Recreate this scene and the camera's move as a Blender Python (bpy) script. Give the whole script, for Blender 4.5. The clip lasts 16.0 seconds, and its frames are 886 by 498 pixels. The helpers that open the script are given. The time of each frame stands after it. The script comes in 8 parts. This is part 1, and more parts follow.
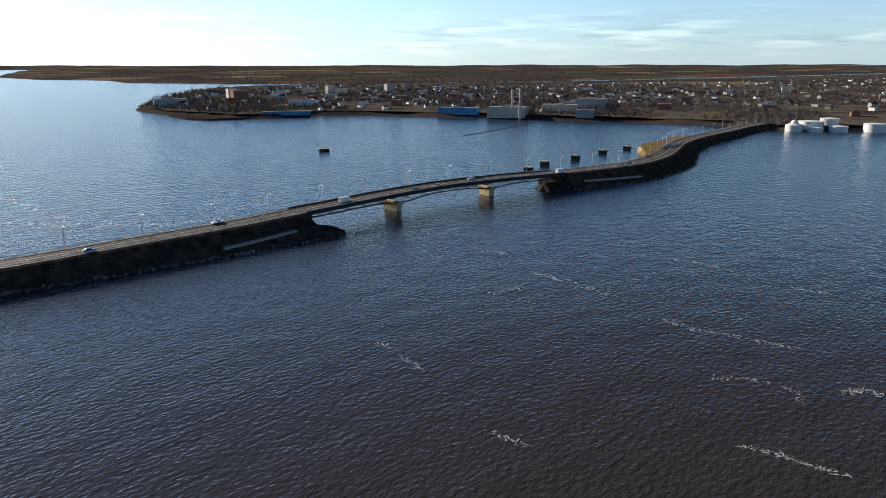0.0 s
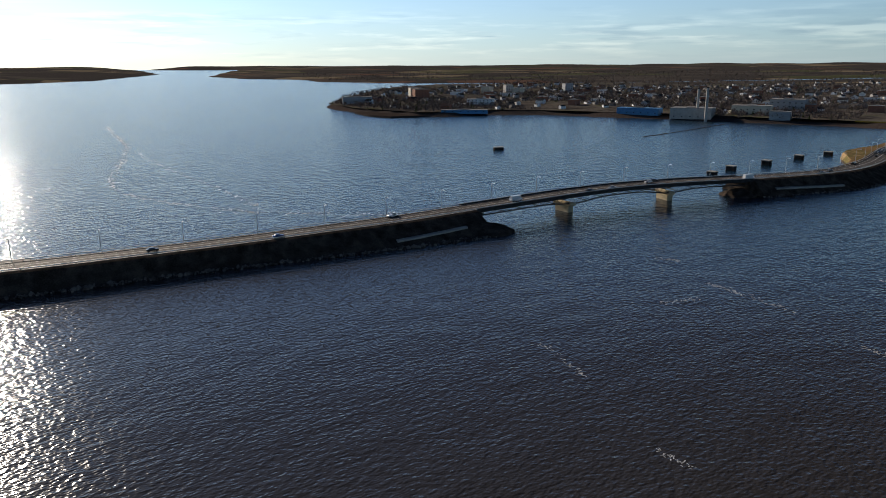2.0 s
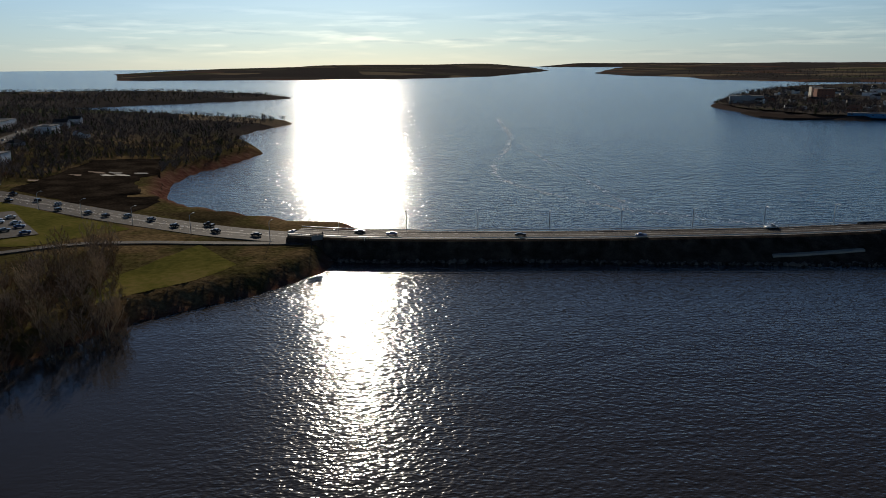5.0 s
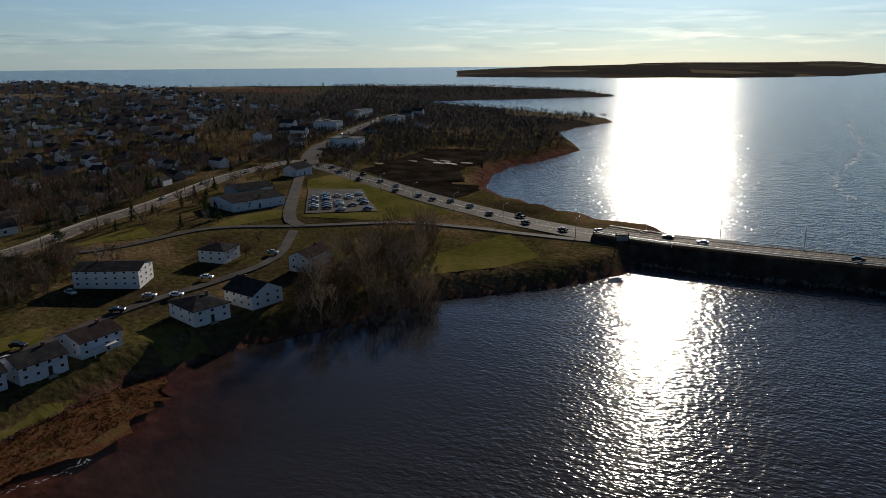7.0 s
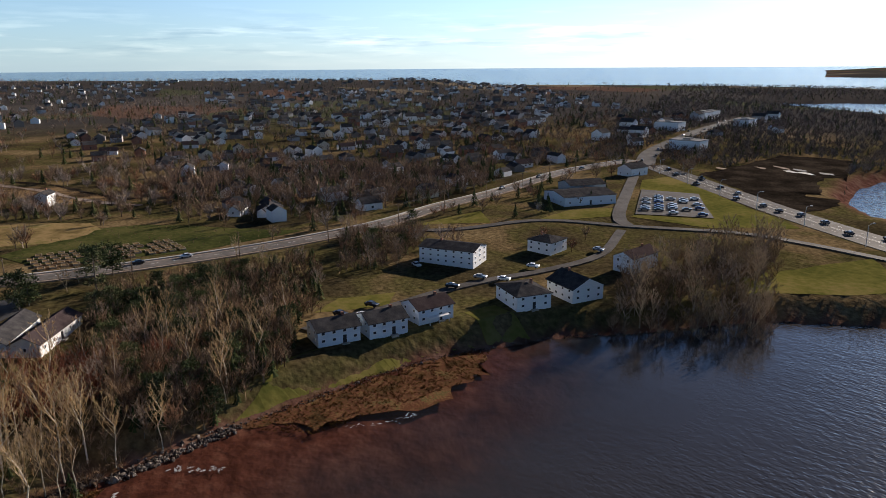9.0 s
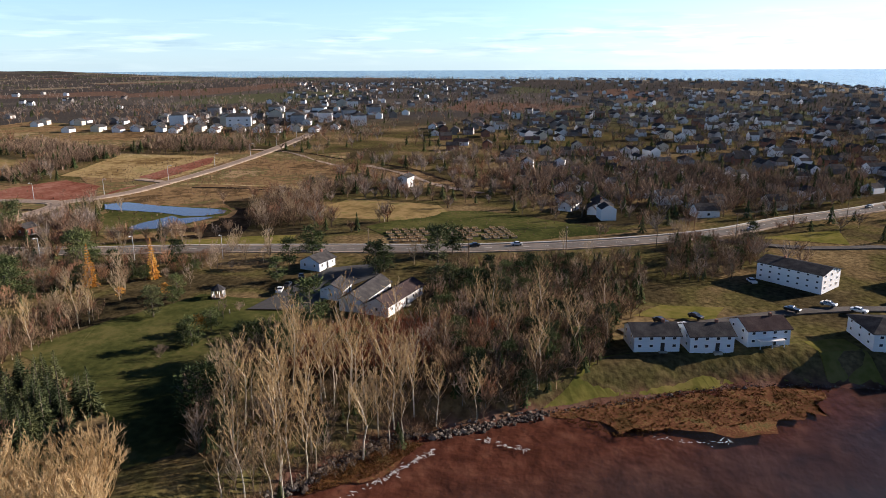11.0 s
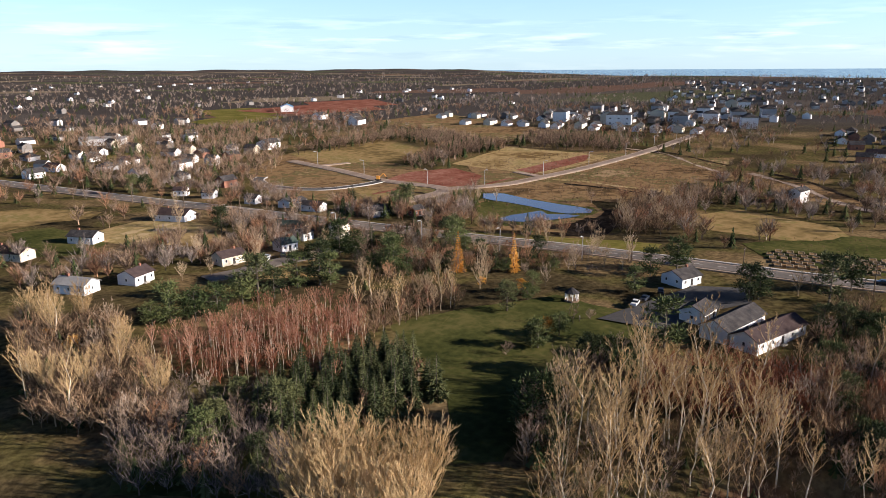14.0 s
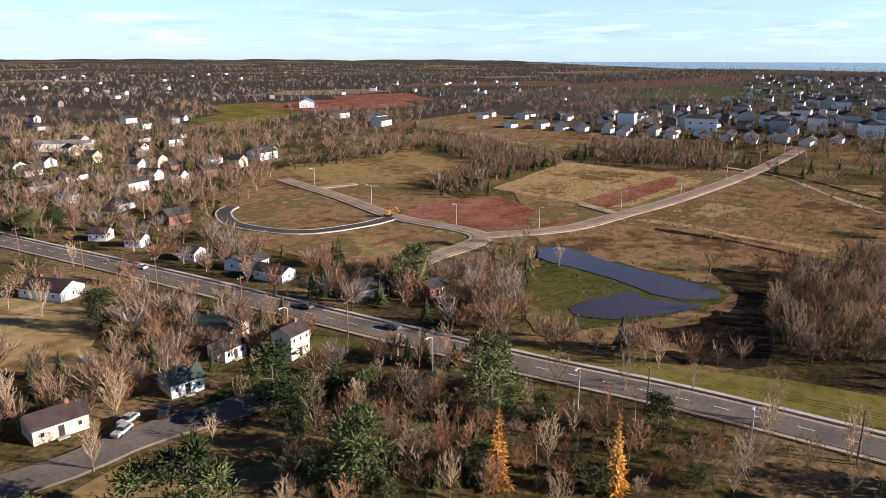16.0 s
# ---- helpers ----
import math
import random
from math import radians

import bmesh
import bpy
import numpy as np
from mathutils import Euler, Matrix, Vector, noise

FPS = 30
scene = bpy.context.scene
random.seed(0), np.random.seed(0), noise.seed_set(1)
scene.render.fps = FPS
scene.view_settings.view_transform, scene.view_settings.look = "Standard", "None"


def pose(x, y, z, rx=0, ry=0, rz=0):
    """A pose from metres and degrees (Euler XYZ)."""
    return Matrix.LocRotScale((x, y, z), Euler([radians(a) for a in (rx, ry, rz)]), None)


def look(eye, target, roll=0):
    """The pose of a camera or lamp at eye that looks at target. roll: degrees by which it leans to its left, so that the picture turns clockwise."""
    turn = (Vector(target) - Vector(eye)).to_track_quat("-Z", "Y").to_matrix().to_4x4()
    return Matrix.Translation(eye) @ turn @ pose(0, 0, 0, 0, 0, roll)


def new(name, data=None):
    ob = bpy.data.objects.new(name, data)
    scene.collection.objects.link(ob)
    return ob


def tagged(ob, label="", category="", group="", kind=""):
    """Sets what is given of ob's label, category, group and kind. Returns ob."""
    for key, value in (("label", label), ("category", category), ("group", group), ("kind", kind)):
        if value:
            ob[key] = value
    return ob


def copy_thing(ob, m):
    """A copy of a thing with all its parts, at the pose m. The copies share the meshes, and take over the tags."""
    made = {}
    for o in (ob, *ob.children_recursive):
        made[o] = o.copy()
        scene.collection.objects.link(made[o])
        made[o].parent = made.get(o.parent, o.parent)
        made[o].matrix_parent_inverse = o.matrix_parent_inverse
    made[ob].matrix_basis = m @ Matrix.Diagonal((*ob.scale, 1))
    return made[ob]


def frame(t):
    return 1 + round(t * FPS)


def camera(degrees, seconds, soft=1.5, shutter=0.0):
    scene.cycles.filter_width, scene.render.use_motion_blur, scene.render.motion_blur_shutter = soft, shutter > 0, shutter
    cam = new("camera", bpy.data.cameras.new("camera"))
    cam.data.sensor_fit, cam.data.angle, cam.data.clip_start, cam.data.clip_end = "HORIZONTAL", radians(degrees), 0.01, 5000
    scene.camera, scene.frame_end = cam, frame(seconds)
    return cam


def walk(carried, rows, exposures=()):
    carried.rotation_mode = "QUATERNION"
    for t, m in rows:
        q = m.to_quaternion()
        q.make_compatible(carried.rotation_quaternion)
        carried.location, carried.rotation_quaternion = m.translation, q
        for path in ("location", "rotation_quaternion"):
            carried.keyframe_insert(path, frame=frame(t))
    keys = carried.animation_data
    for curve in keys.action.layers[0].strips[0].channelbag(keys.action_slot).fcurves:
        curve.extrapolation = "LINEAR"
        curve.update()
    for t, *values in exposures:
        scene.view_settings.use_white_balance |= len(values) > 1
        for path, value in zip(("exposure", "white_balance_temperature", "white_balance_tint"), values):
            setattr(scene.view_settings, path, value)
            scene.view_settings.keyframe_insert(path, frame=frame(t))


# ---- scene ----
cam = camera(63.6, 16.0, soft=0.85)
# seconds, place, yaw, pitch, roll
PATH = [
    (0, 0.05, 0.03, 36.76, -12.76, -14.53, -0.15),
    (0.5, 0.24, 0.11, 36.76, -9.67, -14.53, -0.26),
    (1, 0.33, 0.18, 36.77, -6.19, -14.54, -0.35),
    (1.5, 0.21, 0.38, 36.78, -2.53, -14.54, -0.39),
    (2, 0.25, 0.82, 36.60, 1.16, -14.51, -0.44),
    (2.5, 0.23, 1.31, 36.45, 4.87, -14.50, -0.48),
    (3, 0.33, 1.91, 36.25, 8.98, -14.47, -0.55),
    (3.2, 0.43, 2.07, 36.19, 10.76, -14.47, -0.55),
    (5.3, -0.08, 2.40, 36.29, 34.10, -14.52, -0.46),
    (5.5, 0.02, 2.53, 36.29, 36.57, -14.52, -0.44),
    (6, 0.32, 2.64, 36.33, 42.82, -14.49, -0.40),
    (6.5, 0.55, 2.51, 36.47, 49.09, -14.52, -0.39),
    (7, 0.59, 2.44, 36.48, 55.44, -14.52, -0.40),
    (7.5, 0.59, 2.42, 36.47, 62.03, -14.52, -0.45),
    (8, 0.55, 2.43, 36.45, 68.67, -14.51, -0.47),
    (8.5, 0.45, 2.39, 36.28, 75.27, -14.45, -0.49),
    (9, 0.37, 2.39, 36.23, 81.87, -14.40, -0.43),
    (11.5, 0.25, 2.02, 35.90, 114.94, -14.26, -0.24),
    (12, -0.58, 1.80, 35.83, 121.65, -14.25, -0.26),
    (12.5, -1.66, 1.32, 35.84, 127.79, -14.26, -0.26),
    (13, -2.72, 0.80, 35.77, 132.51, -14.23, -0.29),
    (13.5, -4.04, 0.09, 35.77, 136.72, -14.22, -0.37),
    (14, -5.44, -0.82, 35.85, 137.78, -14.27, -0.34),
    (14.1, -5.73, -0.98, 35.85, 137.94, -14.28, -0.33),
    (14.2, -6.13, -1.23, 35.84, 138.04, -14.28, -0.31),
    (14.3, -6.82, -1.75, 35.83, 138.15, -14.27, -0.29),
    (14.4, -7.94, -2.74, 35.85, 138.33, -14.27, -0.27),
    (14.5, -9.66, -4.38, 35.91, 138.65, -14.28, -0.26),
    (14.6, -11.96, -6.55, 36.02, 139.19, -14.29, -0.25),
    (14.7, -14.57, -8.99, 36.18, 139.92, -14.31, -0.25),
    (14.8, -17.36, -11.61, 36.33, 140.69, -14.34, -0.25),
    (14.9, -20.15, -14.37, 36.42, 141.38, -14.37, -0.24),
    (15, -22.80, -17.20, 36.42, 141.86, -14.41, -0.23),
    (15.1, -25.33, -20.06, 36.35, 142.08, -14.46, -0.21),
    (15.2, -27.90, -22.94, 36.28, 142.13, -14.52, -0.18),
    (15.3, -30.48, -25.85, 36.21, 142.08, -14.58, -0.14),
    (15.4, -33.06, -28.77, 36.14, 141.98, -14.65, -0.11),
    (15.5, -35.62, -31.69, 36.07, 141.88, -14.70, -0.07),
    (15.6, -38.17, -34.62, 36.00, 141.78, -14.76, -0.04),
    (15.7, -40.70, -37.57, 35.94, 141.64, -14.80, -0.01),
    (15.8, -43.22, -40.52, 35.87, 141.47, -14.85, 0.03),
    (15.9, -45.75, -43.47, 35.80, 141.30, -14.90, 0.06),
    (16, -48.28, -46.42, 35.73, 141.13, -14.95, 0.09),
]


def aim(x, y, z, yaw, pitch, roll):
    a, b = radians(yaw), radians(pitch)
    return look((x, y, z), (x - 2 * math.sin(a) * math.cos(b), y + 2 * math.cos(a) * math.cos(b), z + 2 * math.sin(b)), roll)


EXPOSURES = [(0, 0.62, 6300, 12), (1.5, 0.22, 6300, 12), (2.5, -0.17, 6300, 12), (3.2, -0.6, 6300, 11), (5.5, -0.62, 6250, 10), (7, -0.6, 6250, 10), (9, 0.55, 6200, 15), (11.5, 1.02, 6220, 17), (12.5, 1.05, 6220, 17), (16, 1.02, 6200, 18)]
walk(cam, [(t, aim(*p)) for t, *p in PATH], EXPOSURES)

# ---- sky and sun ----
SUN_YAW, SUN_UP = 37.8, 19.0
world = bpy.data.worlds.new("sky")
scene.world = world
world.use_nodes = True
wn, wl = world.node_tree.nodes, world.node_tree.links
wn.clear()
sky = wn.new("ShaderNodeTexSky")
sky.sky_type, sky.sun_disc = "NISHITA", False
sky.sun_elevation, sky.sun_rotation = radians(SUN_UP), radians(360 - SUN_YAW)
sky.air_density, sky.dust_density, sky.ozone_density = 1.0, 0.25, 2.0
back = wn.new("ShaderNodeBackground")
back.inputs["Strength"].default_value = 0.075
wout = wn.new("ShaderNodeOutputWorld")
# bands of low cloud near the horizon
wco = wn.new("ShaderNodeTexCoord")
wmap = wn.new("ShaderNodeMapping")
wmap.inputs["Scale"].default_value = (2.2, 2.2, 24.0)
wnoise = wn.new("ShaderNodeTexNoise")
wnoise.inputs["Scale"].default_value = 3.2
wnoise.inputs["Detail"].default_value = 9
wnoise.inputs["Roughness"].default_value = 0.58
wsep = wn.new("ShaderNodeSeparateXYZ")
wramp = wn.new("ShaderNodeValToRGB")
wramp.color_ramp.elements[0].position, wramp.color_ramp.elements[1].position = 0.46, 0.60
wband = wn.new("ShaderNodeValToRGB")
band = wband.color_ramp
band.elements[0].position, band.elements[0].color = 0.004, (0.15, 0.15, 0.15, 1)
band.elements[1].position, band.elements[1].color = 0.080, (0, 0, 0, 1)
mid = band.elements.new(0.034)
mid.color = (1, 1, 1, 1)
wmul = wn.new("ShaderNodeMath")
wmul.operation = "MULTIPLY"
wmix = wn.new("ShaderNodeMixRGB")
# lit cream tops over blue-grey undersides, both in step with the sky behind
wcloud = wn.new("ShaderNodeMixRGB")
wunder, wlit = wn.new("ShaderNodeMixRGB"), wn.new("ShaderNodeMixRGB")
for node, tone in ((wunder, (0.84, 0.86, 0.90, 1)), (wlit, (1.42, 1.28, 1.20, 1))):
    node.blend_type, node.inputs[0].default_value, node.inputs[2].default_value = "MULTIPLY", 1.0, tone
wtone = wn.new("ShaderNodeValToRGB")
wtone.color_ramp.elements[0].position, wtone.color_ramp.elements[1].position = 0.40, 0.60
wnoise_b = wn.new("ShaderNodeTexNoise")
wnoise_b.inputs["Scale"].default_value, wnoise_b.inputs["Detail"].default_value = 5.5, 6
wl.new(wco.outputs["Generated"], wmap.inputs[0])
wl.new(wmap.outputs[0], wnoise.inputs[0])
wl.new(wco.outputs["Generated"], wsep.inputs[0])
wl.new(wsep.outputs[2], wband.inputs[0])
wl.new(wnoise.outputs[0], wramp.inputs[0])
wl.new(wramp.outputs[0], wmul.inputs[0])
wl.new(wband.outputs[0], wmul.inputs[1])
wl.new(wmul.outputs[0], wmix.inputs[0])
# thin haze: cooler and paler towards the horizon
wcool = wn.new("ShaderNodeMixRGB")
wcool.blend_type, wcool.inputs[0].default_value, wcool.inputs[2].default_value = "MULTIPLY", 1.0, (0.80, 1.07, 1.42, 1)
whaze = wn.new("ShaderNodeValToRGB")
whaze.color_ramp.elements[0].position, whaze.color_ramp.elements[0].color = 0.0, (0.55, 0.55, 0.55, 1)
whaze.color_ramp.elements[1].position, whaze.color_ramp.elements[1].color = 0.22, (0, 0, 0, 1)
wpale = wn.new("ShaderNodeMixRGB")
whaze_side = wn.new("ShaderNodeMixRGB")
whaze_side.inputs[1].default_value, whaze_side.inputs[2].default_value = (5.0, 6.8, 7.7, 1), (8.0, 9.3, 9.9, 1)
wl.new(whaze_side.outputs[0], wpale.inputs[2])
wl.new(sky.outputs[0], wcool.inputs[1])
wdeep = wn.new("ShaderNodeValToRGB")
wdeep.color_ramp.elements[0].position, wdeep.color_ramp.elements[0].color = 0.10, (1, 1, 1, 1)
wdeep.color_ramp.elements[1].position, wdeep.color_ramp.elements[1].color = 0.46, (0.085, 0.096, 0.128, 1)
wtop = wn.new("ShaderNodeMixRGB")
wtop.blend_type, wtop.inputs[0].default_value = "MULTIPLY", 1.0
wl.new(wsep.outputs[2], wdeep.inputs[0])
wl.new(wcool.outputs[0], wtop.inputs[1])
# the half of the sky round the sun stays bright, the half away from it is deeper
wsun = wn.new("ShaderNodeVectorMath")
wsun.operation = "DOT_PRODUCT"
wsun.inputs[1].default_value = (-math.sin(radians(SUN_YAW)), math.cos(radians(SUN_YAW)), 0.2)
wl.new(wco.outputs["Generated"], wsun.inputs[0])
wnear = wn.new("ShaderNodeMapRange")
wnear.inputs[1].default_value, wnear.inputs[2].default_value = 0.40, 0.95
wl.new(wsun.outputs["Value"], wnear.inputs[0])
wl.new(wnear.outputs[0], whaze_side.inputs[0])
wside = wn.new("ShaderNodeMixRGB")
wdeep_sun = wn.new("ShaderNodeValToRGB")
wdeep_sun.color_ramp.elements[0].position, wdeep_sun.color_ramp.elements[0].color = 0.07, (1.22, 1.23, 1.27, 1)
wdeep_sun.color_ramp.elements[1].position, wdeep_sun.color_ramp.elements[1].color = 0.36, (0.62, 0.60, 0.60, 1)
wl.new(wsep.outputs[2], wdeep_sun.inputs[0])
wl.new(wdeep_sun.outputs[0], wside.inputs[2])
wl.new(wnear.outputs[0], wside.inputs[0])
wl.new(wdeep.outputs[0], wside.inputs[1])
wl.new(wside.outputs[0], wtop.inputs[2])
wl.new(wsep.outputs[2], whaze.inputs[0])
wl.new(whaze.outputs[0], wpale.inputs[0])
wl.new(wtop.outputs[0], wpale.inputs[1])
for node in (wunder, wlit):
    wl.new(wpale.outputs[0], node.inputs[1])
wl.new(wmap.outputs[0], wnoise_b.inputs[0])
wl.new(wnoise_b.outputs[0], wtone.inputs[0])
wl.new(wtone.outputs[0], wcloud.inputs[0])
wl.new(wunder.outputs[0], wcloud.inputs[1])
wl.new(wlit.outputs[0], wcloud.inputs[2])
wl.new(wpale.outputs[0], wmix.inputs[1])
wl.new(wcloud.outputs[0], wmix.inputs[2])
wl.new(wmix.outputs[0], back.inputs[0])
wl.new(back.outputs[0], wout.inputs[0])

lamp = bpy.data.lights.new("sun", "SUN")
lamp.energy, lamp.angle, lamp.color = 5.0, radians(0.5), (1.0, 0.86, 0.68)
sun = new("sun", lamp)
a, b = radians(SUN_YAW), radians(SUN_UP)
sun.matrix_world = look((0, 0, 60), (60 * math.sin(a) * math.cos(b), -60 * math.cos(a) * math.cos(b), 60 - 60 * math.sin(b)))

# ---- materials ----


def material(name, colours, scale=1.0, rough=0.85, bump=0.0, metal=0.0, per_object=0.0, per_island=0.0, detail=6, coords="Object", spec=None, stretch=None):
    """A surface whose colour wanders between the given ones at two scales, with fine relief."""
    m = bpy.data.materials.new(name)
    m.use_nodes = True
    n, l = m.node_tree.nodes, m.node_tree.links
    p = n["Principled BSDF"]
    p.inputs["Roughness"].default_value, p.inputs["Metallic"].default_value = rough, metal
    p.inputs["Specular IOR Level"].default_value = spec if spec is not None else 0.0 if rough >= 0.9 else 0.12 if rough > 0.7 else 0.35
    co = n.new("ShaderNodeNewGeometry") if coords == "World" else n.new("ShaderNodeTexCoord")
    vec = co.outputs["Position"] if coords == "World" else co.outputs["Object"]
    if stretch:
        mp = n.new("ShaderNodeMapping")
        mp.inputs["Scale"].default_value = stretch
        l.new(vec, mp.inputs[0])
        vec = mp.outputs[0]
    big, fine = n.new("ShaderNodeTexNoise"), n.new("ShaderNodeTexNoise")
    big.inputs["Scale"].default_value, big.inputs["Detail"].default_value = scale, detail
    fine.inputs["Scale"].default_value, fine.inputs["Detail"].default_value = scale * 9, 4
    ramp = n.new("ShaderNodeValToRGB")
    e = ramp.color_ramp.elements
    for i, c in enumerate(colours):
        pos = 0.37 + 0.26 * i / max(1, len(colours) - 1)
        el = e[i] if i < 2 else e.new(pos)
        el.position, el.color = pos, (*c, 1)
    add = n.new("ShaderNodeMath")
    add.operation, add.inputs[2].default_value = "MULTIPLY_ADD", 0.0
    add.inputs[1].default_value = 0.62
    sub = n.new("ShaderNodeMath")
    sub.operation, sub.inputs[1].default_value = "MULTIPLY_ADD", 0.38
    l.new(vec, big.inputs[0])
    l.new(vec, fine.inputs[0])
    l.new(big.outputs[0], add.inputs[0])
    l.new(fine.outputs[0], sub.inputs[0])
    l.new(add.outputs[0], sub.inputs[2])
    value = sub.outputs[0]
    if per_object or per_island:
        if per_object:
            src = n.new("ShaderNodeObjectInfo").outputs["Random"]
        else:
            src = n.new("ShaderNodeNewGeometry").outputs["Random Per Island"]
        shift = n.new("ShaderNodeMath")
        shift.operation, shift.inputs[1].default_value = "MULTIPLY_ADD", per_object or per_island
        l.new(src, shift.inputs[0])
        half = n.new("ShaderNodeMath")
        half.operation, half.inputs[1].default_value = "SUBTRACT", (per_object or per_island) / 2
        l.new(value, half.inputs[0])
        l.new(half.outputs[0], shift.inputs[2])
        value = shift.outputs[0]
    l.new(value, ramp.inputs[0])
    l.new(ramp.outputs[0], p.inputs["Base Color"])
    if bump:
        bp = n.new("ShaderNodeBump")
        bp.inputs["Strength"].default_value, bp.inputs["Distance"].default_value = min(1.0, bump), 0.1
        l.new(fine.outputs[0], bp.inputs["Height"])
        l.new(bp.outputs[0], p.inputs["Normal"])
    return m


def glass(name):
    m = bpy.data.materials.new(name)
    m.use_nodes = True
    p = m.node_tree.nodes["Principled BSDF"]
    p.inputs["Base Color"].default_value = (0.03, 0.04, 0.05, 1)
    p.inputs["Roughness"].default_value, p.inputs["Specular IOR Level"].default_value = 0.08, 0.6
    return m


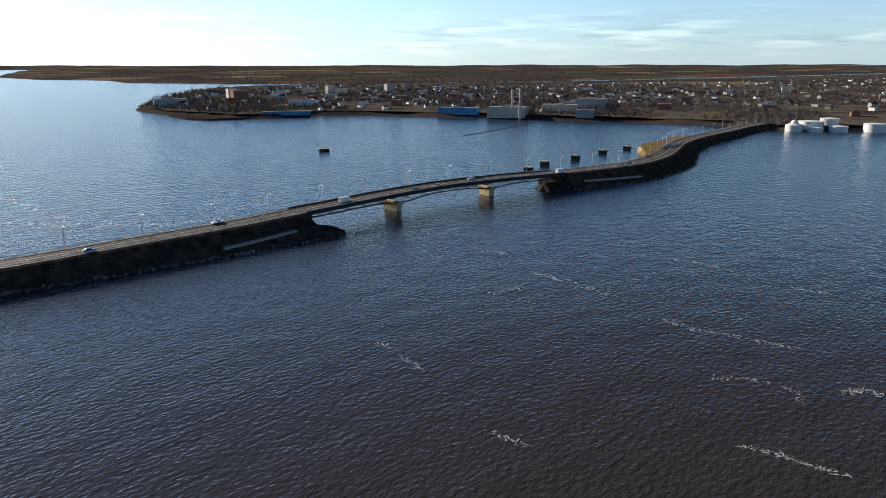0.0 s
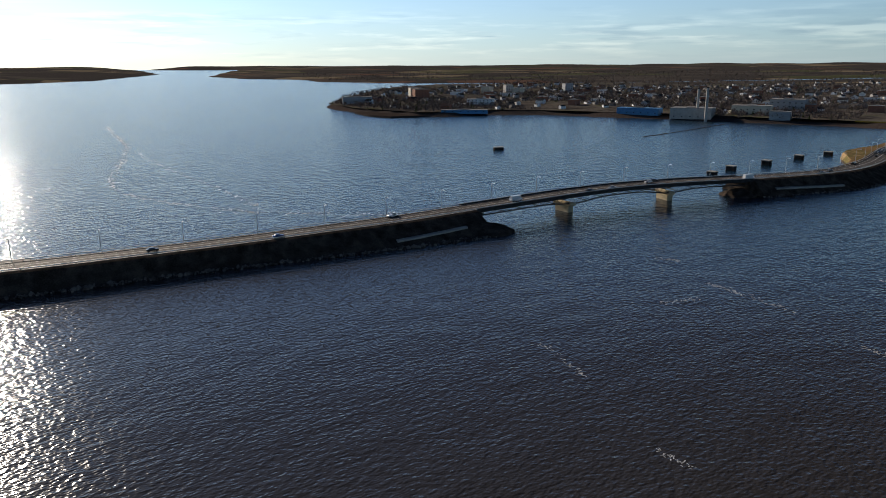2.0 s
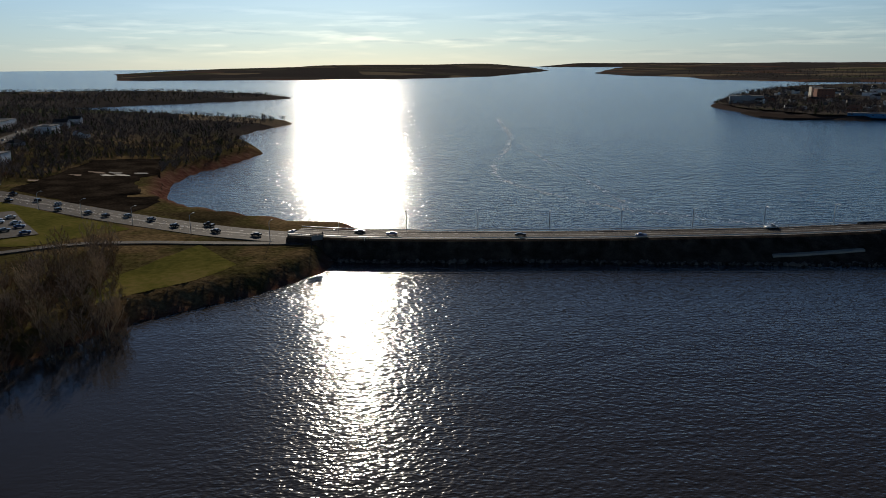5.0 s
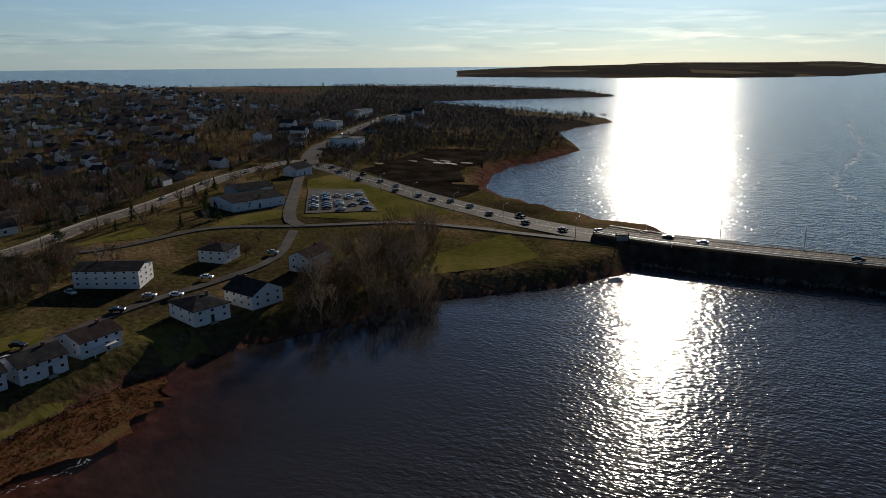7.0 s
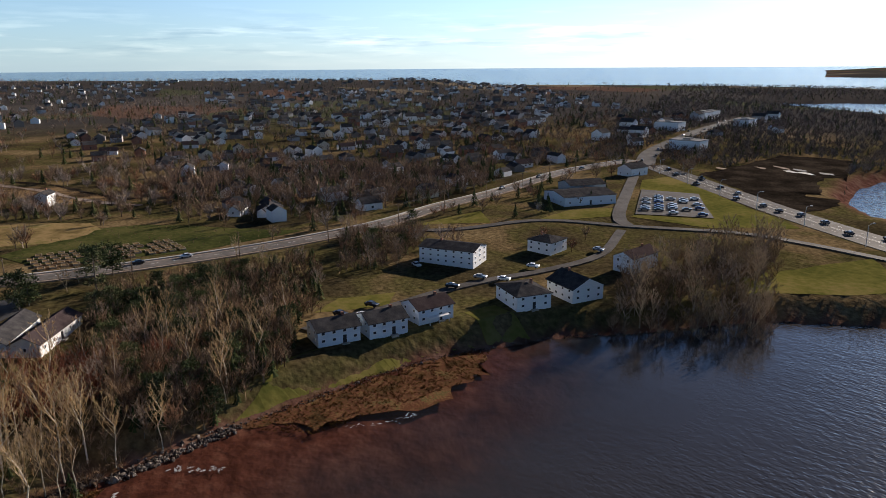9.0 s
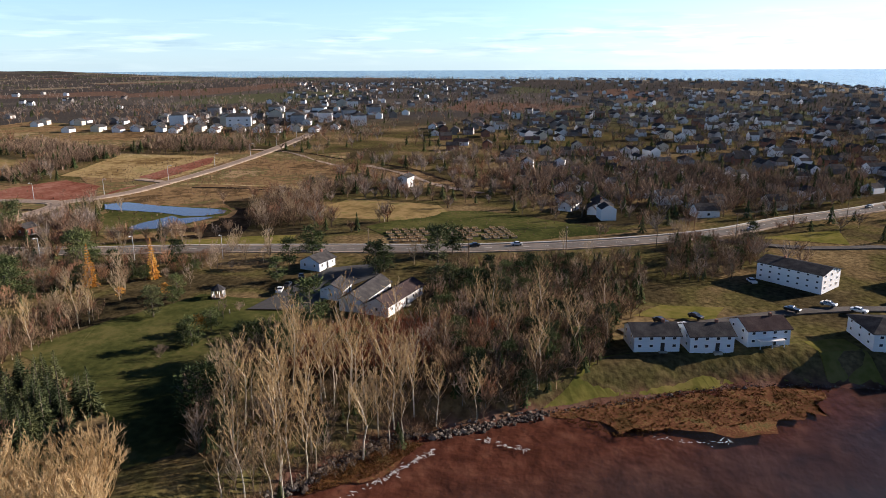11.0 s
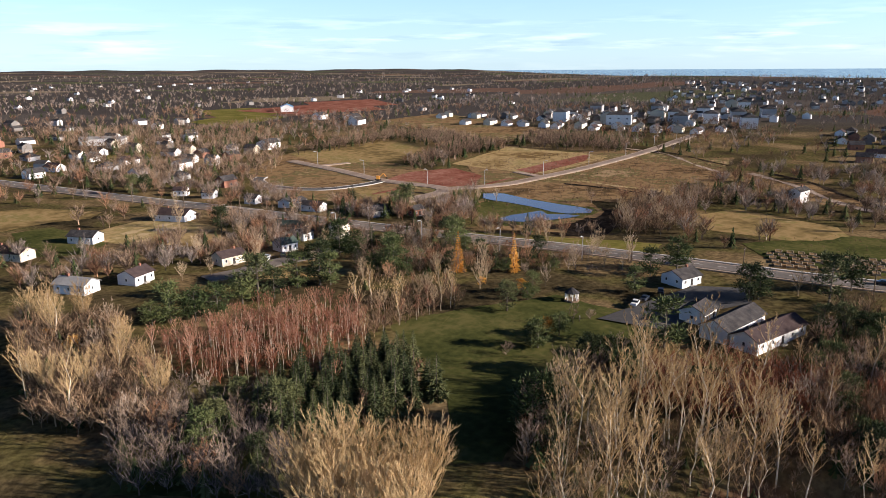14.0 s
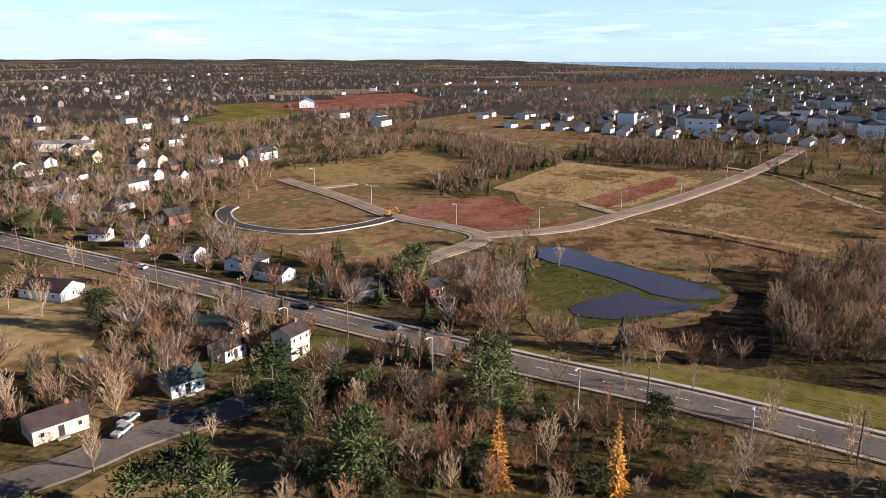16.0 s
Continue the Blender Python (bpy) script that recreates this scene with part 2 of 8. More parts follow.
M = {
    "asphalt": material("asphalt", [(0.10, 0.09, 0.080), (0.14, 0.125, 0.11), (0.19, 0.165, 0.145)], 0.25, 0.75, 0.3, coords="World"),
    "worn_asphalt": material("worn_asphalt", [(0.058, 0.052, 0.048), (0.085, 0.077, 0.070), (0.115, 0.104, 0.095)], 0.25, 0.75, 0.3, coords="World", spec=0.05),
    "dusty_asphalt": material("dusty_asphalt", [(0.20, 0.155, 0.125), (0.27, 0.215, 0.175), (0.33, 0.265, 0.215)], 0.2, 0.9, 0.3, coords="World"),
    "dark_asphalt": material("dark_asphalt", [(0.05, 0.05, 0.052), (0.08, 0.078, 0.075)], 0.3, 0.8, 0.3, coords="World"),
    "gravel": material("gravel", [(0.27, 0.205, 0.16), (0.36, 0.285, 0.225), (0.44, 0.36, 0.29)], 0.4, 0.95, 0.6, coords="World"),
    "concrete": material("concrete", [(0.30, 0.28, 0.25), (0.42, 0.39, 0.34)], 0.5, 0.85, 0.3),
    "pale_concrete": material("pale_concrete", [(0.40, 0.38, 0.35), (0.52, 0.50, 0.46)], 0.6, 0.85, 0.3, coords="World"),
    "warm_concrete": material("warm_concrete", [(0.42, 0.33, 0.20), (0.55, 0.44, 0.28)], 0.6, 0.85, 0.3),
    "rock": material("rock", [(0.022, 0.018, 0.015), (0.055, 0.044, 0.036), (0.10, 0.078, 0.062)], 0.5, 0.92, 0.9, coords="World"),
    "riprap": material("riprap", [(0.05, 0.04, 0.035), (0.12, 0.10, 0.085), (0.21, 0.18, 0.155)], 0.8, 0.9, 0.6, per_island=0.5),
    "steel": material("steel", [(0.030, 0.029, 0.029), (0.060, 0.057, 0.055)], 1.0, 0.85, 0.2),
    "pale_steel": material("pale_steel", [(0.45, 0.47, 0.48), (0.58, 0.60, 0.62)], 2.0, 0.45, 0.0, metal=0.3),
    "wood_pole": material("wood_pole", [(0.14, 0.10, 0.07), (0.24, 0.18, 0.13)], 3.0, 0.9, 0.4),
    "white_paint": material("white_paint", [(0.70, 0.70, 0.69), (0.82, 0.82, 0.81)], 1.2, 0.6, 0.05),
    "line_paint": material("line_paint", [(0.55, 0.53, 0.48), (0.75, 0.73, 0.68)], 2.0, 0.7, 0.0, coords="World"),
    "siding": material("siding", [(0.72, 0.73, 0.74), (0.80, 0.81, 0.82)], 0.8, 0.6, 0.25, stretch=(0.1, 0.1, 6.0)),
    "blue_siding": material("blue_siding", [(0.58, 0.64, 0.71), (0.68, 0.73, 0.79)], 0.8, 0.6, 0.25, stretch=(0.1, 0.1, 6.0)),
    "cream_siding": material("cream_siding", [(0.55, 0.49, 0.38), (0.66, 0.60, 0.48)], 0.8, 0.65, 0.25, stretch=(0.1, 0.1, 6.0)),
    "grey_siding": material("grey_siding", [(0.30, 0.31, 0.32), (0.40, 0.41, 0.42)], 0.8, 0.65, 0.25, stretch=(0.1, 0.1, 6.0)),
    "brick": material("brick", [(0.22, 0.10, 0.07), (0.32, 0.16, 0.11)], 1.5, 0.85, 0.4),
    "shingle": material("shingle", [(0.035, 0.035, 0.038), (0.058, 0.056, 0.057), (0.085, 0.08, 0.08)], 1.0, 0.9, 0.5),
    "brown_shingle": material("brown_shingle", [(0.048, 0.036, 0.037), (0.082, 0.063, 0.061)], 1.0, 0.9, 0.5),
    "green_shingle": material("green_shingle", [(0.05, 0.08, 0.07), (0.09, 0.12, 0.105)], 1.0, 0.9, 0.5),
    "blue_metal": material("blue_metal", [(0.05, 0.20, 0.42), (0.09, 0.28, 0.52)], 0.8, 0.45, 0.1),
    "flat_roof": material("flat_roof", [(0.22, 0.22, 0.22), (0.34, 0.34, 0.33)], 0.4, 0.9, 0.2),
    "yellow": material("yellow", [(0.65, 0.42, 0.05), (0.75, 0.52, 0.08)], 1.0, 0.6),
    "orange_machine": material("orange_machine", [(0.60, 0.26, 0.04), (0.70, 0.34, 0.06)], 1.0, 0.5),
    "rubber": material("rubber", [(0.02, 0.02, 0.02), (0.04, 0.04, 0.04)], 3.0, 0.85),
    "glass": glass("glass"),
    "grass": material("grass", [(0.032, 0.040, 0.014), (0.062, 0.068, 0.022), (0.105, 0.098, 0.036)], 0.12, 0.95, 0.7, coords="World"),
    "bright_grass": material("bright_grass", [(0.085, 0.088, 0.022), (0.14, 0.128, 0.034), (0.20, 0.16, 0.058)], 0.10, 0.95, 0.6, coords="World"),
    "straw": material("straw", [(0.15, 0.098, 0.042), (0.26, 0.185, 0.085), (0.36, 0.265, 0.13), (0.24, 0.19, 0.08), (0.42, 0.32, 0.18)], 0.05, 0.95, 0.8, coords="World"),
    "olive_straw": material("olive_straw", [(0.12, 0.088, 0.038), (0.20, 0.145, 0.062), (0.29, 0.205, 0.095), (0.18, 0.15, 0.055), (0.33, 0.24, 0.125)], 0.045, 0.95, 0.7, coords="World"),
    "brown_field": material("brown_field", [(0.085, 0.058, 0.03), (0.16, 0.102, 0.052), (0.25, 0.165, 0.085), (0.155, 0.108, 0.055), (0.125, 0.112, 0.045), (0.31, 0.22, 0.125)], 0.045, 0.95, 0.8, coords="World"),
    "red_soil": material("red_soil", [(0.115, 0.042, 0.028), (0.19, 0.072, 0.048), (0.24, 0.105, 0.075), (0.30, 0.15, 0.11)], 0.12, 0.95, 0.8, coords="World"),
    "mud": material("mud", [(0.085, 0.036, 0.025), (0.15, 0.067, 0.047), (0.20, 0.10, 0.072)], 0.16, 0.6, 0.5, coords="World"),
    "marsh": material("marsh", [(0.055, 0.034, 0.016), (0.10, 0.060, 0.026), (0.12, 0.050, 0.030), (0.17, 0.10, 0.045), (0.10, 0.085, 0.035)], 0.35, 0.92, 0.9, coords="World"),
    "new_wood": material("new_wood", [(0.30, 0.23, 0.15), (0.45, 0.36, 0.25)], 2.0, 0.9, 0.3),
    "weed": material("weed", [(0.055, 0.030, 0.012), (0.12, 0.060, 0.022), (0.17, 0.085, 0.03)], 0.5, 0.9, 0.9, coords="World"),
    "bark": material("bark", [(0.10, 0.085, 0.07), (0.20, 0.175, 0.145)], 2.0, 0.9, 0.5, per_object=0.3),
    "birch_bark": material("birch_bark", [(0.30, 0.25, 0.18), (0.55, 0.49, 0.38), (0.66, 0.60, 0.50)], 2.5, 0.8, 0.3, per_object=0.2),
    "tan_bark": material("tan_bark", [(0.20, 0.15, 0.095), (0.33, 0.26, 0.17), (0.44, 0.36, 0.25)], 2.5, 0.85, 0.3, per_object=0.25),
    "gold_twig": material("gold_twig", [(0.30, 0.20, 0.10), (0.46, 0.33, 0.17), (0.58, 0.43, 0.24)], 1.2, 0.85, per_object=0.2),
    "tan_twig": material("tan_twig", [(0.26, 0.19, 0.115), (0.42, 0.32, 0.205), (0.52, 0.41, 0.28)], 1.2, 0.85, per_object=0.25),
    "grey_twig": material("grey_twig", [(0.16, 0.12, 0.09), (0.29, 0.22, 0.165), (0.42, 0.33, 0.25)], 1.2, 0.85, per_object=0.35),
    "red_twig": material("red_twig", [(0.20, 0.085, 0.055), (0.33, 0.155, 0.10), (0.42, 0.245, 0.165)], 1.2, 0.85, per_object=0.3),
    "rust_twig": material("rust_twig", [(0.20, 0.105, 0.06), (0.33, 0.18, 0.105), (0.42, 0.25, 0.15)], 1.2, 0.85, per_object=0.4),
    "orange_leaf": material("orange_leaf", [(0.42, 0.19, 0.035), (0.62, 0.31, 0.06), (0.72, 0.42, 0.10)], 2.0, 0.8, per_object=0.2),
    "spruce": material("spruce", [(0.030, 0.042, 0.018), (0.066, 0.082, 0.034), (0.12, 0.13, 0.056)], 1.5, 0.8, per_object=0.3),
    "pine": material("pine", [(0.034, 0.050, 0.018), (0.075, 0.098, 0.036), (0.13, 0.15, 0.058)], 1.5, 0.8, per_object=0.3),
    "far_house": material("far_house", [(0.16, 0.15, 0.14), (0.38, 0.36, 0.34), (0.62, 0.61, 0.60), (0.78, 0.78, 0.77)], 0.02, 0.7, per_island=0.6, coords="World"),
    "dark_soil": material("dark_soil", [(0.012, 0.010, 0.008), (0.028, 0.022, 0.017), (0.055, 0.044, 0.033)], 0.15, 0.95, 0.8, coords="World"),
    "red_brush": material("red_brush", [(0.13, 0.052, 0.032), (0.26, 0.105, 0.06), (0.38, 0.17, 0.10)], 0.05, 0.9, per_island=0.4, coords="World"),
    "brush": material("brush", [(0.10, 0.070, 0.047), (0.20, 0.138, 0.092), (0.33, 0.23, 0.145)], 0.05, 0.9, per_island=0.4, coords="World"),
    "far_brown": material("far_brown", [(0.115, 0.080, 0.058), (0.22, 0.155, 0.112), (0.36, 0.26, 0.18)], 0.02, 0.9, per_island=0.5, coords="World"),
    "town_grey": material("town_grey", [(0.075, 0.062, 0.058), (0.15, 0.122, 0.11), (0.25, 0.205, 0.18)], 0.02, 0.9, per_island=0.5, coords="World"),
    "town_ground": material("town_ground", [(0.035, 0.032, 0.030), (0.07, 0.062, 0.056), (0.13, 0.115, 0.10), (0.075, 0.085, 0.035)], 0.03, 0.95, 0.4, coords="World"),
    "far_grey": material("far_grey", [(0.15, 0.122, 0.105), (0.28, 0.23, 0.195), (0.42, 0.35, 0.30)], 0.01, 0.9, per_island=0.5, coords="World"),
    "rust_brush": material("rust_brush", [(0.14, 0.075, 0.048), (0.27, 0.15, 0.095), (0.38, 0.225, 0.14)], 0.02, 0.9, per_island=0.5, coords="World"),
    "far_green": material("far_green", [(0.030, 0.044, 0.020), (0.06, 0.076, 0.030), (0.10, 0.105, 0.048)], 0.02, 0.9, per_island=0.3, coords="World"),
}


def car_paint(name, colour):
    m = material(name, [colour, tuple(c * 1.15 for c in colour)], 2.0, 0.3)
    m.node_tree.nodes["Principled BSDF"].inputs["Coat Weight"].default_value = 0.5
    return m


PAINTS = [("white", car_paint("white_car", (0.66, 0.66, 0.65))), ("silver", car_paint("silver_car", (0.36, 0.37, 0.38))), ("black", car_paint("black_car", (0.02, 0.02, 0.022))), ("dark red", car_paint("red_car", (0.25, 0.02, 0.02))), ("blue", car_paint("blue_car", (0.03, 0.07, 0.20))), ("grey", car_paint("grey_car", (0.12, 0.125, 0.13)))]

# open land: dry grass, thin woods and a patchwork of farm fields far off
land = bpy.data.materials.new("land")
land.use_nodes = True
ln, ll = land.node_tree.nodes, land.node_tree.links
lp = ln["Principled BSDF"]
lp.inputs["Roughness"].default_value, lp.inputs["Specular IOR Level"].default_value = 1.0, 0.0
geo = ln.new("ShaderNodeNewGeometry")


def tree_noise(scale, detail=8.0):
    t = ln.new("ShaderNodeTexNoise")
    t.inputs["Scale"].default_value, t.inputs["Detail"].default_value = scale, detail
    ll.new(geo.outputs["Position"], t.inputs[0])
    return t


def land_ramp(source, stops):
    r = ln.new("ShaderNodeValToRGB")
    for i, (pos, c) in enumerate(stops):
        el = r.color_ramp.elements[i] if i < 2 else r.color_ramp.elements.new(pos)
        el.position, el.color = pos, (*c, 1)
    ll.new(source, r.inputs[0])
    return r


def land_mix(fac, a, b):
    m = ln.new("ShaderNodeMixRGB")
    ll.new(fac, m.inputs[0])
    ll.new(a, m.inputs[1])
    ll.new(b, m.inputs[2])
    return m.outputs[0]


near_cover = land_ramp(tree_noise(0.05).outputs[0], [(0.30, (0.040, 0.034, 0.019)), (0.41, (0.085, 0.066, 0.034)), (0.49, (0.098, 0.086, 0.033)), (0.56, (0.165, 0.118, 0.06)), (0.68, (0.24, 0.175, 0.09))])
cells = ln.new("ShaderNodeTexVoronoi")
cells.inputs["Scale"].default_value = 0.0055
squash = ln.new("ShaderNodeMapping")
squash.inputs["Rotation"].default_value = (0, 0, 0.5)
squash.inputs["Scale"].default_value = (1.0, 1.7, 1.0)
ll.new(geo.outputs["Position"], squash.inputs[0])
ll.new(squash.outputs[0], cells.inputs[0])
split = ln.new("ShaderNodeSeparateColor")
ll.new(cells.outputs["Color"], split.inputs[0])
# far field tones, greyed partly to stand in for haze
fields = land_ramp(split.outputs[0], [(0.0, (0.072, 0.065, 0.060)), (0.58, (0.10, 0.088, 0.078)), (0.76, (0.22, 0.18, 0.125)), (0.86, (0.095, 0.10, 0.058)), (0.94, (0.15, 0.095, 0.072)), (1.0, (0.14, 0.12, 0.095))])
fields.color_ramp.interpolation = "CONSTANT"
far_fac = ln.new("ShaderNodeMapRange")
dist = ln.new("ShaderNodeVectorMath")
dist.operation = "LENGTH"
ll.new(geo.outputs["Position"], dist.inputs[0])
ll.new(dist.outputs["Value"], far_fac.inputs[0])
far_fac.inputs[1].default_value, far_fac.inputs[2].default_value = 330, 420
fine_cover = land_ramp(tree_noise(1.3, 5).outputs[0], [(0.3, (0.45, 0.45, 0.45)), (0.7, (1.25, 1.25, 1.25))])
mixed = land_mix(far_fac.outputs[0], near_cover.outputs[0], fields.outputs[0])
grain = ln.new("ShaderNodeMixRGB")
grain.blend_type, grain.inputs[0].default_value = "MULTIPLY", 1.0
ll.new(mixed, grain.inputs[1])
ll.new(fine_cover.outputs[0], grain.inputs[2])
bank = ln.new("ShaderNodeAttribute")
bank.attribute_name = "bank"
bank_col = land_ramp(tree_noise(0.4).outputs[0], [(0.3, (0.065, 0.031, 0.023)), (0.5, (0.115, 0.056, 0.042)), (0.7, (0.18, 0.105, 0.08))])
ll.new(land_mix(bank.outputs["Fac"], grain.outputs[0], bank_col.outputs[0]), lp.inputs["Base Color"])
lb = ln.new("ShaderNodeBump")
lb.inputs["Strength"].default_value, lb.inputs["Distance"].default_value = 0.8, 0.25
ll.new(tree_noise(0.9, 8).outputs[0], lb.inputs["Height"])
ll.new(lb.outputs[0], lp.inputs["Normal"])

# harbour water: dark, rippled, clear enough over the red flats to show them
water = bpy.data.materials.new("harbour_water")
water.use_nodes = True
hn, hl = water.node_tree.nodes, water.node_tree.links
hp = hn["Principled BSDF"]
hp.inputs["Roughness"].default_value, hp.inputs["IOR"].default_value = 0.11, 1.33
hg = hn.new("ShaderNodeNewGeometry")
hm = hn.new("ShaderNodeMapping")
hm.inputs["Scale"].default_value = (0.85, 1.3, 1.0)
wind = hn.new("ShaderNodeMapping")
wind.inputs["Rotation"].default_value = (0, 0, radians(-34))
hl.new(hg.outputs["Position"], wind.inputs[0])
hl.new(wind.outputs[0], hm.inputs[0])


calm = hn.new("ShaderNodeAttribute")
calm.attribute_name = "calm"


def ripple(scale, detail, strength, distance, before=None):
    t = hn.new("ShaderNodeTexNoise")
    t.inputs["Scale"].default_value, t.inputs["Detail"].default_value = scale, detail
    hl.new(hm.outputs[0], t.inputs[0])
    bp = hn.new("ShaderNodeBump")
    bp.inputs["Distance"].default_value = distance
    lee = hn.new("ShaderNodeMapRange")
    lee.inputs[3].default_value, lee.inputs[4].default_value = strength, strength * 0.10
    hl.new(calm.outputs["Fac"], lee.inputs[0])
    hl.new(lee.outputs[0], bp.inputs["Strength"])
    hl.new(t.outputs[0], bp.inputs["Height"])
    if before:
        hl.new(before.outputs[0], bp.inputs["Normal"])
    return bp


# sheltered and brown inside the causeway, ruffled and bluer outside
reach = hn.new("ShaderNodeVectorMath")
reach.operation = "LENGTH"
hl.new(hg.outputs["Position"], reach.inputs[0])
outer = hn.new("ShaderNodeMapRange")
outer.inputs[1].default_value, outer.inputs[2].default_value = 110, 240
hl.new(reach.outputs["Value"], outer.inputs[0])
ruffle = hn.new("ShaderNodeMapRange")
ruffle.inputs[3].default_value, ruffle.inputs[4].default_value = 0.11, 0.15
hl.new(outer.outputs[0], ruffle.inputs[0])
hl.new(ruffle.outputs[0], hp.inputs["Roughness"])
# the outer blue is body colour plus sky reflection painted into the base
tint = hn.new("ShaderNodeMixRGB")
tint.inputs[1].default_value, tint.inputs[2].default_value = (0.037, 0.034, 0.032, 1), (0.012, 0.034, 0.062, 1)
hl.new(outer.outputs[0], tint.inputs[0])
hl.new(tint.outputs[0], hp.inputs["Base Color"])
waves = ripple(2.6, 0.4, 0.8, 0.066, ripple(1.2, 0.6, 0.8, 0.135, ripple(0.12, 2, 0.5, 0.4)))
# longer wind waves on the open harbour
chop_noise, chop, chop_lee = hn.new("ShaderNodeTexNoise"), hn.new("ShaderNodeBump"), hn.new("ShaderNodeMapRange")
chop_noise.inputs["Scale"].default_value, chop_noise.inputs["Detail"].default_value = 0.42, 2.0
chop.inputs["Distance"].default_value = 0.5
chop_lee.inputs[3].default_value, chop_lee.inputs[4].default_value = 0.05, 0.8
hl.new(outer.outputs[0], chop_lee.inputs[0])
hl.new(chop_lee.outputs[0], chop.inputs["Strength"])
hl.new(hm.outputs[0], chop_noise.inputs[0])
hl.new(chop_noise.outputs[0], chop.inputs["Height"])
hl.new(waves.outputs[0], chop.inputs["Normal"])
hl.new(chop.outputs[0], hp.inputs["Normal"])
clear = hn.new("ShaderNodeBsdfTransparent")
clear.inputs[0].default_value = (0.86, 0.73, 0.67, 1)
hmix = hn.new("ShaderNodeMixShader")
shallow = hn.new("ShaderNodeAttribute")
shallow.attribute_name = "shallow"
hl.new(shallow.outputs["Fac"], hmix.inputs[0])
hl.new(hp.outputs[0], hmix.inputs[1])
hl.new(clear.outputs[0], hmix.inputs[2])
hl.new(hmix.outputs[0], hn["Material Output"].inputs[0])
pond_water = material("pond_water", [(0.045, 0.030, 0.030), (0.075, 0.050, 0.045)], 0.1, 0.10, 0.0, coords="World", spec=0.45)
foam = material("foam", [(0.38, 0.40, 0.42), (0.66, 0.68, 0.70)], 1.0, 0.7, coords="World")

# ---- the plan: shores, roads, fields, woods and footprints ----
SHORE_NEAR = [(-45.6, -29.5), (-54.4, -25.6), (-60.8, -21.9), (-61.2, -19.2), (-64.6, -15), (-69.4, -9.3), (-74.9, -1.4), (-81.4, 8.1), (-85.4, 18), (-88.5, 31.9), (-88.3, 44.1), (-89.8, 62), (-85.6, 74.8), (-82.4, 84.5), (-82, 92.2), (-81.5, 98.8)]
SHORE_FAR = [(-95.9, 131.7), (-107.8, 126.9), (-125.6, 126.3), (-148.6, 127.2), (-166.8, 133.5), (-187.8, 152.4), (-201.3, 173.7), (-204.4, 190.5), (-220.9, 226.9), (-249.9, 250.3), (-284.7, 271.8), (-302.2, 306.1), (-321.2, 363.3), (-379.8, 366.6), (-473.9, 379.4), (-540.1, 379.7), (-628.7, 385.9), (-591.6, 495.4), (-558.4, 627.2)]
CITY_SHORE = [(-121.7, 963.7), (-126.3, 784.5), (-116, 642.3), (-82.5, 577.6), (-30.4, 521), (-10.3, 523.8), (27.4, 542.2), (60.8, 537.4), (109.4, 507.1), (147.6, 480.6), (185, 449.8), (229.8, 418.9), (266.1, 383.3), (262.5, 357.1), (323.5, 330.9)]
CAPE_FAR = [(-1633.9, 1183.6), (-1171, 1389.9), (-963.8, 1583.6), (-913.4, 1826), (-1115.4, 2735.1)]
HW_FAR = [(-76.3, 122.5), (-96.1, 113.4), (-114.8, 108.8), (-134.6, 110.2), (-156.2, 109.8), (-179.4, 109.6), (-211, 107), (-225.7, 105.8)]
HW_NEAR = [(-72, 116.1), (-89.5, 106), (-106.4, 101.1), (-121.3, 98), (-132.4, 96.7), (-159.7, 97.8), (-190.4, 100.4), (-216.8, 101.6)]
SEC = [(-92, 105.6), (-104.7, 98.1), (-120.5, 88.2), (-129.6, 79.7), (-138.3, 61.2), (-146, 44.5), (-141, 25.1), (-142.5, 9.6)]
ART = [(-222.1, 101), (-256.1, 119.9), (-304.9, 160.1), (-406.4, 245.9)]
MAIN = [(-233.4, 102), (-212.1, 71.1), (-181.1, 42.8), (-164.5, 25.5), (-150.4, 13.6), (-140.5, 1.5), (-130.4, -14.9), (-120.6, -35.8), (-113.5, -57.6), (-108.2, -76.4), (-102.1, -100.3), (-92.8, -128.8), (-84.8, -161.3), (-74.6, -198)]
LANE = [(-135, 58.5), (-118.6, 47.7), (-111.3, 35.2), (-107.9, 25.7), (-103.3, 16.8), (-96.7, 7.7), (-93, 0.5), (-89.7, -3.1)]
PARKING = [(-179.4, 81.8), (-172.2, 94.4), (-142.8, 82.7), (-148.1, 66.9)]
GREEN_PARK = [(-195.1, 88.8), (-201.9, 102.4), (-132.4, 96.7), (-133.9, 77.9), (-146.1, 65.4), (-148.1, 66.9), (-142.8, 82.7), (-172.2, 94.4), (-179.4, 81.8)]
DRIVE = [(-215.9, 96.2), (-177.4, 77.1), (-147.3, 62.8), (-137.9, 61.1)]
STRAW_A = [(-141.5, -236.3), (-185.8, -245.7), (-210.3, -242.5), (-206, -211.8), (-171.5, -195.4), (-161, -191.9), (-135.8, -206.2)]
STRAW_B = [(-167.9, -175.6), (-212.1, -190.9), (-219.3, -160.2), (-217, -147.6), (-173.2, -140), (-171.4, -149.5)]
SOIL_A = [(-129.7, -164.8), (-147.6, -172.6), (-162.6, -168), (-158.3, -151.8), (-145.2, -141.3), (-136.7, -144.9), (-137.2, -157.5)]
SOIL_STRIP = [(-174, -151.8), (-208.7, -156.5), (-218.3, -156), (-203.2, -147.7), (-172.7, -142.7)]
BROWN_A = [(-213.7, -144.7), (-245.2, -114.5), (-171.3, -87.2), (-168.7, -103), (-166.2, -121.5), (-167.9, -134.6)]
BROWN_B = [(-220.6, -138.3), (-212.1, -76.5), (-183.8, -48.6), (-182.2, -65.1), (-202.2, -90.2)]
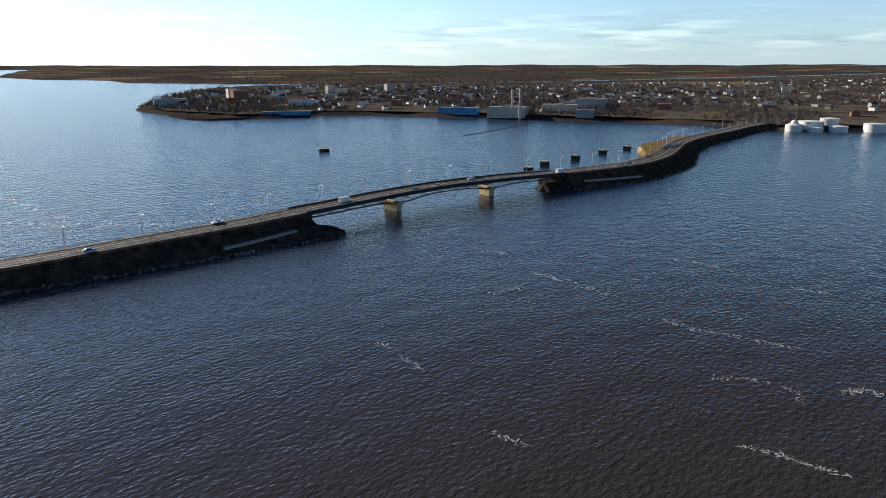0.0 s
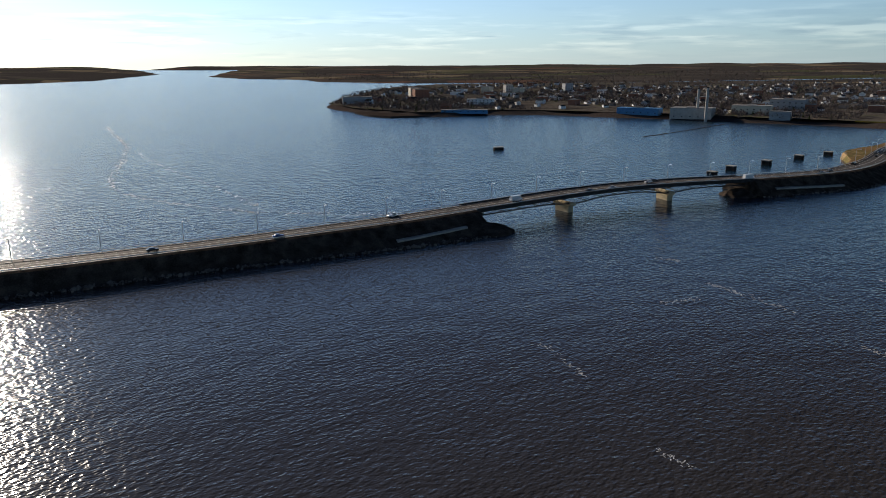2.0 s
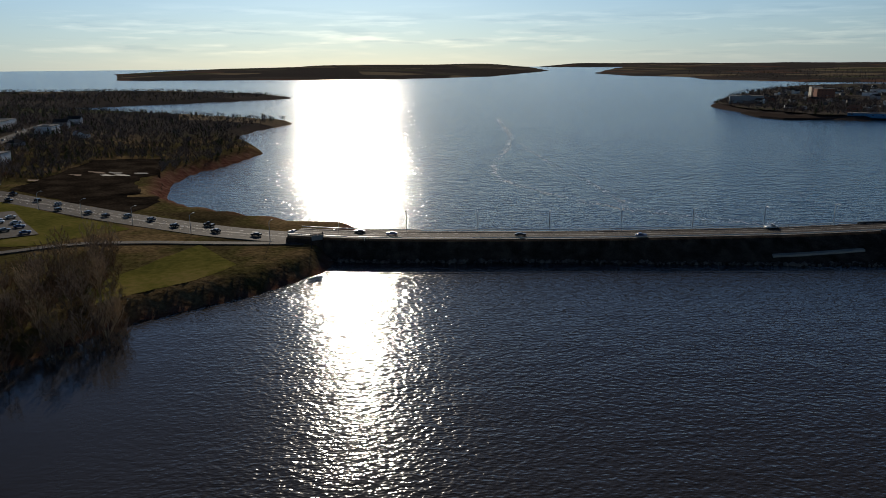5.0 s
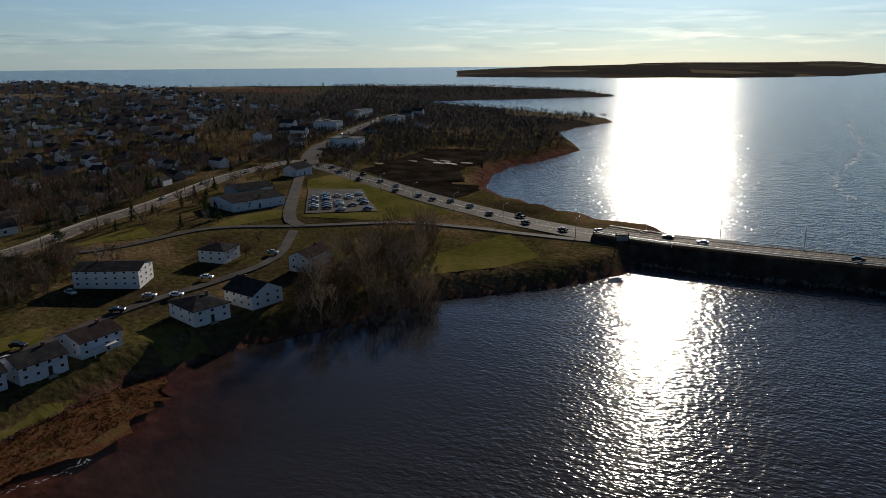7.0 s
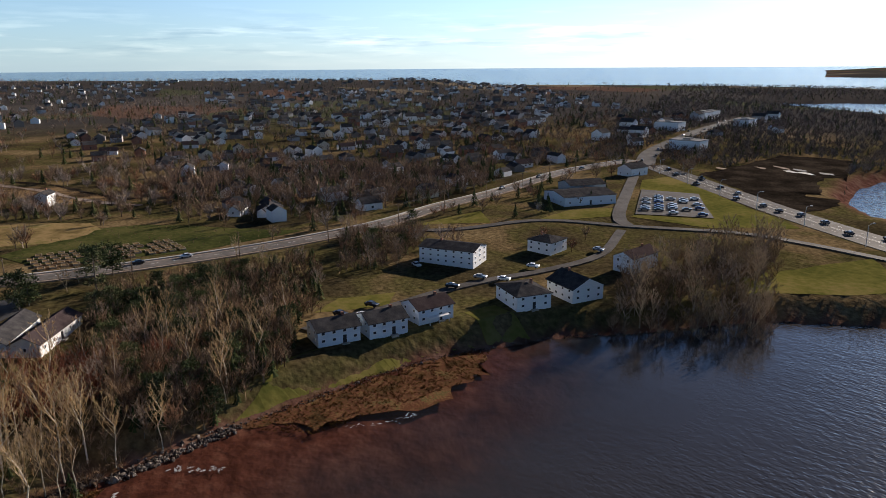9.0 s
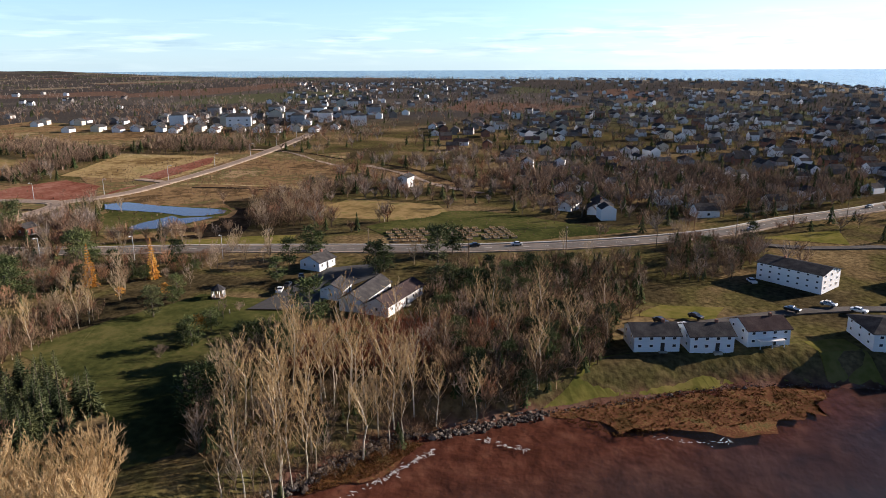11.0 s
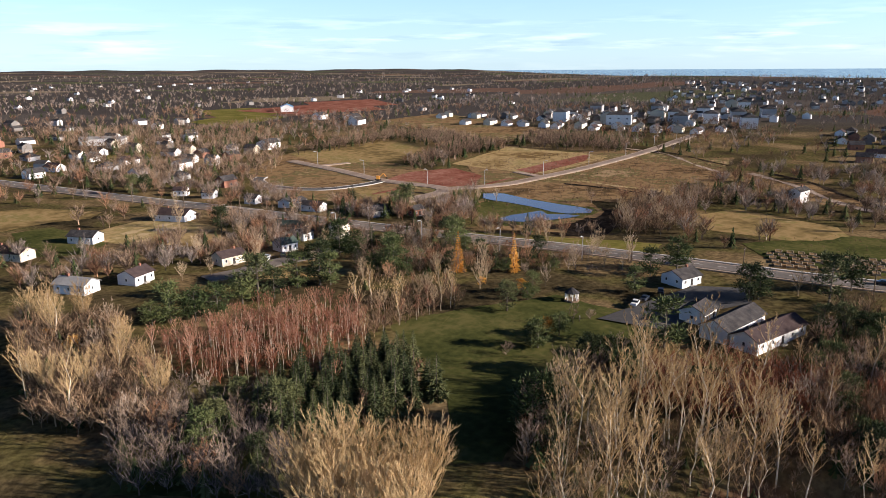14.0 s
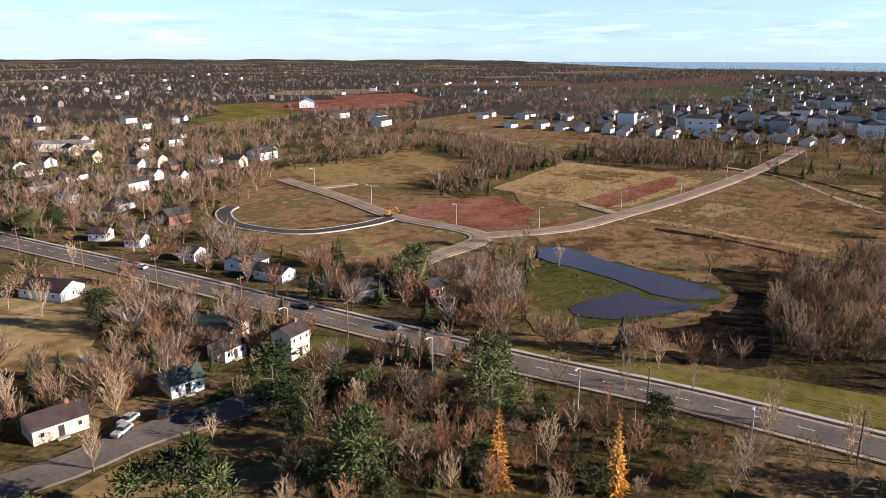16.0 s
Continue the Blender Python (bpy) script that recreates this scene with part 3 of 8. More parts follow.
VERGE_A = [(-103, -102.1), (-109.3, -90.8), (-122.6, -69.2), (-115, -66.4), (-108.2, -79.9), (-100.8, -97.2)]
LAWN_CHURCH = [(-59.4, -70.9), (-70.9, -68.8), (-84.7, -64), (-86.4, -53.3), (-79, -43.9), (-69.7, -44.2), (-64.1, -45.7), (-56.9, -42.7), (-46.5, -38.5), (-43.2, -41.5), (-54.2, -54.6)]
GREEN_FAR = [(-163.1, -373.9), (-218.4, -423.4), (-221.2, -370.6), (-163.3, -329.5)]
SOIL_FAR = [(-225.8, -447.4), (-284.7, -473.2), (-345.9, -469.5), (-304.2, -387.3), (-235, -384)]
STRAW_C = [(-231.2, -306.8), (-303.4, -331.8), (-280.4, -252.1), (-267.7, -207.8), (-223.4, -201.2), (-229.9, -249.4)]
STRAW_D = [(-113.3, -165.7), (-124.8, -167.9), (-125.4, -142.7), (-111, -136.3), (-106.2, -145.5)]
LAWN_SHORE = [(-70.2, -9.6), (-76.6, -0.6), (-82.6, 9.0), (-86.3, 18), (-88.4, 27), (-96, 23.8), (-92.5, 17), (-88.5, 9), (-85, 1), (-81.5, -4)]
LAWN_LANE = [(-96.7, -1.8), (-102.7, 1.4), (-104.1, 9.9), (-98.8, 8.7)]
LAWN_POINT = [(-103, 66), (-109, 94), (-92.5, 88), (-91.5, 78), (-95, 62)]
LAWN_TRI = [(-144.7, 14.9), (-158.1, 33.8), (-145.8, 33.8), (-146.2, 21.7)]
VERGE_B = [(-133.1, -58.5), (-153.8, -48.5), (-156, -39), (-144.5, -5.3), (-131.2, -24.1), (-124, -49.3)]
LAWN_COURT = [(-59.8, -103.2), (-70.7, -104.1), (-76.9, -96.5), (-70.3, -88.7), (-55.1, -100.8)]
LAWN_HOUSES = [(-76.7, -113.6), (-78.7, -113.8), (-84.1, -108.6), (-89.4, -112.4), (-87.3, -119.3), (-83.1, -114.3), (-75.1, -106.4), (-65.7, -107.4)]
STRAW_E = [(-56.9, -139.5), (-64.2, -131.5), (-68.7, -121.8), (-64.8, -122.2), (-55.5, -129.6)]
GARDEN = [(-131.5, -54.6), (-140.8, -31.1), (-132.4, -25.8), (-121.1, -47.8)]
CHURCH_LOT = [(-81.2, -53.7), (-92, -52.8), (-102.6, -51.7), (-107, -45.8), (-101.7, -42.4), (-92.4, -45.3), (-84.3, -45.4)]
LAWN_LEFT = [(-35.4, -163.4), (-43.6, -164), (-46.6, -141), (-40.5, -135.8), (-33.5, -139.7)]
GREEN_SHED = [(-144.9, 41), (-147.1, 62), (-156, 66.9), (-154.9, 54.3)]
POND_BANK = [(-112.1, -108.9), (-137.6, -132.3), (-142.9, -129.1), (-142.4, -121), (-142.5, -110.8), (-142.3, -97.2), (-135.9, -92.7), (-126.5, -92.7), (-114.4, -95.5), (-109.9, -101.4)]
SOIL_FAR_B = [(-317, -510), (-388.8, -514.1), (-350.5, -429.9), (-282.4, -434.2)]
GREEN_B = [(-209.9, -469.8), (-252.9, -474.9), (-250.5, -409.6), (-183.5, -373.5)]
LAWN_HALL = [(-98, -276), (-108, -262), (-98, -254), (-86, -262), (-88, -274)]
STRAW_G = [(-47, -141), (-45, -152), (-58, -158), (-66, -152), (-69, -138), (-64, -129), (-58, -130), (-49, -135)]
GREEN_G = [(-38, -192), (-46, -190), (-56, -174), (-52, -168), (-45, -170), (-33, -166)]
STRAW_H = [(-152, -78), (-164, -75), (-160, -52), (-151, -46), (-142, -51), (-139, -70)]
CITY_GREEN = [(230, 423.3), (268.5, 474.3), (301.3, 441.6), (261.9, 400.6)]
SUB_A = [(-132.4, -218.2), (-132.8, -190.2), (-131.2, -164.9), (-134.3, -142.1), (-114.7, -135.3)]
SUB_B = [(-134.3, -142.1), (-150.7, -136.1), (-169.1, -136.9), (-192.2, -138.7), (-237, -145.3), (-290.2, -156.4)]
LOOP = [(-108.6, -194.9), (-104.7, -190.2), (-102.6, -178.1), (-109.4, -165.3), (-121.7, -163), (-131.2, -164.9)]
SPUR = [(-133.5, -202.2), (-144.3, -201)]
SPUR_B = [(-170.6, -148.9), (-169.1, -136.9)]
Z_BIRCH = [(-51.5, -37), (-60.5, -35.6), (-64, -30.9), (-69.2, -21.9), (-62.4, -18.3), (-55.9, -22), (-47.7, -27.5), (-43.9, -28.3), (-43.8, -32.3)]
Z_EDGE = [(-47.3, -37.2), (-52.8, -41.4), (-61.1, -44.7), (-67.2, -45.2), (-69.8, -42.8), (-67.3, -39.2), (-59.5, -40.8), (-49.5, -35.3)]
Z_SPRUCE = [(-33.4, -60.1), (-41.3, -65), (-49, -66.4), (-54.5, -64.5), (-54, -57), (-50.6, -51), (-47.8, -51.3), (-45.3, -51.5), (-39, -51.3), (-34.5, -52.9)]
Z_RED = [(-31.5, -80.5), (-43.1, -81.9), (-55.3, -81.4), (-55.8, -71.7), (-51.9, -66.2), (-39.2, -67.1), (-33.6, -70.5)]
Z_PALE = [(-57.9, -78.7), (-76.2, -78), (-72.5, -69.9), (-59.2, -69.5), (-53.6, -68.7)]
Z_GOLD = [(-23.6, -104.7), (-32, -92.1), (-29.8, -70.9), (-26.9, -61.4), (-21, -67.8), (-17.8, -73.2)]
Z_MIX = [(-77.7, -25.2), (-89.6, -21.1), (-96.7, -5.7), (-79.8, -3.7), (-70.4, -10.4), (-65.1, -15.5), (-66.2, -19.7)]
Z_DARK = [(-94.9, -31.8), (-105.1, -28.9), (-119.1, -14.9), (-107.4, -9.5), (-90.7, -14.9), (-83.4, -24.6)]
Z_REDB = [(-69.2, -41.2), (-76.5, -37.6), (-80.7, -32.1), (-87, -17.8), (-80.6, -15.5), (-68.5, -26.6), (-63.2, -36)]
Z_WOODS = [(-109, -34.2), (-123.3, -2.5), (-93.3, -1), (-78.7, -7.2), (-68.3, -14), (-69.5, -21.3), (-89.6, -29.7)]
Z_GREY = [(-108.1, 47.8), (-121.5, 84.7), (-82.8, 59), (-84.3, 50.1), (-87.4, 37.9)]
Z_GROVE = [(-75.9, -94.9), (-87.4, -93.6), (-98.1, -82.2), (-103.3, -74.1), (-106.1, -63), (-103.5, -62.1), (-74.9, -85)]
Z_GROVE_B = [(-142.4, -90.6), (-177.1, -89.3), (-129.5, -71.8), (-123.9, -76.2), (-125.9, -82.8)]
Z_BELT = [(-138.5, -230.3), (-192.2, -251.4), (-217, -232), (-204.2, -184), (-188.4, -190.9), (-195.7, -236.7), (-148.1, -228.2)]
Z_BELT_B = [(-149.8, -175.4), (-169.6, -179.6), (-210.3, -189.3), (-201, -196.7), (-176.3, -191.6), (-153.3, -182.1)]
Z_BELT_C = [(-215.4, -191.6), (-228.6, -148.8), (-247.9, -158.3), (-254.2, -190.8), (-246.6, -208.8)]
Z_SUB = [(-88.4, -365.1), (-178.7, -320.8), (-140, -233.3), (-97.4, -176.2), (-85.1, -198.8), (-65.6, -201.4)]
Z_ROW = [(-139.1, 1.5), (-146.7, 18.1), (-123.3, 16), (-116.5, 10.9), (-114.7, 1.4)]
Z_CORNER = [(-24.3, -69.1), (-30.4, -68.7), (-37.7, -59.2), (-29.4, -45.7), (-19.7, -57.2)]
Z_LOT = [(-207.6, -48.5), (-231.4, 5.5), (-222.2, 51.9), (-186, 40.8), (-159.6, 14.4), (-173.5, -3.8), (-171.8, -33.9)]
Z_MID = [(-64.6, -84.3), (-81.6, -82.6), (-92.2, -87.6), (-90.2, -97.4), (-78.6, -105.8)]
POND_A = [(-136.5, -130.1), (-140.2, -126.6), (-139.2, -119), (-139.3, -108.6), (-139.6, -101.4), (-139, -97.2), (-135.5, -95.5), (-131.3, -98.3), (-130.3, -102.1), (-131.2, -106), (-132, -110.3), (-132.1, -114.8), (-131.6, -120.8), (-131.8, -125.4)]
POND_B = [(-121.4, -105.8), (-125.4, -105.1), (-129.7, -104.9), (-127.7, -101.2), (-130.5, -97.7), (-131.6, -94.8), (-128, -94.8), (-123.2, -96.2), (-118, -98.8), (-115.9, -102.6), (-117, -105)]
POND_RIM = [(-113.2, -109.7), (-118, -112), (-124, -113.8), (-131.1, -114), (-130.9, -110.5), (-126.5, -109.1), (-122.7, -108.9), (-119.2, -107.9), (-115.3, -105.8), (-111.7, -106.5)]
# rough ground in shadow; the dark_soil sheet paints that shade
ROUGH_POND = [(-142.5, -99.1), (-142.1, -92.8), (-127.6, -83), (-120.4, -80.5), (-114.5, -87.2), (-113.1, -94.6), (-117.4, -97), (-127.5, -94.1), (-134, -94.6)]
TRACK_A = [(-168.1, -131.9), (-171.6, -122.5), (-171.1, -112.8), (-173, -104.2), (-173.2, -96.5)]
TRACK_B = [(-164.3, -125.2), (-166.6, -114.6), (-167.2, -105.2), (-166.2, -95.2)]
TRACK_C = [(-217.7, -97.4), (-205.8, -79.3), (-188.3, -61.4), (-180.6, -49), (-179, -45.9)]
TRACK_D = [(-220.9, -93), (-214.7, -79.3), (-196.6, -61.2), (-188.1, -49.8)]
TRACK_E = [(-115.2, -149.1), (-122.3, -150.5), (-127.3, -151.1)]
TRACK_F = [(-117.3, -141.9), (-125, -143.9), (-126.1, -140.5), (-129.2, -136.5)]
TRACK_G = [(-198.1, -189.2), (-206.7, -175.6), (-213.3, -161.5), (-219.2, -149.7)]
TRACK_H = [(-148.4, -139.9), (-158.7, -141.7), (-163.1, -141)]
TRACK_I = [(-239.3, -155), (-237.2, -137.5), (-222.4, -117.9), (-211.6, -102.1)]
TRACK_J = [(-240.6, -147.3), (-239.2, -132.4), (-231, -117.7), (-227.2, -107.8)]
BULGE = [(120.6, 228.1), (130.7, 241.4), (142.1, 260.2), (150.2, 281.2), (155.7, 289.1), (165, 296.5), (175.5, 304.2), (188.6, 317.7), (198.7, 321.1), (170.8, 282.9), (143.4, 246.9), (127.7, 230.9)]
SPIT = [(-77.4, 560.1), (-61.9, 527), (-45.8, 512), (-27.6, 518), (-5, 534.9), (11.2, 549), (11.9, 575.6), (-9.7, 595.7), (-38.3, 568.7), (-53.8, 560.1), (-72.5, 584.5)]
SPIT_B = [(-123.7, 710.7), (-93.8, 683.8), (-78.6, 698.3), (-85.8, 740.8), (-105.7, 735.8)]
PIER_C = [(94.6, 368.3), (121.9, 396.5), (165.9, 446.2)]
OPEN_A = [(-111.5, -211.7), (-140.6, -234.5), (-156.5, -186.1), (-146.6, -138.2), (-121.6, -132.1), (-104.8, -143.2), (-101.6, -152.5), (-97.5, -171.3)]
OPEN_B = [(-172, -173.8), (-236.6, -158.8), (-233.8, -110.2), (-175.8, -88.9), (-154.3, -97.6), (-146.7, -103.6), (-135.1, -92.3), (-121.6, -85.3), (-106.9, -97), (-108.7, -105.1), (-137.1, -129.1)]
OPEN_C = [(-124.9, -236.1), (-151, -199.9), (-140.4, -134.2), (-115.8, -125.3), (-100.2, -181.2)]
OPEN_D = [(-204.2, 111.7), (-241.6, 162.9), (-227.5, 180.9), (-154.8, 122.2), (-148.7, 108.3)]
# footprints: centre, length, width, turn
ROW_A = (-86.5, 0.6, 5.0, 6.8, 110)
ROW_B = (-88.4, 6.8, 4.7, 5.9, 111)
ROW_C = (-93.0, 13.3, 5.4, 7.5, 118)
WHITE_A = (-96.5, 28.0, 5.4, 6.9, 103)
WHITE_B = (-98.5, 36.5, 5.6, 6.4, 109)
MOTEL = (-119.6, 21.3, 10.2, 6.0, -123)
SMALL_A = (-123.8, 39.6, 5.1, 5.3, -140)
SHED_BIG = (-165.8, 60.0, 13.8, 18.2, 100)
WHITE_C = (-111.0, 51.4, 3.8, 7.8, 35)
CH_FRONT = (-90.9, -35.2, 11.0, 3.6, 174)
CH_BACK = (-90.7, -39.7, 10.0, 3.6, 179)
CH_HALL = (-91.2, -44.8, 4.2, 3.4, -173)
BUNG = (-103.1, -54.1, 4.5, 3.9, 172)
HA = (-69.0, -113.6, 3.3, 3.2, -177)
HB = (-57.4, -112.3, 4.6, 3.2, -173)
HC = (-77.6, -125.6, 3.4, 6.5, -153)
HD = (-81.6, -114.7, 3.1, 1.5, -158)
HE = (-75.8, -118.6, 2.4, 2.3, -161)
HF = (-65.2, -153.8, 4.3, 7.4, -147)
HG = (-92.8, -141.8, 2.8, 5.5, -157)
HH = (-90.7, -150.5, 2.6, 2.5, -144)
HI = (-87.2, -160.2, 2.9, 3.1, -149)
HJ = (-79.0, -183.5, 2.9, 3.3, -131)
HK = (-100.0, -126.8, 4.3, 3.7, 172)
HL = (-106.6, -121.4, 2.6, 2.2, -176)
HM = (-82.8, -174.9, 2.8, 3.1, -138)
HN = (-93.1, -148.9, 2.4, 2.4, -152)
HO = (-44.2, -145.1, 3.4, 5.3, -142)
HP = (-30.7, -141.2, 3.3, 7.7, -149)
HQ = (-33.4, -112.7, 3.2, 5.5, -148)
HR = (-41.7, -111.7, 4.1, 3.4, -152)
HT = (-183.8, -69.3, 5.3, 2.9, 180)
HU = (-164.1, -21.2, 5.2, 3.2, 165)
HV = (-162.1, -13.8, 5.5, 5.6, 93)
FOAM = [
    ([(39.4, 134.5), (42.5, 132.9)], 0.35, 26),
    ([(42.5, 119.1), (47.1, 111.6), (50, 106.2), (51.5, 101.9)], 0.5, 90),
    ([(31.7, 108), (39.3, 110)], 0.4, 40),
    ([(11.6, 91.1), (13.4, 87.6), (15.5, 80.6)], 0.3, 45),
    ([(73.2, 119.9), (75.8, 117.2), (78.1, 113.4)], 0.4, 40),
    ([(53.8, 89.9), (55.4, 87.1)], 0.3, 30),
    ([(55.6, 85.9), (58.5, 83.4), (62.2, 79.9), (65.3, 75.9)], 0.35, 90),
    ([(42.8, 55.6), (45.5, 53.3), (47.3, 50.8), (49.2, 48.7)], 0.3, 90),
    ([(60.9, 62.9), (64.6, 63.5), (65.2, 61.1)], 0.4, 70),
    ([(49, 70.6), (53.5, 68.9), (56.3, 65.5), (54.8, 62.1)], 0.3, 60),
    ([(19.6, 63.8), (22.1, 60.4)], 0.25, 30),
    ([(82.7, 99.2), (86.9, 95.1)], 0.4, 40),
    ([(-218.3, 449.1), (-190, 398), (-160, 345), (-148.7, 320.8), (-130, 275), (-120, 245), (-113.1, 230.9)], 0.9, 330),
    ([(-113.1, 230.9), (-102, 213), (-91.1, 202.2), (-80, 194.5), (-72.1, 190.2), (-60.9, 185.1), (-50.8, 180.5)], 0.7, 210),
    ([(-139.4, 312.0), (-102.3, 255.5), (-74.7, 219.6), (-58.6, 196.3), (-49.8, 179.6)], 0.7, 160),
    ([(-62.1, 184.2), (-51.2, 180.4), (-33.4, 178.6), (-25.6, 177.4), (-14.0, 179.3)], 1.6, 170),
    ([(-57.1, 193.0), (-53, 190)], 0.8, 30),
    ([(-53.3, -20.6), (-56.2, -19.3), (-58.4, -18.2)], 0.2, 22),
    ([(-48.1, -23.5), (-51.8, -21.4), (-58.6, -18.2)], 0.22, 55),
    ([(-67.2, 1.1), (-68.1, 7), (-69.1, 8.9)], 0.3, 24),
    ([(-62.1, -14.6), (-61.1, -9.3)], 0.25, 40),
]
WEED = [(-68.8, -8.7), (-66.5, -1.2), (-71, 6.6), (-73.3, 11.2), (-77.6, 17.9), (-84.2, 20.7), (-87.2, 18.3), (-82.6, 8.1), (-76.1, -1.4), (-70.4, -8.3)]
WEED_B = [(-48.1, -26.5), (-52.3, -26.7), (-58.9, -23.3), (-59.5, -19.6), (-53.2, -21.6)]
COURT_ROAD = [(-49.9, -105), (-56.8, -105), (-61.4, -106.1), (-65.3, -106.4), (-70.5, -106.2), (-75.2, -106.6)]
APARTMENTS = [(-309.3, -242.1, 0, 30), (-331.3, -247.6, 1, 30), (-313.3, -215.3, 2, 30), (-311.3, -207.6, 0, -60), (-349.1, -218.5, 1, 30), (-345.3, -207.1, 2, 30), (-347.8, -198.3, 0, 30), (-332, -185.5, 1, 25), (-348.5, -178.7, 0, 25), (-374.5, -177.6, 1, 30), (-337.2, -154.2, 0, 30), (-477.7, -232.4, 2, 30), (-470.8, -220.3, 0, 30), (-375.4, -267.2, 1, 30), (-391.8, -254.5, 0, 30), (-394.9, -237.5, 1, 30), (-407.8, -176.7, 1, 30), (-388.6, -203.3, 0, 20)]
T_PALE = [(-71.8, -105.3), (-58.3, -103.2), (-93.5, -102), (-109.7, -88.1), (-110.2, -86.7), (-108.3, -99.5), (-105.9, -100.4), (-104.9, -71.9), (-107.2, -66.1), (-70.8, -167.5), (-83.1, -122.8), (-97.8, -89.8), (-127.5, -122.4), (-131, -119.6), (-97, -70.3), (-87, -80.9), (-108.3, -81.4), (-103, -85.6), (-81.8, -132.5), (-101.6, -143.1), (-62.3, -144.9), (-59.5, -151.2), (-62.1, -111), (-54.7, -117.6)]
T_BROWN = [(-83.7, -95.8), (-82.3, -95.5), (-85.7, -94.9), (-78.3, -97), (-79.7, -96.3), (-71.3, -128), (-71.7, -125.4), (-79.9, -88.2), (-80.2, -84.8), (-85, -81.5), (-93.7, -77.1), (-84.7, -117.3), (-104.8, -136.5), (-107.8, -134.9), (-89.9, -144.6), (-86.4, -151.2), (-97.9, -73.8), (-84, -87.2), (-94.1, -81.5), (-95.9, -100)]
T_PINE = [(-73.7, -87.8), (-73.5, -88.7), (-91.9, -93.8), (-93.2, -93.5), (-74.3, -99.6), (-75.6, -106), (-88.8, -89.6), (-66.9, -135), (-104.5, -124.3), (-106.5, -124.4), (-69.6, -192.1), (-73.8, -194.4), (-74.3, -104)]
T_SPRUCE = [(-123.5, -124.7), (-125.5, -124.8), (-80.2, -102.3), (-87.9, -78.8), (-103.7, -141.4)]
T_LARCH = [(-82, -81.6), (-88.5, -75.4)]
T_PINE_B = [(-36.3, -91.1), (-38.5, -90.4), (-41.3, -89.2), (-44.4, -89.2), (-48.9, -90.8), (-51.1, -90.4), (-53.4, -89.9), (-58.5, -91.9), (-61.7, -90.8), (-62.9, -89.7), (-76.1, -91.4), (-108.4, -57.9), (-102.7, -59.2), (-93.9, -56.4), (-101.8, -43), (-104, -42.5), (-110.4, -35.3), (-67.3, -42.2), (-68.2, -53), (-79.6, -42.8), (-75, -42.8), (-117.7, -34.9), (-52.6, -40.6), (-54.4, -40.3)]
T_SMALL = [(-64, -54.3), (-67.9, -53.9), (-71.9, -54.8), (-73.1, -53.7), (-77.3, -54.8), (-80.6, -54.5), (-80, -65), (-79.5, -73.7), (-74.6, -64), (-96.8, -69.4), (-107.1, -73.2), (-94.2, -71.7), (-82.1, -67.9), (-82.3, -66.1), (-86.7, -67.2)]
T_GOLD = [(-30.3, -42.6), (-31.7, -41.5), (-33, -40.4), (-34.3, -39.2), (-36, -38.4), (-37.4, -37.9), (-30.2, -40.3), (-32.1, -37.9), (-34.4, -36.6), (-29.1, -42.3)]
T_STREET = [(-54.6, -118.6), (-59.3, -106.6), (-49.3, -119.9), (-51.5, -106.6), (-75.5, -110), (-92.1, -102.7), (-108.3, -73.2), (-107.8, -66.6), (-126.7, -16.6), (-114.1, -39.1), (-109.7, -39.3), (-47.2, -107.4), (-84.8, -97.5), (-79.6, -97.6), (-65.5, -123.3), (-67.4, -101.5), (-82.5, -75.7), (-78.5, -73.1), (-79.5, -79.7), (-119.4, -11.3), (-112, -12.3), (-106.8, -19.2)]

# ---- helpers for things ----


def mesh_object(name, verts, faces, mat, smooth=False):
    me = bpy.data.meshes.new(name)
    me.from_pydata([tuple(v) for v in verts], [], [tuple(f) for f in faces])
    if smooth:
        me.polygons.foreach_set("use_smooth", [True] * len(me.polygons))
    me.materials.append(mat)
    return new(name, me)


def big_mesh(name, verts, faces, mat):
    """The same for arrays: verts (n, 3), faces (m, 3 or 4)."""
    me = bpy.data.meshes.new(name)
    k = faces.shape[1]
    me.vertices.add(len(verts))
    me.vertices.foreach_set("co", np.asarray(verts, np.float32).ravel())
    me.loops.add(faces.size)
    me.loops.foreach_set("vertex_index", faces.ravel().astype(np.int32))
    me.polygons.add(len(faces))
    me.polygons.foreach_set("loop_start", np.arange(0, faces.size, k, dtype=np.int32))
    me.polygons.foreach_set("use_smooth", [False] * len(faces))
    me.update(calc_edges=True)
    me.materials.append(mat)
    return new(name, me)


def part(name, bm, mat, parent, label=""):
    me = bpy.data.meshes.new(name)
    bm.to_mesh(me)
    bm.free()
    me.materials.append(mat)
    ob = new(name, me)
    ob.parent = parent
    if label:
        ob["label"] = label
    return ob


def share(ob, m, parent=None):
    """One more object on the mesh of ob."""
    o = new(ob.name.split(".")[0], ob.data)
    o.parent, o.matrix_basis = parent or ob.parent, m
    return o


def thing(name, label, category, group=""):
    return tagged(new(name), label, category, group)


def box(bm, x0, x1, y0, y1, z0, z1, bevel=0.0):
    made = bmesh.ops.create_cube(bm, size=1, matrix=Matrix.LocRotScale(((x0 + x1) / 2, (y0 + y1) / 2, (z0 + z1) / 2), None, (x1 - x0, y1 - y0, z1 - z0)))
    if bevel:
        edges = list({e for v in made["verts"] for e in v.link_edges})
        bmesh.ops.bevel(bm, geom=edges, offset=bevel, segments=1, affect="EDGES")
    return bm


def boxed(*args, bevel=0.0):
    return box(bmesh.new(), *args, bevel=bevel)


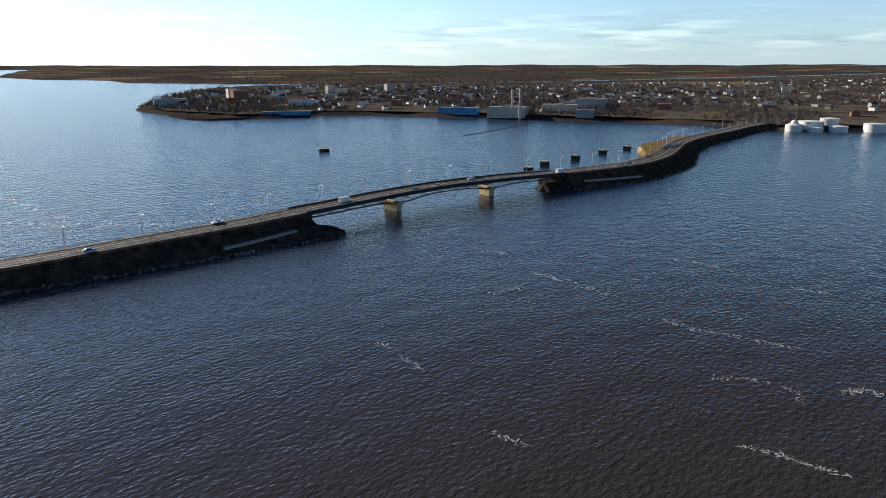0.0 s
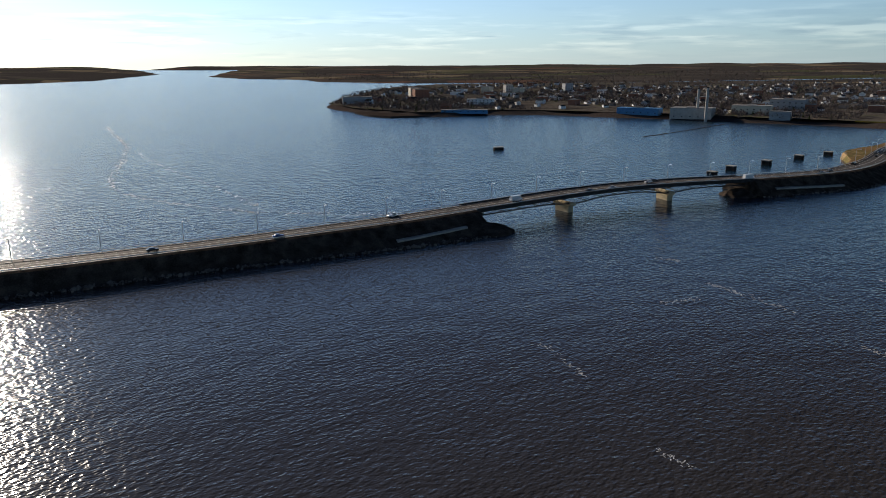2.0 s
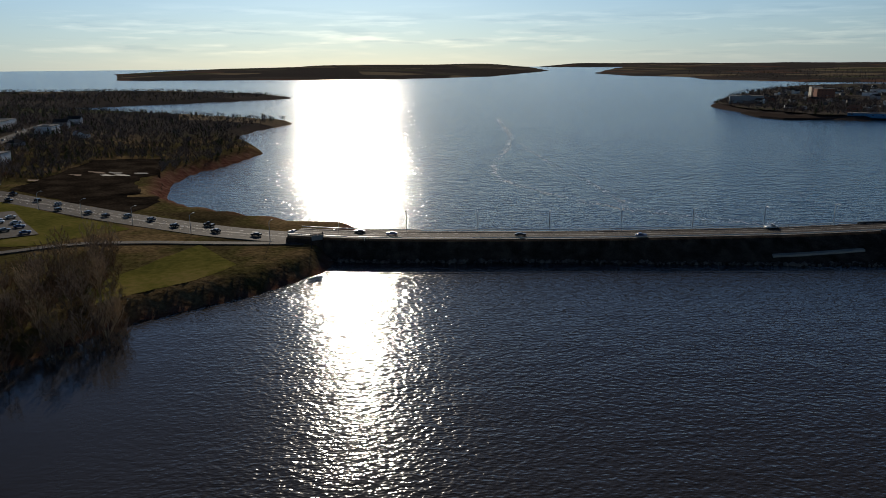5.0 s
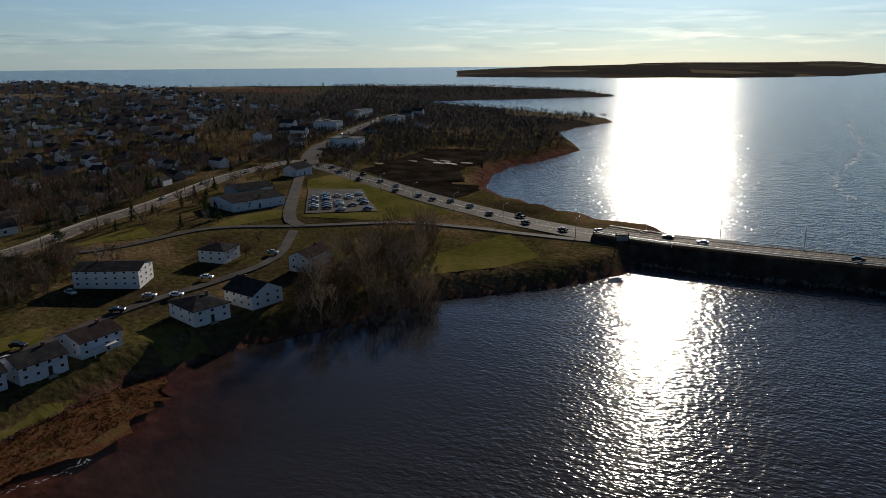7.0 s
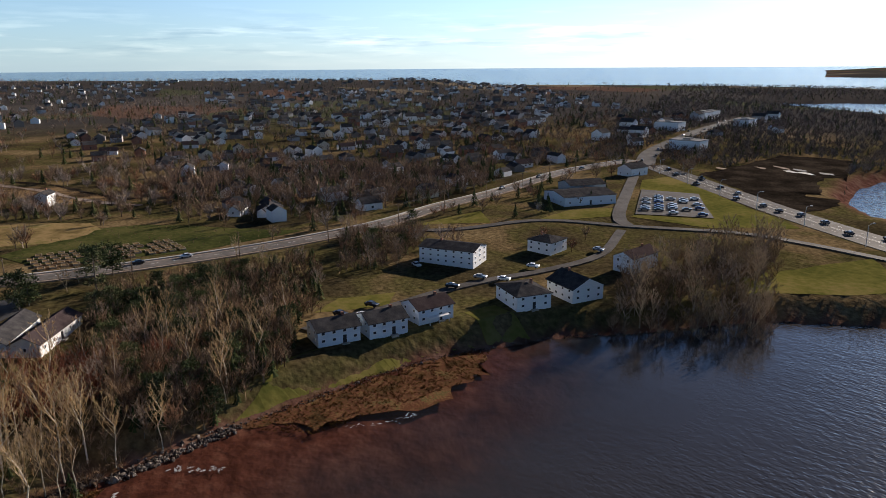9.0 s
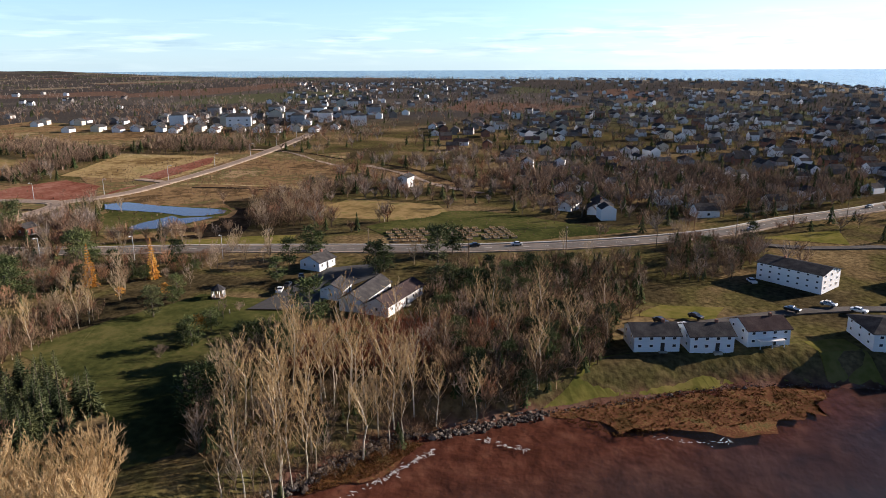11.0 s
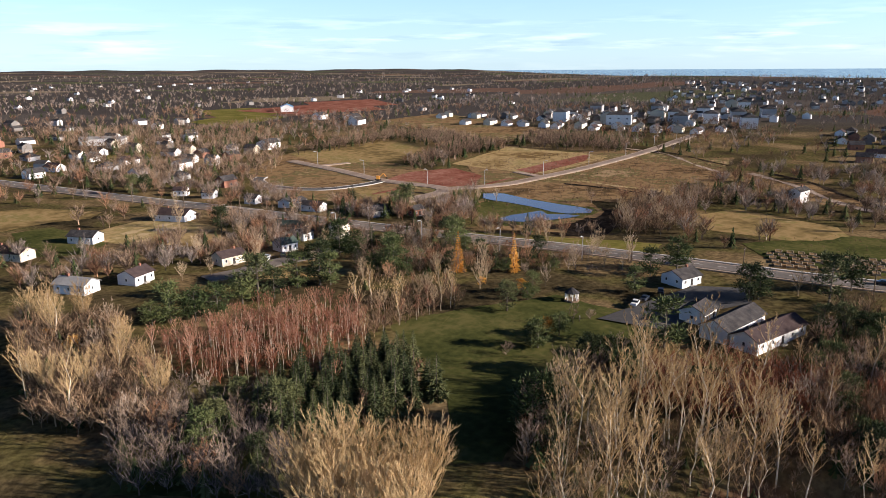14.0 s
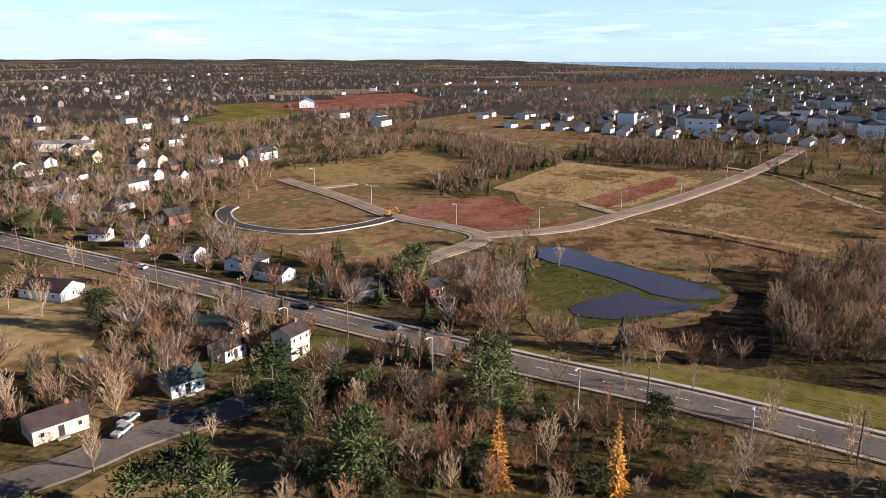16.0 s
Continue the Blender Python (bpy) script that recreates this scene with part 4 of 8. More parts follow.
def rod(bm, p, q, r0, r1=None, sides=6):
    p, q = Vector(p), Vector(q)
    r1 = r0 if r1 is None else r1
    turn = (q - p).to_track_quat("Z", "Y").to_matrix().to_4x4()
    bmesh.ops.create_cone(bm, cap_ends=True, segments=sides, radius1=r0, radius2=r1, depth=(q - p).length, matrix=Matrix.Translation((p + q) / 2) @ turn)
    return bm


def smooth_line(points, step=3.0):
    """A smooth line through the points, as an array with even steps."""
    p = np.array(points, float)
    p = np.vstack([2 * p[0] - p[1], p, 2 * p[-1] - p[-2]])
    out = []
    for i in range(1, len(p) - 2):
        n = max(2, int(np.linalg.norm(p[i + 1] - p[i]) / step))
        for t in np.arange(n) / n:
            out.append(0.5 * (2 * p[i] + (p[i + 1] - p[i - 1]) * t + (2 * p[i - 1] - 5 * p[i] + 4 * p[i + 1] - p[i + 2]) * t**2 + (3 * p[i] - p[i - 1] - 3 * p[i + 1] + p[i + 2]) * t**3))
    out.append(p[-2])
    return np.array(out)


def side_of(line):
    d = np.gradient(line, axis=0)
    d /= np.linalg.norm(d, axis=1, keepdims=True)
    return np.stack([-d[:, 1], d[:, 0]], 1)


def inside(poly, q):
    p, hit_ = np.array(poly, float), np.zeros(len(q), bool)
    for i in range(len(p)):
        (x0, y0), (x1, y1) = p[i - 1], p[i]
        cross = (y0 > q[:, 1]) != (y1 > q[:, 1])
        hit_ ^= cross & (q[:, 0] < (x1 - x0) * (q[:, 1] - y0) / (y1 - y0 + 1e-12) + x0)
    return hit_


def distance(line, q, closed=False):
    p = np.array(line, float)
    best = np.full(len(q), 1e9)
    for i in range(0 if closed else 1, len(p)):
        u, v = p[i - 1], p[i]
        w = v - u
        t = np.clip(((q - u) @ w) / (w @ w + 1e-9), 0, 1)
        best = np.minimum(best, np.hypot(*(q - u - t[:, None] * w).T))
    return best


def smoothstep(a, b, x):
    t = np.clip((x - a) / (b - a), 0, 1)
    return t * t * (3 - 2 * t)


# ---- the ground ----
STRATFORD = [(30, -75), (5, -50), (-25, -40), *SHORE_NEAR, *SHORE_FAR, (-700, 700), (-900, 720), (-1100, 600), (-1250, 380), (-1300, 0), (-1450, -400), (-1700, -900), (-2200, -1700), (-3500, -3700), (-3500, -6500), (6500, -6500), (6500, -2500), (1500, -1100), (300, -300), (120, -150)]
CITY = [*CITY_SHORE, (480, 265), (900, 120), (1800, -200), (6500, -900), (6500, 3400), (620, 1400), (160, 1320), (-40, 1300), (-110, 1150)]
FAR_WEST = [(-760, 2250), (-572, 1960), (-382, 1830), (-301, 1616), (-117, 1467), (150, 1395), (600, 1490), (6500, 3550), (6500, 6500), (-900, 6500), (-1300, 4600), (-1000, 3200)]
CAPE = [*CAPE_FAR, (-1900, 4300), (-2900, 3400), (-2500, 1800)]
FAR_HILLS = [(-1750, 4150), (-1350, 3900), (-900, 4050), (-700, 4700), (-1900, 4500)]
LANDS = [STRATFORD, CITY, FAR_WEST, CAPE, FAR_HILLS]


def shore(q):
    """Metres inland (+) or off the shore (-)."""
    best = np.full(len(q), -1e9)
    for poly in LANDS:
        d = distance(poly, q, True)
        best = np.maximum(best, np.where(inside(poly, q), d, -d))
    return best


def horizon_rise(q):
    """Lifts the rim of the built disc to where the true horizon, many times farther off, shows."""
    return 15.0 * smoothstep(1200, 4900, np.hypot(q[:, 0], q[:, 1]))


def height(q):
    q = np.atleast_2d(np.asarray(q, float))
    ds = shore(q)
    x, y = q.T
    r = np.hypot(x, y)
    south = smoothstep(300, 100, y)
    z = 2.5 * smoothstep(0.2, 5, ds) + 1.3 * smoothstep(12, 70, ds) + south * 4.6 * smoothstep(190, 420, r) * smoothstep(20, 150, ds)
    roll = np.sin(x * 0.006 + 1.3) * np.cos(y * 0.0047 + 0.4) + 0.5 * np.sin(x * 0.013 - y * 0.011)
    z += 1.6 * roll * smoothstep(350, 900, r) * smoothstep(20, 200, ds)
    north = smoothstep(600, 1400, y)
    z += north * smoothstep(30, 500, ds) * (2.5 + 2 * roll) * smoothstep(1300, 3000, r)
    z += south * 7.5 * smoothstep(-500, -1000, x) * smoothstep(-1500, -300, y) * smoothstep(10, 200, ds)
    cape = smoothstep(-700, -1000, x) * smoothstep(900, 1300, y)
    z += cape * 9 * smoothstep(20, 260, ds)
    z += 5 * smoothstep(2900, 4200, r) * smoothstep(0, 900, y) * smoothstep(0, 200, ds)
    z += smoothstep(2200, 4500, r) * south * (1.0 + 3 * roll)
    flat = smoothstep(22, 0, distance(SHORE_NEAR[:10], q))
    sea = np.minimum(-0.10 * np.maximum(-ds, 0) * (1 - flat), 0) - 0.028 * np.maximum(-ds, 0)
    return np.where(ds > 0, z, np.maximum(sea, -3.0)) + horizon_rise(q)


class Raster:
    """Values of a slow function on a 2 m grid, for quick reading."""

    def __init__(self, f, x0, x1, y0, y1, step=2.0):
        self.x0, self.y0, self.step, self.f = x0, y0, step, f
        self.wide = Raster(f, -1250, 720, -1560, 1340, 8.0) if step < 8 else None
        gx, gy = np.arange(x0, x1, step), np.arange(y0, y1, step)
        q = np.stack(np.meshgrid(gx, gy, indexing="ij"), -1)
        self.v = f(q.reshape(-1, 2)).reshape(len(gx), len(gy))

    def at(self, x, y):
        u, w = (x - self.x0) / self.step, (y - self.y0) / self.step
        i, j = int(math.floor(u)), int(math.floor(w))
        if not (0 <= i < self.v.shape[0] - 1 and 0 <= j < self.v.shape[1] - 1):
            return self.wide.at(x, y) if self.wide else float(self.f(np.array([(x, y)]))[0])
        u, w = u - i, w - j
        return float(self.v[i, j] * (1 - u) * (1 - w) + self.v[i + 1, j] * u * (1 - w) + self.v[i, j + 1] * (1 - u) * w + self.v[i + 1, j + 1] * u * w)


height_raster = Raster(height, -440, 20, -440, 280)


def polar(n_turn, radii, cx, cy):
    a = np.linspace(0, 2 * np.pi, n_turn, endpoint=False)
    xy = np.stack([cx + np.outer(radii, np.cos(a)), cy + np.outer(radii, np.sin(a))], -1).reshape(-1, 2)
    i, j = np.meshgrid(np.arange(len(radii) - 1), np.arange(n_turn), indexing="ij")
    k = (j + 1) % n_turn
    return xy, np.stack([i * n_turn + j, (i + 1) * n_turn + j, (i + 1) * n_turn + k, i * n_turn + k], -1).reshape(-1, 4)


def attribute(ob, name, values):
    at = ob.data.attributes.new(name, "FLOAT", "POINT")
    at.data.foreach_set("value", np.asarray(values, np.float32))


xy, quads = polar(620, np.concatenate([[0.05, 3, 6], np.geomspace(9, 4930, 180)]), -40, -20)
ground_z = height(xy)
ground = big_mesh("ground", np.column_stack([xy, ground_z]), quads, land)
ground.data.polygons.foreach_set("use_smooth", [True] * len(ground.data.polygons))
tagged(ground, "dry grass and thin woods land with red banks", "ground", kind="structure")
ds_all = shore(xy)
attribute(ground, "bank", smoothstep(250, 320, xy[:, 1]) * smoothstep(9, 4, ds_all) * smoothstep(-700, -400, xy[:, 0]) * 0.15 + smoothstep(250, 200, xy[:, 1]) * smoothstep(2.2 + 4.5 * smoothstep(95, 118, xy[:, 1]), 0.7 + 2.5 * smoothstep(95, 118, xy[:, 1]), ds_all + 0.7 * np.sin(xy[:, 0] * 1.1) * np.sin(xy[:, 1] * 0.9)))

xy, quads = polar(360, np.concatenate([[0.05, 3], np.geomspace(6, 4920, 120)]), -40, 10)
sea_z = horizon_rise(xy)
dsw = shore(xy)
keep = dsw < 3
wanted = keep[quads].any(1)
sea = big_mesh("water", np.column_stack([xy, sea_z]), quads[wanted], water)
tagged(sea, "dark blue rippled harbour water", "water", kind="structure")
near_flat = distance(SHORE_NEAR[:11], xy)
attribute(sea, "calm", smoothstep(56, 16, distance(SHORE_NEAR[:10], xy) + 4 * np.sin(xy[:, 0] * 0.13 + 1) * np.cos(xy[:, 1] * 0.17)))
attribute(sea, "shallow", 0.92 * smoothstep(36, 3, near_flat + 3 * np.sin(xy[:, 0] * 0.4) * np.cos(xy[:, 1] * 0.31)) * smoothstep(44, 14, xy[:, 1] - 0))


def ragged(outline, rough):
    """The outline with many more corners, wandering off the straight line."""
    c = np.asarray(outline, float)
    far = np.hypot(*c.mean(0))
    gap = max(1.0, far * 0.012)
    pts = []
    for p, q in zip(c, np.roll(c, -1, axis=0)):
        n = max(1, int(np.linalg.norm(q - p) / gap))
        pts += [p + (q - p) * k / n for k in range(n)]
    out = []
    for x, y in pts:
        a_ = noise.noise_vector((x * 0.11, y * 0.11, 1.5)) * 1.6 + noise.noise_vector((x * 0.5, y * 0.5, 8.5)) * 0.7
        out.append((x + rough * a_[0], y + rough * a_[1]))
    return out


def patch(name, outline, mat, label, category="field", lift=0.07, step=7.0, level=None, rough=0.0):
    """A thin sheet of its own cover, laid on the ground."""
    bm = bmesh.new()
    if rough:
        outline = ragged(outline, rough)
    bm.faces.new([bm.verts.new((x, y, 0)) for x, y in outline])
    bmesh.ops.triangulate(bm, faces=bm.faces[:])
    far = np.hypot(*np.mean(outline, axis=0))
    step = max(step, far * 0.05)
    for _ in range(6):
        long_edges = [e for e in bm.edges if e.calc_length() > step]
        if not long_edges:
            break
        bmesh.ops.subdivide_edges(bm, edges=long_edges, cuts=1, use_grid_fill=True)
        bmesh.ops.triangulate(bm, faces=[f for f in bm.faces if len(f.verts) > 3])
    bm.verts.ensure_lookup_table()
    q = np.array([v.co[:2] for v in bm.verts])
    edge = np.array([v.is_boundary for v in bm.verts])
    wob = np.where(edge, 0.6, 0.0) * (0 if rough else 1 if category in ("field", "weed") else 0.15)
    q = q + (wob * np.array([np.sin(q[:, 1] * 1.7) + np.sin(q[:, 1] * 0.61 + q[:, 0]), np.cos(q[:, 0] * 1.9) + np.cos(q[:, 0] * 0.73 - q[:, 1])])).T
    z = height(q) + lift + 0.0003 * far if level is None else np.full(len(q), level)
    for v, (x, y), h in zip(bm.verts, q, z):
        v.co = (x, y, h)
    if rough and level is None and category == "field" and name != "soil":
        for v, (x, y), rim in zip(bm.verts, q, edge):
            if rim:
                v.co.z -= lift - 0.006
    bmesh.ops.recalc_face_normals(bm, faces=bm.faces[:])
    if sum(f.normal.z for f in bm.faces) < 0:
        bmesh.ops.reverse_faces(bm, faces=bm.faces[:])
    me = bpy.data.meshes.new(name)
    bm.to_mesh(me)
    bm.free()
    me.materials.append(mat)
    return tagged(new(name, me), label, category, kind="structure")


def ribbon(name, left, right, mat, label, lift=0.2, thick=0.12, z=None, category="road", kind="structure"):
    """A paved strip with a real edge between two lines of the same number of points."""
    n = len(left)
    mids = (left + right) / 2
    zz = (height(mids) + lift - 0.04 + 0.0004 * np.hypot(*mids.T)) if z is None else np.asarray(z) + lift
    verts = np.concatenate([np.column_stack([left, zz]), np.column_stack([right, zz]), np.column_stack([left, zz - thick - 0.1]), np.column_stack([right, zz - thick - 0.1])])
    i = np.arange(n - 1)
    top = np.stack([i, i + n, i + n + 1, i + 1], 1)
    l_side = np.stack([i, i + 1, i + 1 + 2 * n, i + 2 * n], 1)
    r_side = np.stack([i + n, i + 3 * n, i + 1 + 3 * n, i + n + 1], 1)
    ob = big_mesh(name, verts, np.concatenate([top, l_side, r_side]), mat)
    return tagged(ob, label, category, kind=kind)


def road(name, points, width, mat, label, shift=0.0, **more):
    c = smooth_line(points)
    s = side_of(c)
    return ribbon(name, c + s * (shift + width / 2), c + s * (shift - width / 2), mat, label, **more)


def dashes(name, line, z, length, gap, width, shift=0.0):
    """Painted marks along a line, as one thin mesh."""
    seg = np.linalg.norm(np.diff(line, axis=0), axis=1)
    s = np.concatenate([[0], np.cumsum(seg)])
    nrm = side_of(line)
    verts, faces = [], []
    for a0 in np.arange(0, s[-1] - length, length + gap):
        pts = []
        for d in (a0, a0 + length):
            p = np.array([np.interp(d, s, line[:, k]) for k in (0, 1)])
            w = np.array([np.interp(d, s, nrm[:, k]) for k in (0, 1)])
            h = np.interp(d, s, z)
            pts.append((p + w * (shift + width / 2), p + w * (shift - width / 2), h))
        k = len(verts)
        for l_, r_, h in pts:
            verts += [(*l_, h), (*r_, h)]
        faces.append((k, k + 1, k + 3, k + 2))
    ob = mesh_object(name, verts, faces, M["line_paint"])
    return tagged(ob, "worn white painted line on the road", "road marking", kind="structure")


FIELDS = [
    ("field", STRAW_A, "olive_straw", "mown tan hayfield with green tinge"), ("field", STRAW_B, "straw", "dry straw-coloured open field"),
    ("soil", SOIL_A, "red_soil", "bare red soil of a building site"), ("soil", SOIL_STRIP, "red_soil", "strip of turned red soil"),
    ("field", BROWN_A, "brown_field", "rough brown scrub field"), ("field", BROWN_B, "brown_field", "rough brown field with tracks"),
    ("verge", VERGE_A, "bright_grass", "green roadside verge of short grass"), ("lawn", LAWN_CHURCH, "grass", "wide green lawn beside the church"),
    ("field", GREEN_FAR, "bright_grass", "green pasture far off"), ("soil", SOIL_FAR, "red_soil", "ploughed red field far off"),
    ("field", STRAW_C, "brown_field", "brown open field before the apartments"), ("field", STRAW_D, "olive_straw", "olive grass between the new streets"),
    ("lawn", LAWN_SHORE, "bright_grass", "green lawn strip along the shore"), ("lawn", LAWN_LANE, "bright_grass", "small green lawn by the lane"),
    # LAWN_POINT takes the brighter grass to imitate hazy glare
    ("lawn", LAWN_POINT, "bright_grass", "open green lawn on the point"), ("lawn", LAWN_TRI, "bright_grass", "triangle of grass between two roads"),
    ("verge", VERGE_B, "grass", "green open land along the main road"), ("lawn", LAWN_COURT, "olive_straw", "tan and green lawn beside the court"),
    ("lawn", LAWN_HOUSES, "grass", "green house lawns with long shadows"), ("field", STRAW_E, "straw", "rough straw-coloured grass"),
    ("garden", GARDEN, "brown_field", "allotment garden ground with brown beds"), ("lawn", LAWN_LEFT, "grass", "green lawn round a white house"),
    ("lawn", GREEN_SHED, "bright_grass", "green strip before the big shed"), ("soil", SOIL_FAR_B, "red_soil", "ploughed red field on the plain"),
    ("field", GREEN_B, "bright_grass", "pale green field on the plain"), ("field", CITY_GREEN, "bright_grass", "green sports field by the shore road"),
    # Z_CORNER gets a dark grass sheet as painted tree shade
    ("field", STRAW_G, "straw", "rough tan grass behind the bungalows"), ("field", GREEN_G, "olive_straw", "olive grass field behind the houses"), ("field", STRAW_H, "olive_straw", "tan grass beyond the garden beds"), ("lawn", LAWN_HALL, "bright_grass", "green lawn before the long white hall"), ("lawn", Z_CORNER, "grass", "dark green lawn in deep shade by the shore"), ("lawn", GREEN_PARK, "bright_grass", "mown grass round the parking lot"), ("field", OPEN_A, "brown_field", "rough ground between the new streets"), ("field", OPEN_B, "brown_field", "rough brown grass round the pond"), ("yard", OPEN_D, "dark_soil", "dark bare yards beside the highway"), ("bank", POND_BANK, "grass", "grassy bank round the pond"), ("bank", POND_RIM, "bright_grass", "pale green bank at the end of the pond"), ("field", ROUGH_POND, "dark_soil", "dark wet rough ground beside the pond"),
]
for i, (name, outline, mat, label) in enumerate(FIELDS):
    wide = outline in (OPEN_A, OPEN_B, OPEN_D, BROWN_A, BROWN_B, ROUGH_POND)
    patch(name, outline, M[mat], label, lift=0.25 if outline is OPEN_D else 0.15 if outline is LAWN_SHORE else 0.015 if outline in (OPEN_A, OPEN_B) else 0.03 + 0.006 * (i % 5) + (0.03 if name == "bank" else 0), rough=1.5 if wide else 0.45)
for outline in (POND_A, POND_B):
    patch("pond", outline, pond_water, "small brown pond with a still surface", "pond", lift=0.14, rough=0.35)
for line, w, mat in ((TRACK_A, 2.2, "straw"), (TRACK_B, 1.6, "dark_soil"), (TRACK_C, 2.0, "gravel"), (TRACK_D, 1.4, "dark_soil"), (TRACK_E, 1.2, "red_soil"), (TRACK_F, 1.6, "dark_soil"), (TRACK_G, 1.5, "straw"), (TRACK_H, 1.0, "red_soil"), (TRACK_I, 1.3, "gravel"), (TRACK_J, 1.3, "dark_soil")):
    c_ = smooth_line(line)
    n_ = side_of(c_)
    w_ = (w * (0.5 + 0.22 * np.sin(np.arange(len(c_)) * 0.9) + 0.15 * np.sin(np.arange(len(c_)) * 2.3)))[:, None]
    patch("track", [tuple(p) for p in np.concatenate([c_ + n_ * w_, (c_ - n_ * w_)[::-1]])], M[mat], "worn " + mat.replace("_", " ") + " track across the rough fields", "track", lift=0.085, rough=0.2)
patch("ground", [(x + 2, y + 8) for x, y in CITY_SHORE[2:]] + [(480, 300), (900, 420), (800, 900), (300, 1220), (-20, 1220), (-80, 1060)], M["town_ground"], "dark streets and gardens of the town", "town ground", lift=0.1, rough=1.0)
patch("parking_lot", PARKING, M["worn_asphalt"], "grey asphalt parking lot with rows of cars", "parking lot", lift=0.18)
patch("church_lot", CHURCH_LOT, M["dark_asphalt"], "dark asphalt lot beside the church", "parking lot", lift=0.18)

MAIN_LINE = [*MAIN[:8], (-112.6, -60), (-106, -80), (-99.5, -96), (-93.7, -112), (-86.3, -133), (-79.5, -153), (-66, -189), (-48, -235), (-15, -310)]
road("shoulder", MAIN_LINE, 4.8, M["gravel"], "tan gravel shoulder beside the main road", lift=0.15)
road("road", MAIN_LINE, 3.7, M["asphalt"], "grey two-lane main road with worn tracks", lift=0.2)
road("pavement", MAIN_LINE, 0.55, M["pale_concrete"], "pale concrete footpath beside the main road", shift=-3.1, lift=0.22)
main_line = smooth_line(MAIN_LINE)
dashes("lane_marking", main_line, height(main_line) + 0.21 + 0.0004 * np.hypot(*main_line.T), 1.4, 2.2, 0.12)
road("road", SEC, 2.1, M["worn_asphalt"], "narrow grey service road", lift=0.18)
road("road", ART, 6.5, M["worn_asphalt"], "wide grey road into the town", lift=0.2)
road("road", LANE, 1.9, M["worn_asphalt"], "grey lane past the shore houses", lift=0.22)
road("road", DRIVE, 2.9, M["worn_asphalt"], "grey driveway beside the parking lot", lift=0.24)
for line in (SUB_A, SUB_B):
    road("road", line, 4.2, M["gravel"], "pale gravel street under construction", lift=0.2)
    road("road", line, 2.6, M["dusty_asphalt"], "new dusty street with gravel edges", lift=0.26)
road("road", LOOP, 2.8, M["dark_asphalt"], "dark new asphalt loop with pale kerbs", lift=0.22)
for k in (1.55, -1.55):
    road("kerb", LOOP, 0.3, M["pale_concrete"], "pale concrete kerb", shift=k, lift=0.25)
road("road", SPUR, 2.6, M["gravel"], "short gravel side street", lift=0.22)
road("road", SPUR_B, 2.6, M["gravel"], "short gravel side street", lift=0.22)

# ---- causeway and bridge ----
EDGE = [(-83, 109.5), (-67.8, 117.2), (-51.4, 127.0), (-39.5, 133.2), (-31.3, 138.4), (-22, 144), (-12, 149.9), (-0.4, 157.3), (5.2, 161.4), (12.7, 166), (27.8, 176.9), (45, 187.3), (63.7, 195.4), (83.7, 202.6), (96.7, 208.7), (107.7, 213), (122.6, 221.6), (141.4, 239.4), (159.3, 263.0), (173.4, 281), (201.8, 307), (226.6, 326), (252, 348), (300, 382)]
cw = smooth_line(EDGE, 2.5)
for _ in range(14):
    cw[1:-1] = (cw[:-2] + 2 * cw[1:-1] + cw[2:]) / 4
cw = np.vstack([(-97, 108.5), (-91, 110.4), cw + 3.7 * side_of(cw)])
cws = side_of(cw)
run = np.concatenate([[0], np.cumsum(np.linalg.norm(np.diff(cw, axis=0), axis=1))])
deck_at = lambda x: np.interp(x, [-97, -75, -50, -12, 5, 25, 45, 65, 86, 115, 160, 250, 300], [3.7, 3.5, 3.4, 3.8, 4.25, 4.55, 4.7, 4.55, 4.2, 3.9, 3.6, 3.2, 2.6])  # noqa: E731
cwz = deck_at(cw[:, 0])
HALF = 3.7
i0 = int(np.argmin(np.hypot(*(cw - np.array((3.2, 164.5))).T)))
i1 = int(np.argmin(np.hypot(*(cw - np.array((83, 206.2))).T)))


def flare(p):
    """How far the near waterline lies out from the road's edge."""
    return float(np.interp(p[0], [-60, -45, -22, 6, 83, 105, 140, 165, 190, 300], [3.2, 3.6, 6.0, 8.6, 5.2, 6.2, 7.2, 5.0, 3.4, 3.2]))


def embankment(name, sel, label):
    c, s, z = cw[sel], cws[sel], cwz[sel]
    verts, faces, k = [], [], 11
    for i, (p, n, h) in enumerate(zip(c, s, z)):
        e = flare(p)
        # the section, from the near waterline over the crown to the far one
        offs = [(-HALF - e - 1.5, -1.4), (-HALF - e, 0.02), (-HALF - e * 0.72, 0.28), (-HALF - e * 0.4, 0.60), (-HALF - 0.6, 0.96), (-HALF, 1.0), (HALF, 1.0), (HALF + 0.8, 0.96), (HALF + 2.2, 0.6), (HALF + 3.6, 0.2), (HALF + 5.6, -1.4)]
        for j, (o, g) in enumerate(offs):
            jag = 0.16 * math.sin(i * 2.7 + j * 5.1) if j not in (4, 5, 6, 7) else 0
            verts.append((*(p + n * (o + jag)), (h * g if g > 0 else g) - 0.03 + 0.3 * jag))
    for i in range(len(c) - 1):
        for j in range(k - 1):
            faces.append((i * k + j, i * k + j + 1, (i + 1) * k + j + 1, (i + 1) * k + j))
    faces += [tuple(range(k)), tuple(range((len(c) - 1) * k, len(c) * k))[::-1]]
    return tagged(mesh_object(name, verts, faces, M["rock"]), label, "embankment", kind="structure")


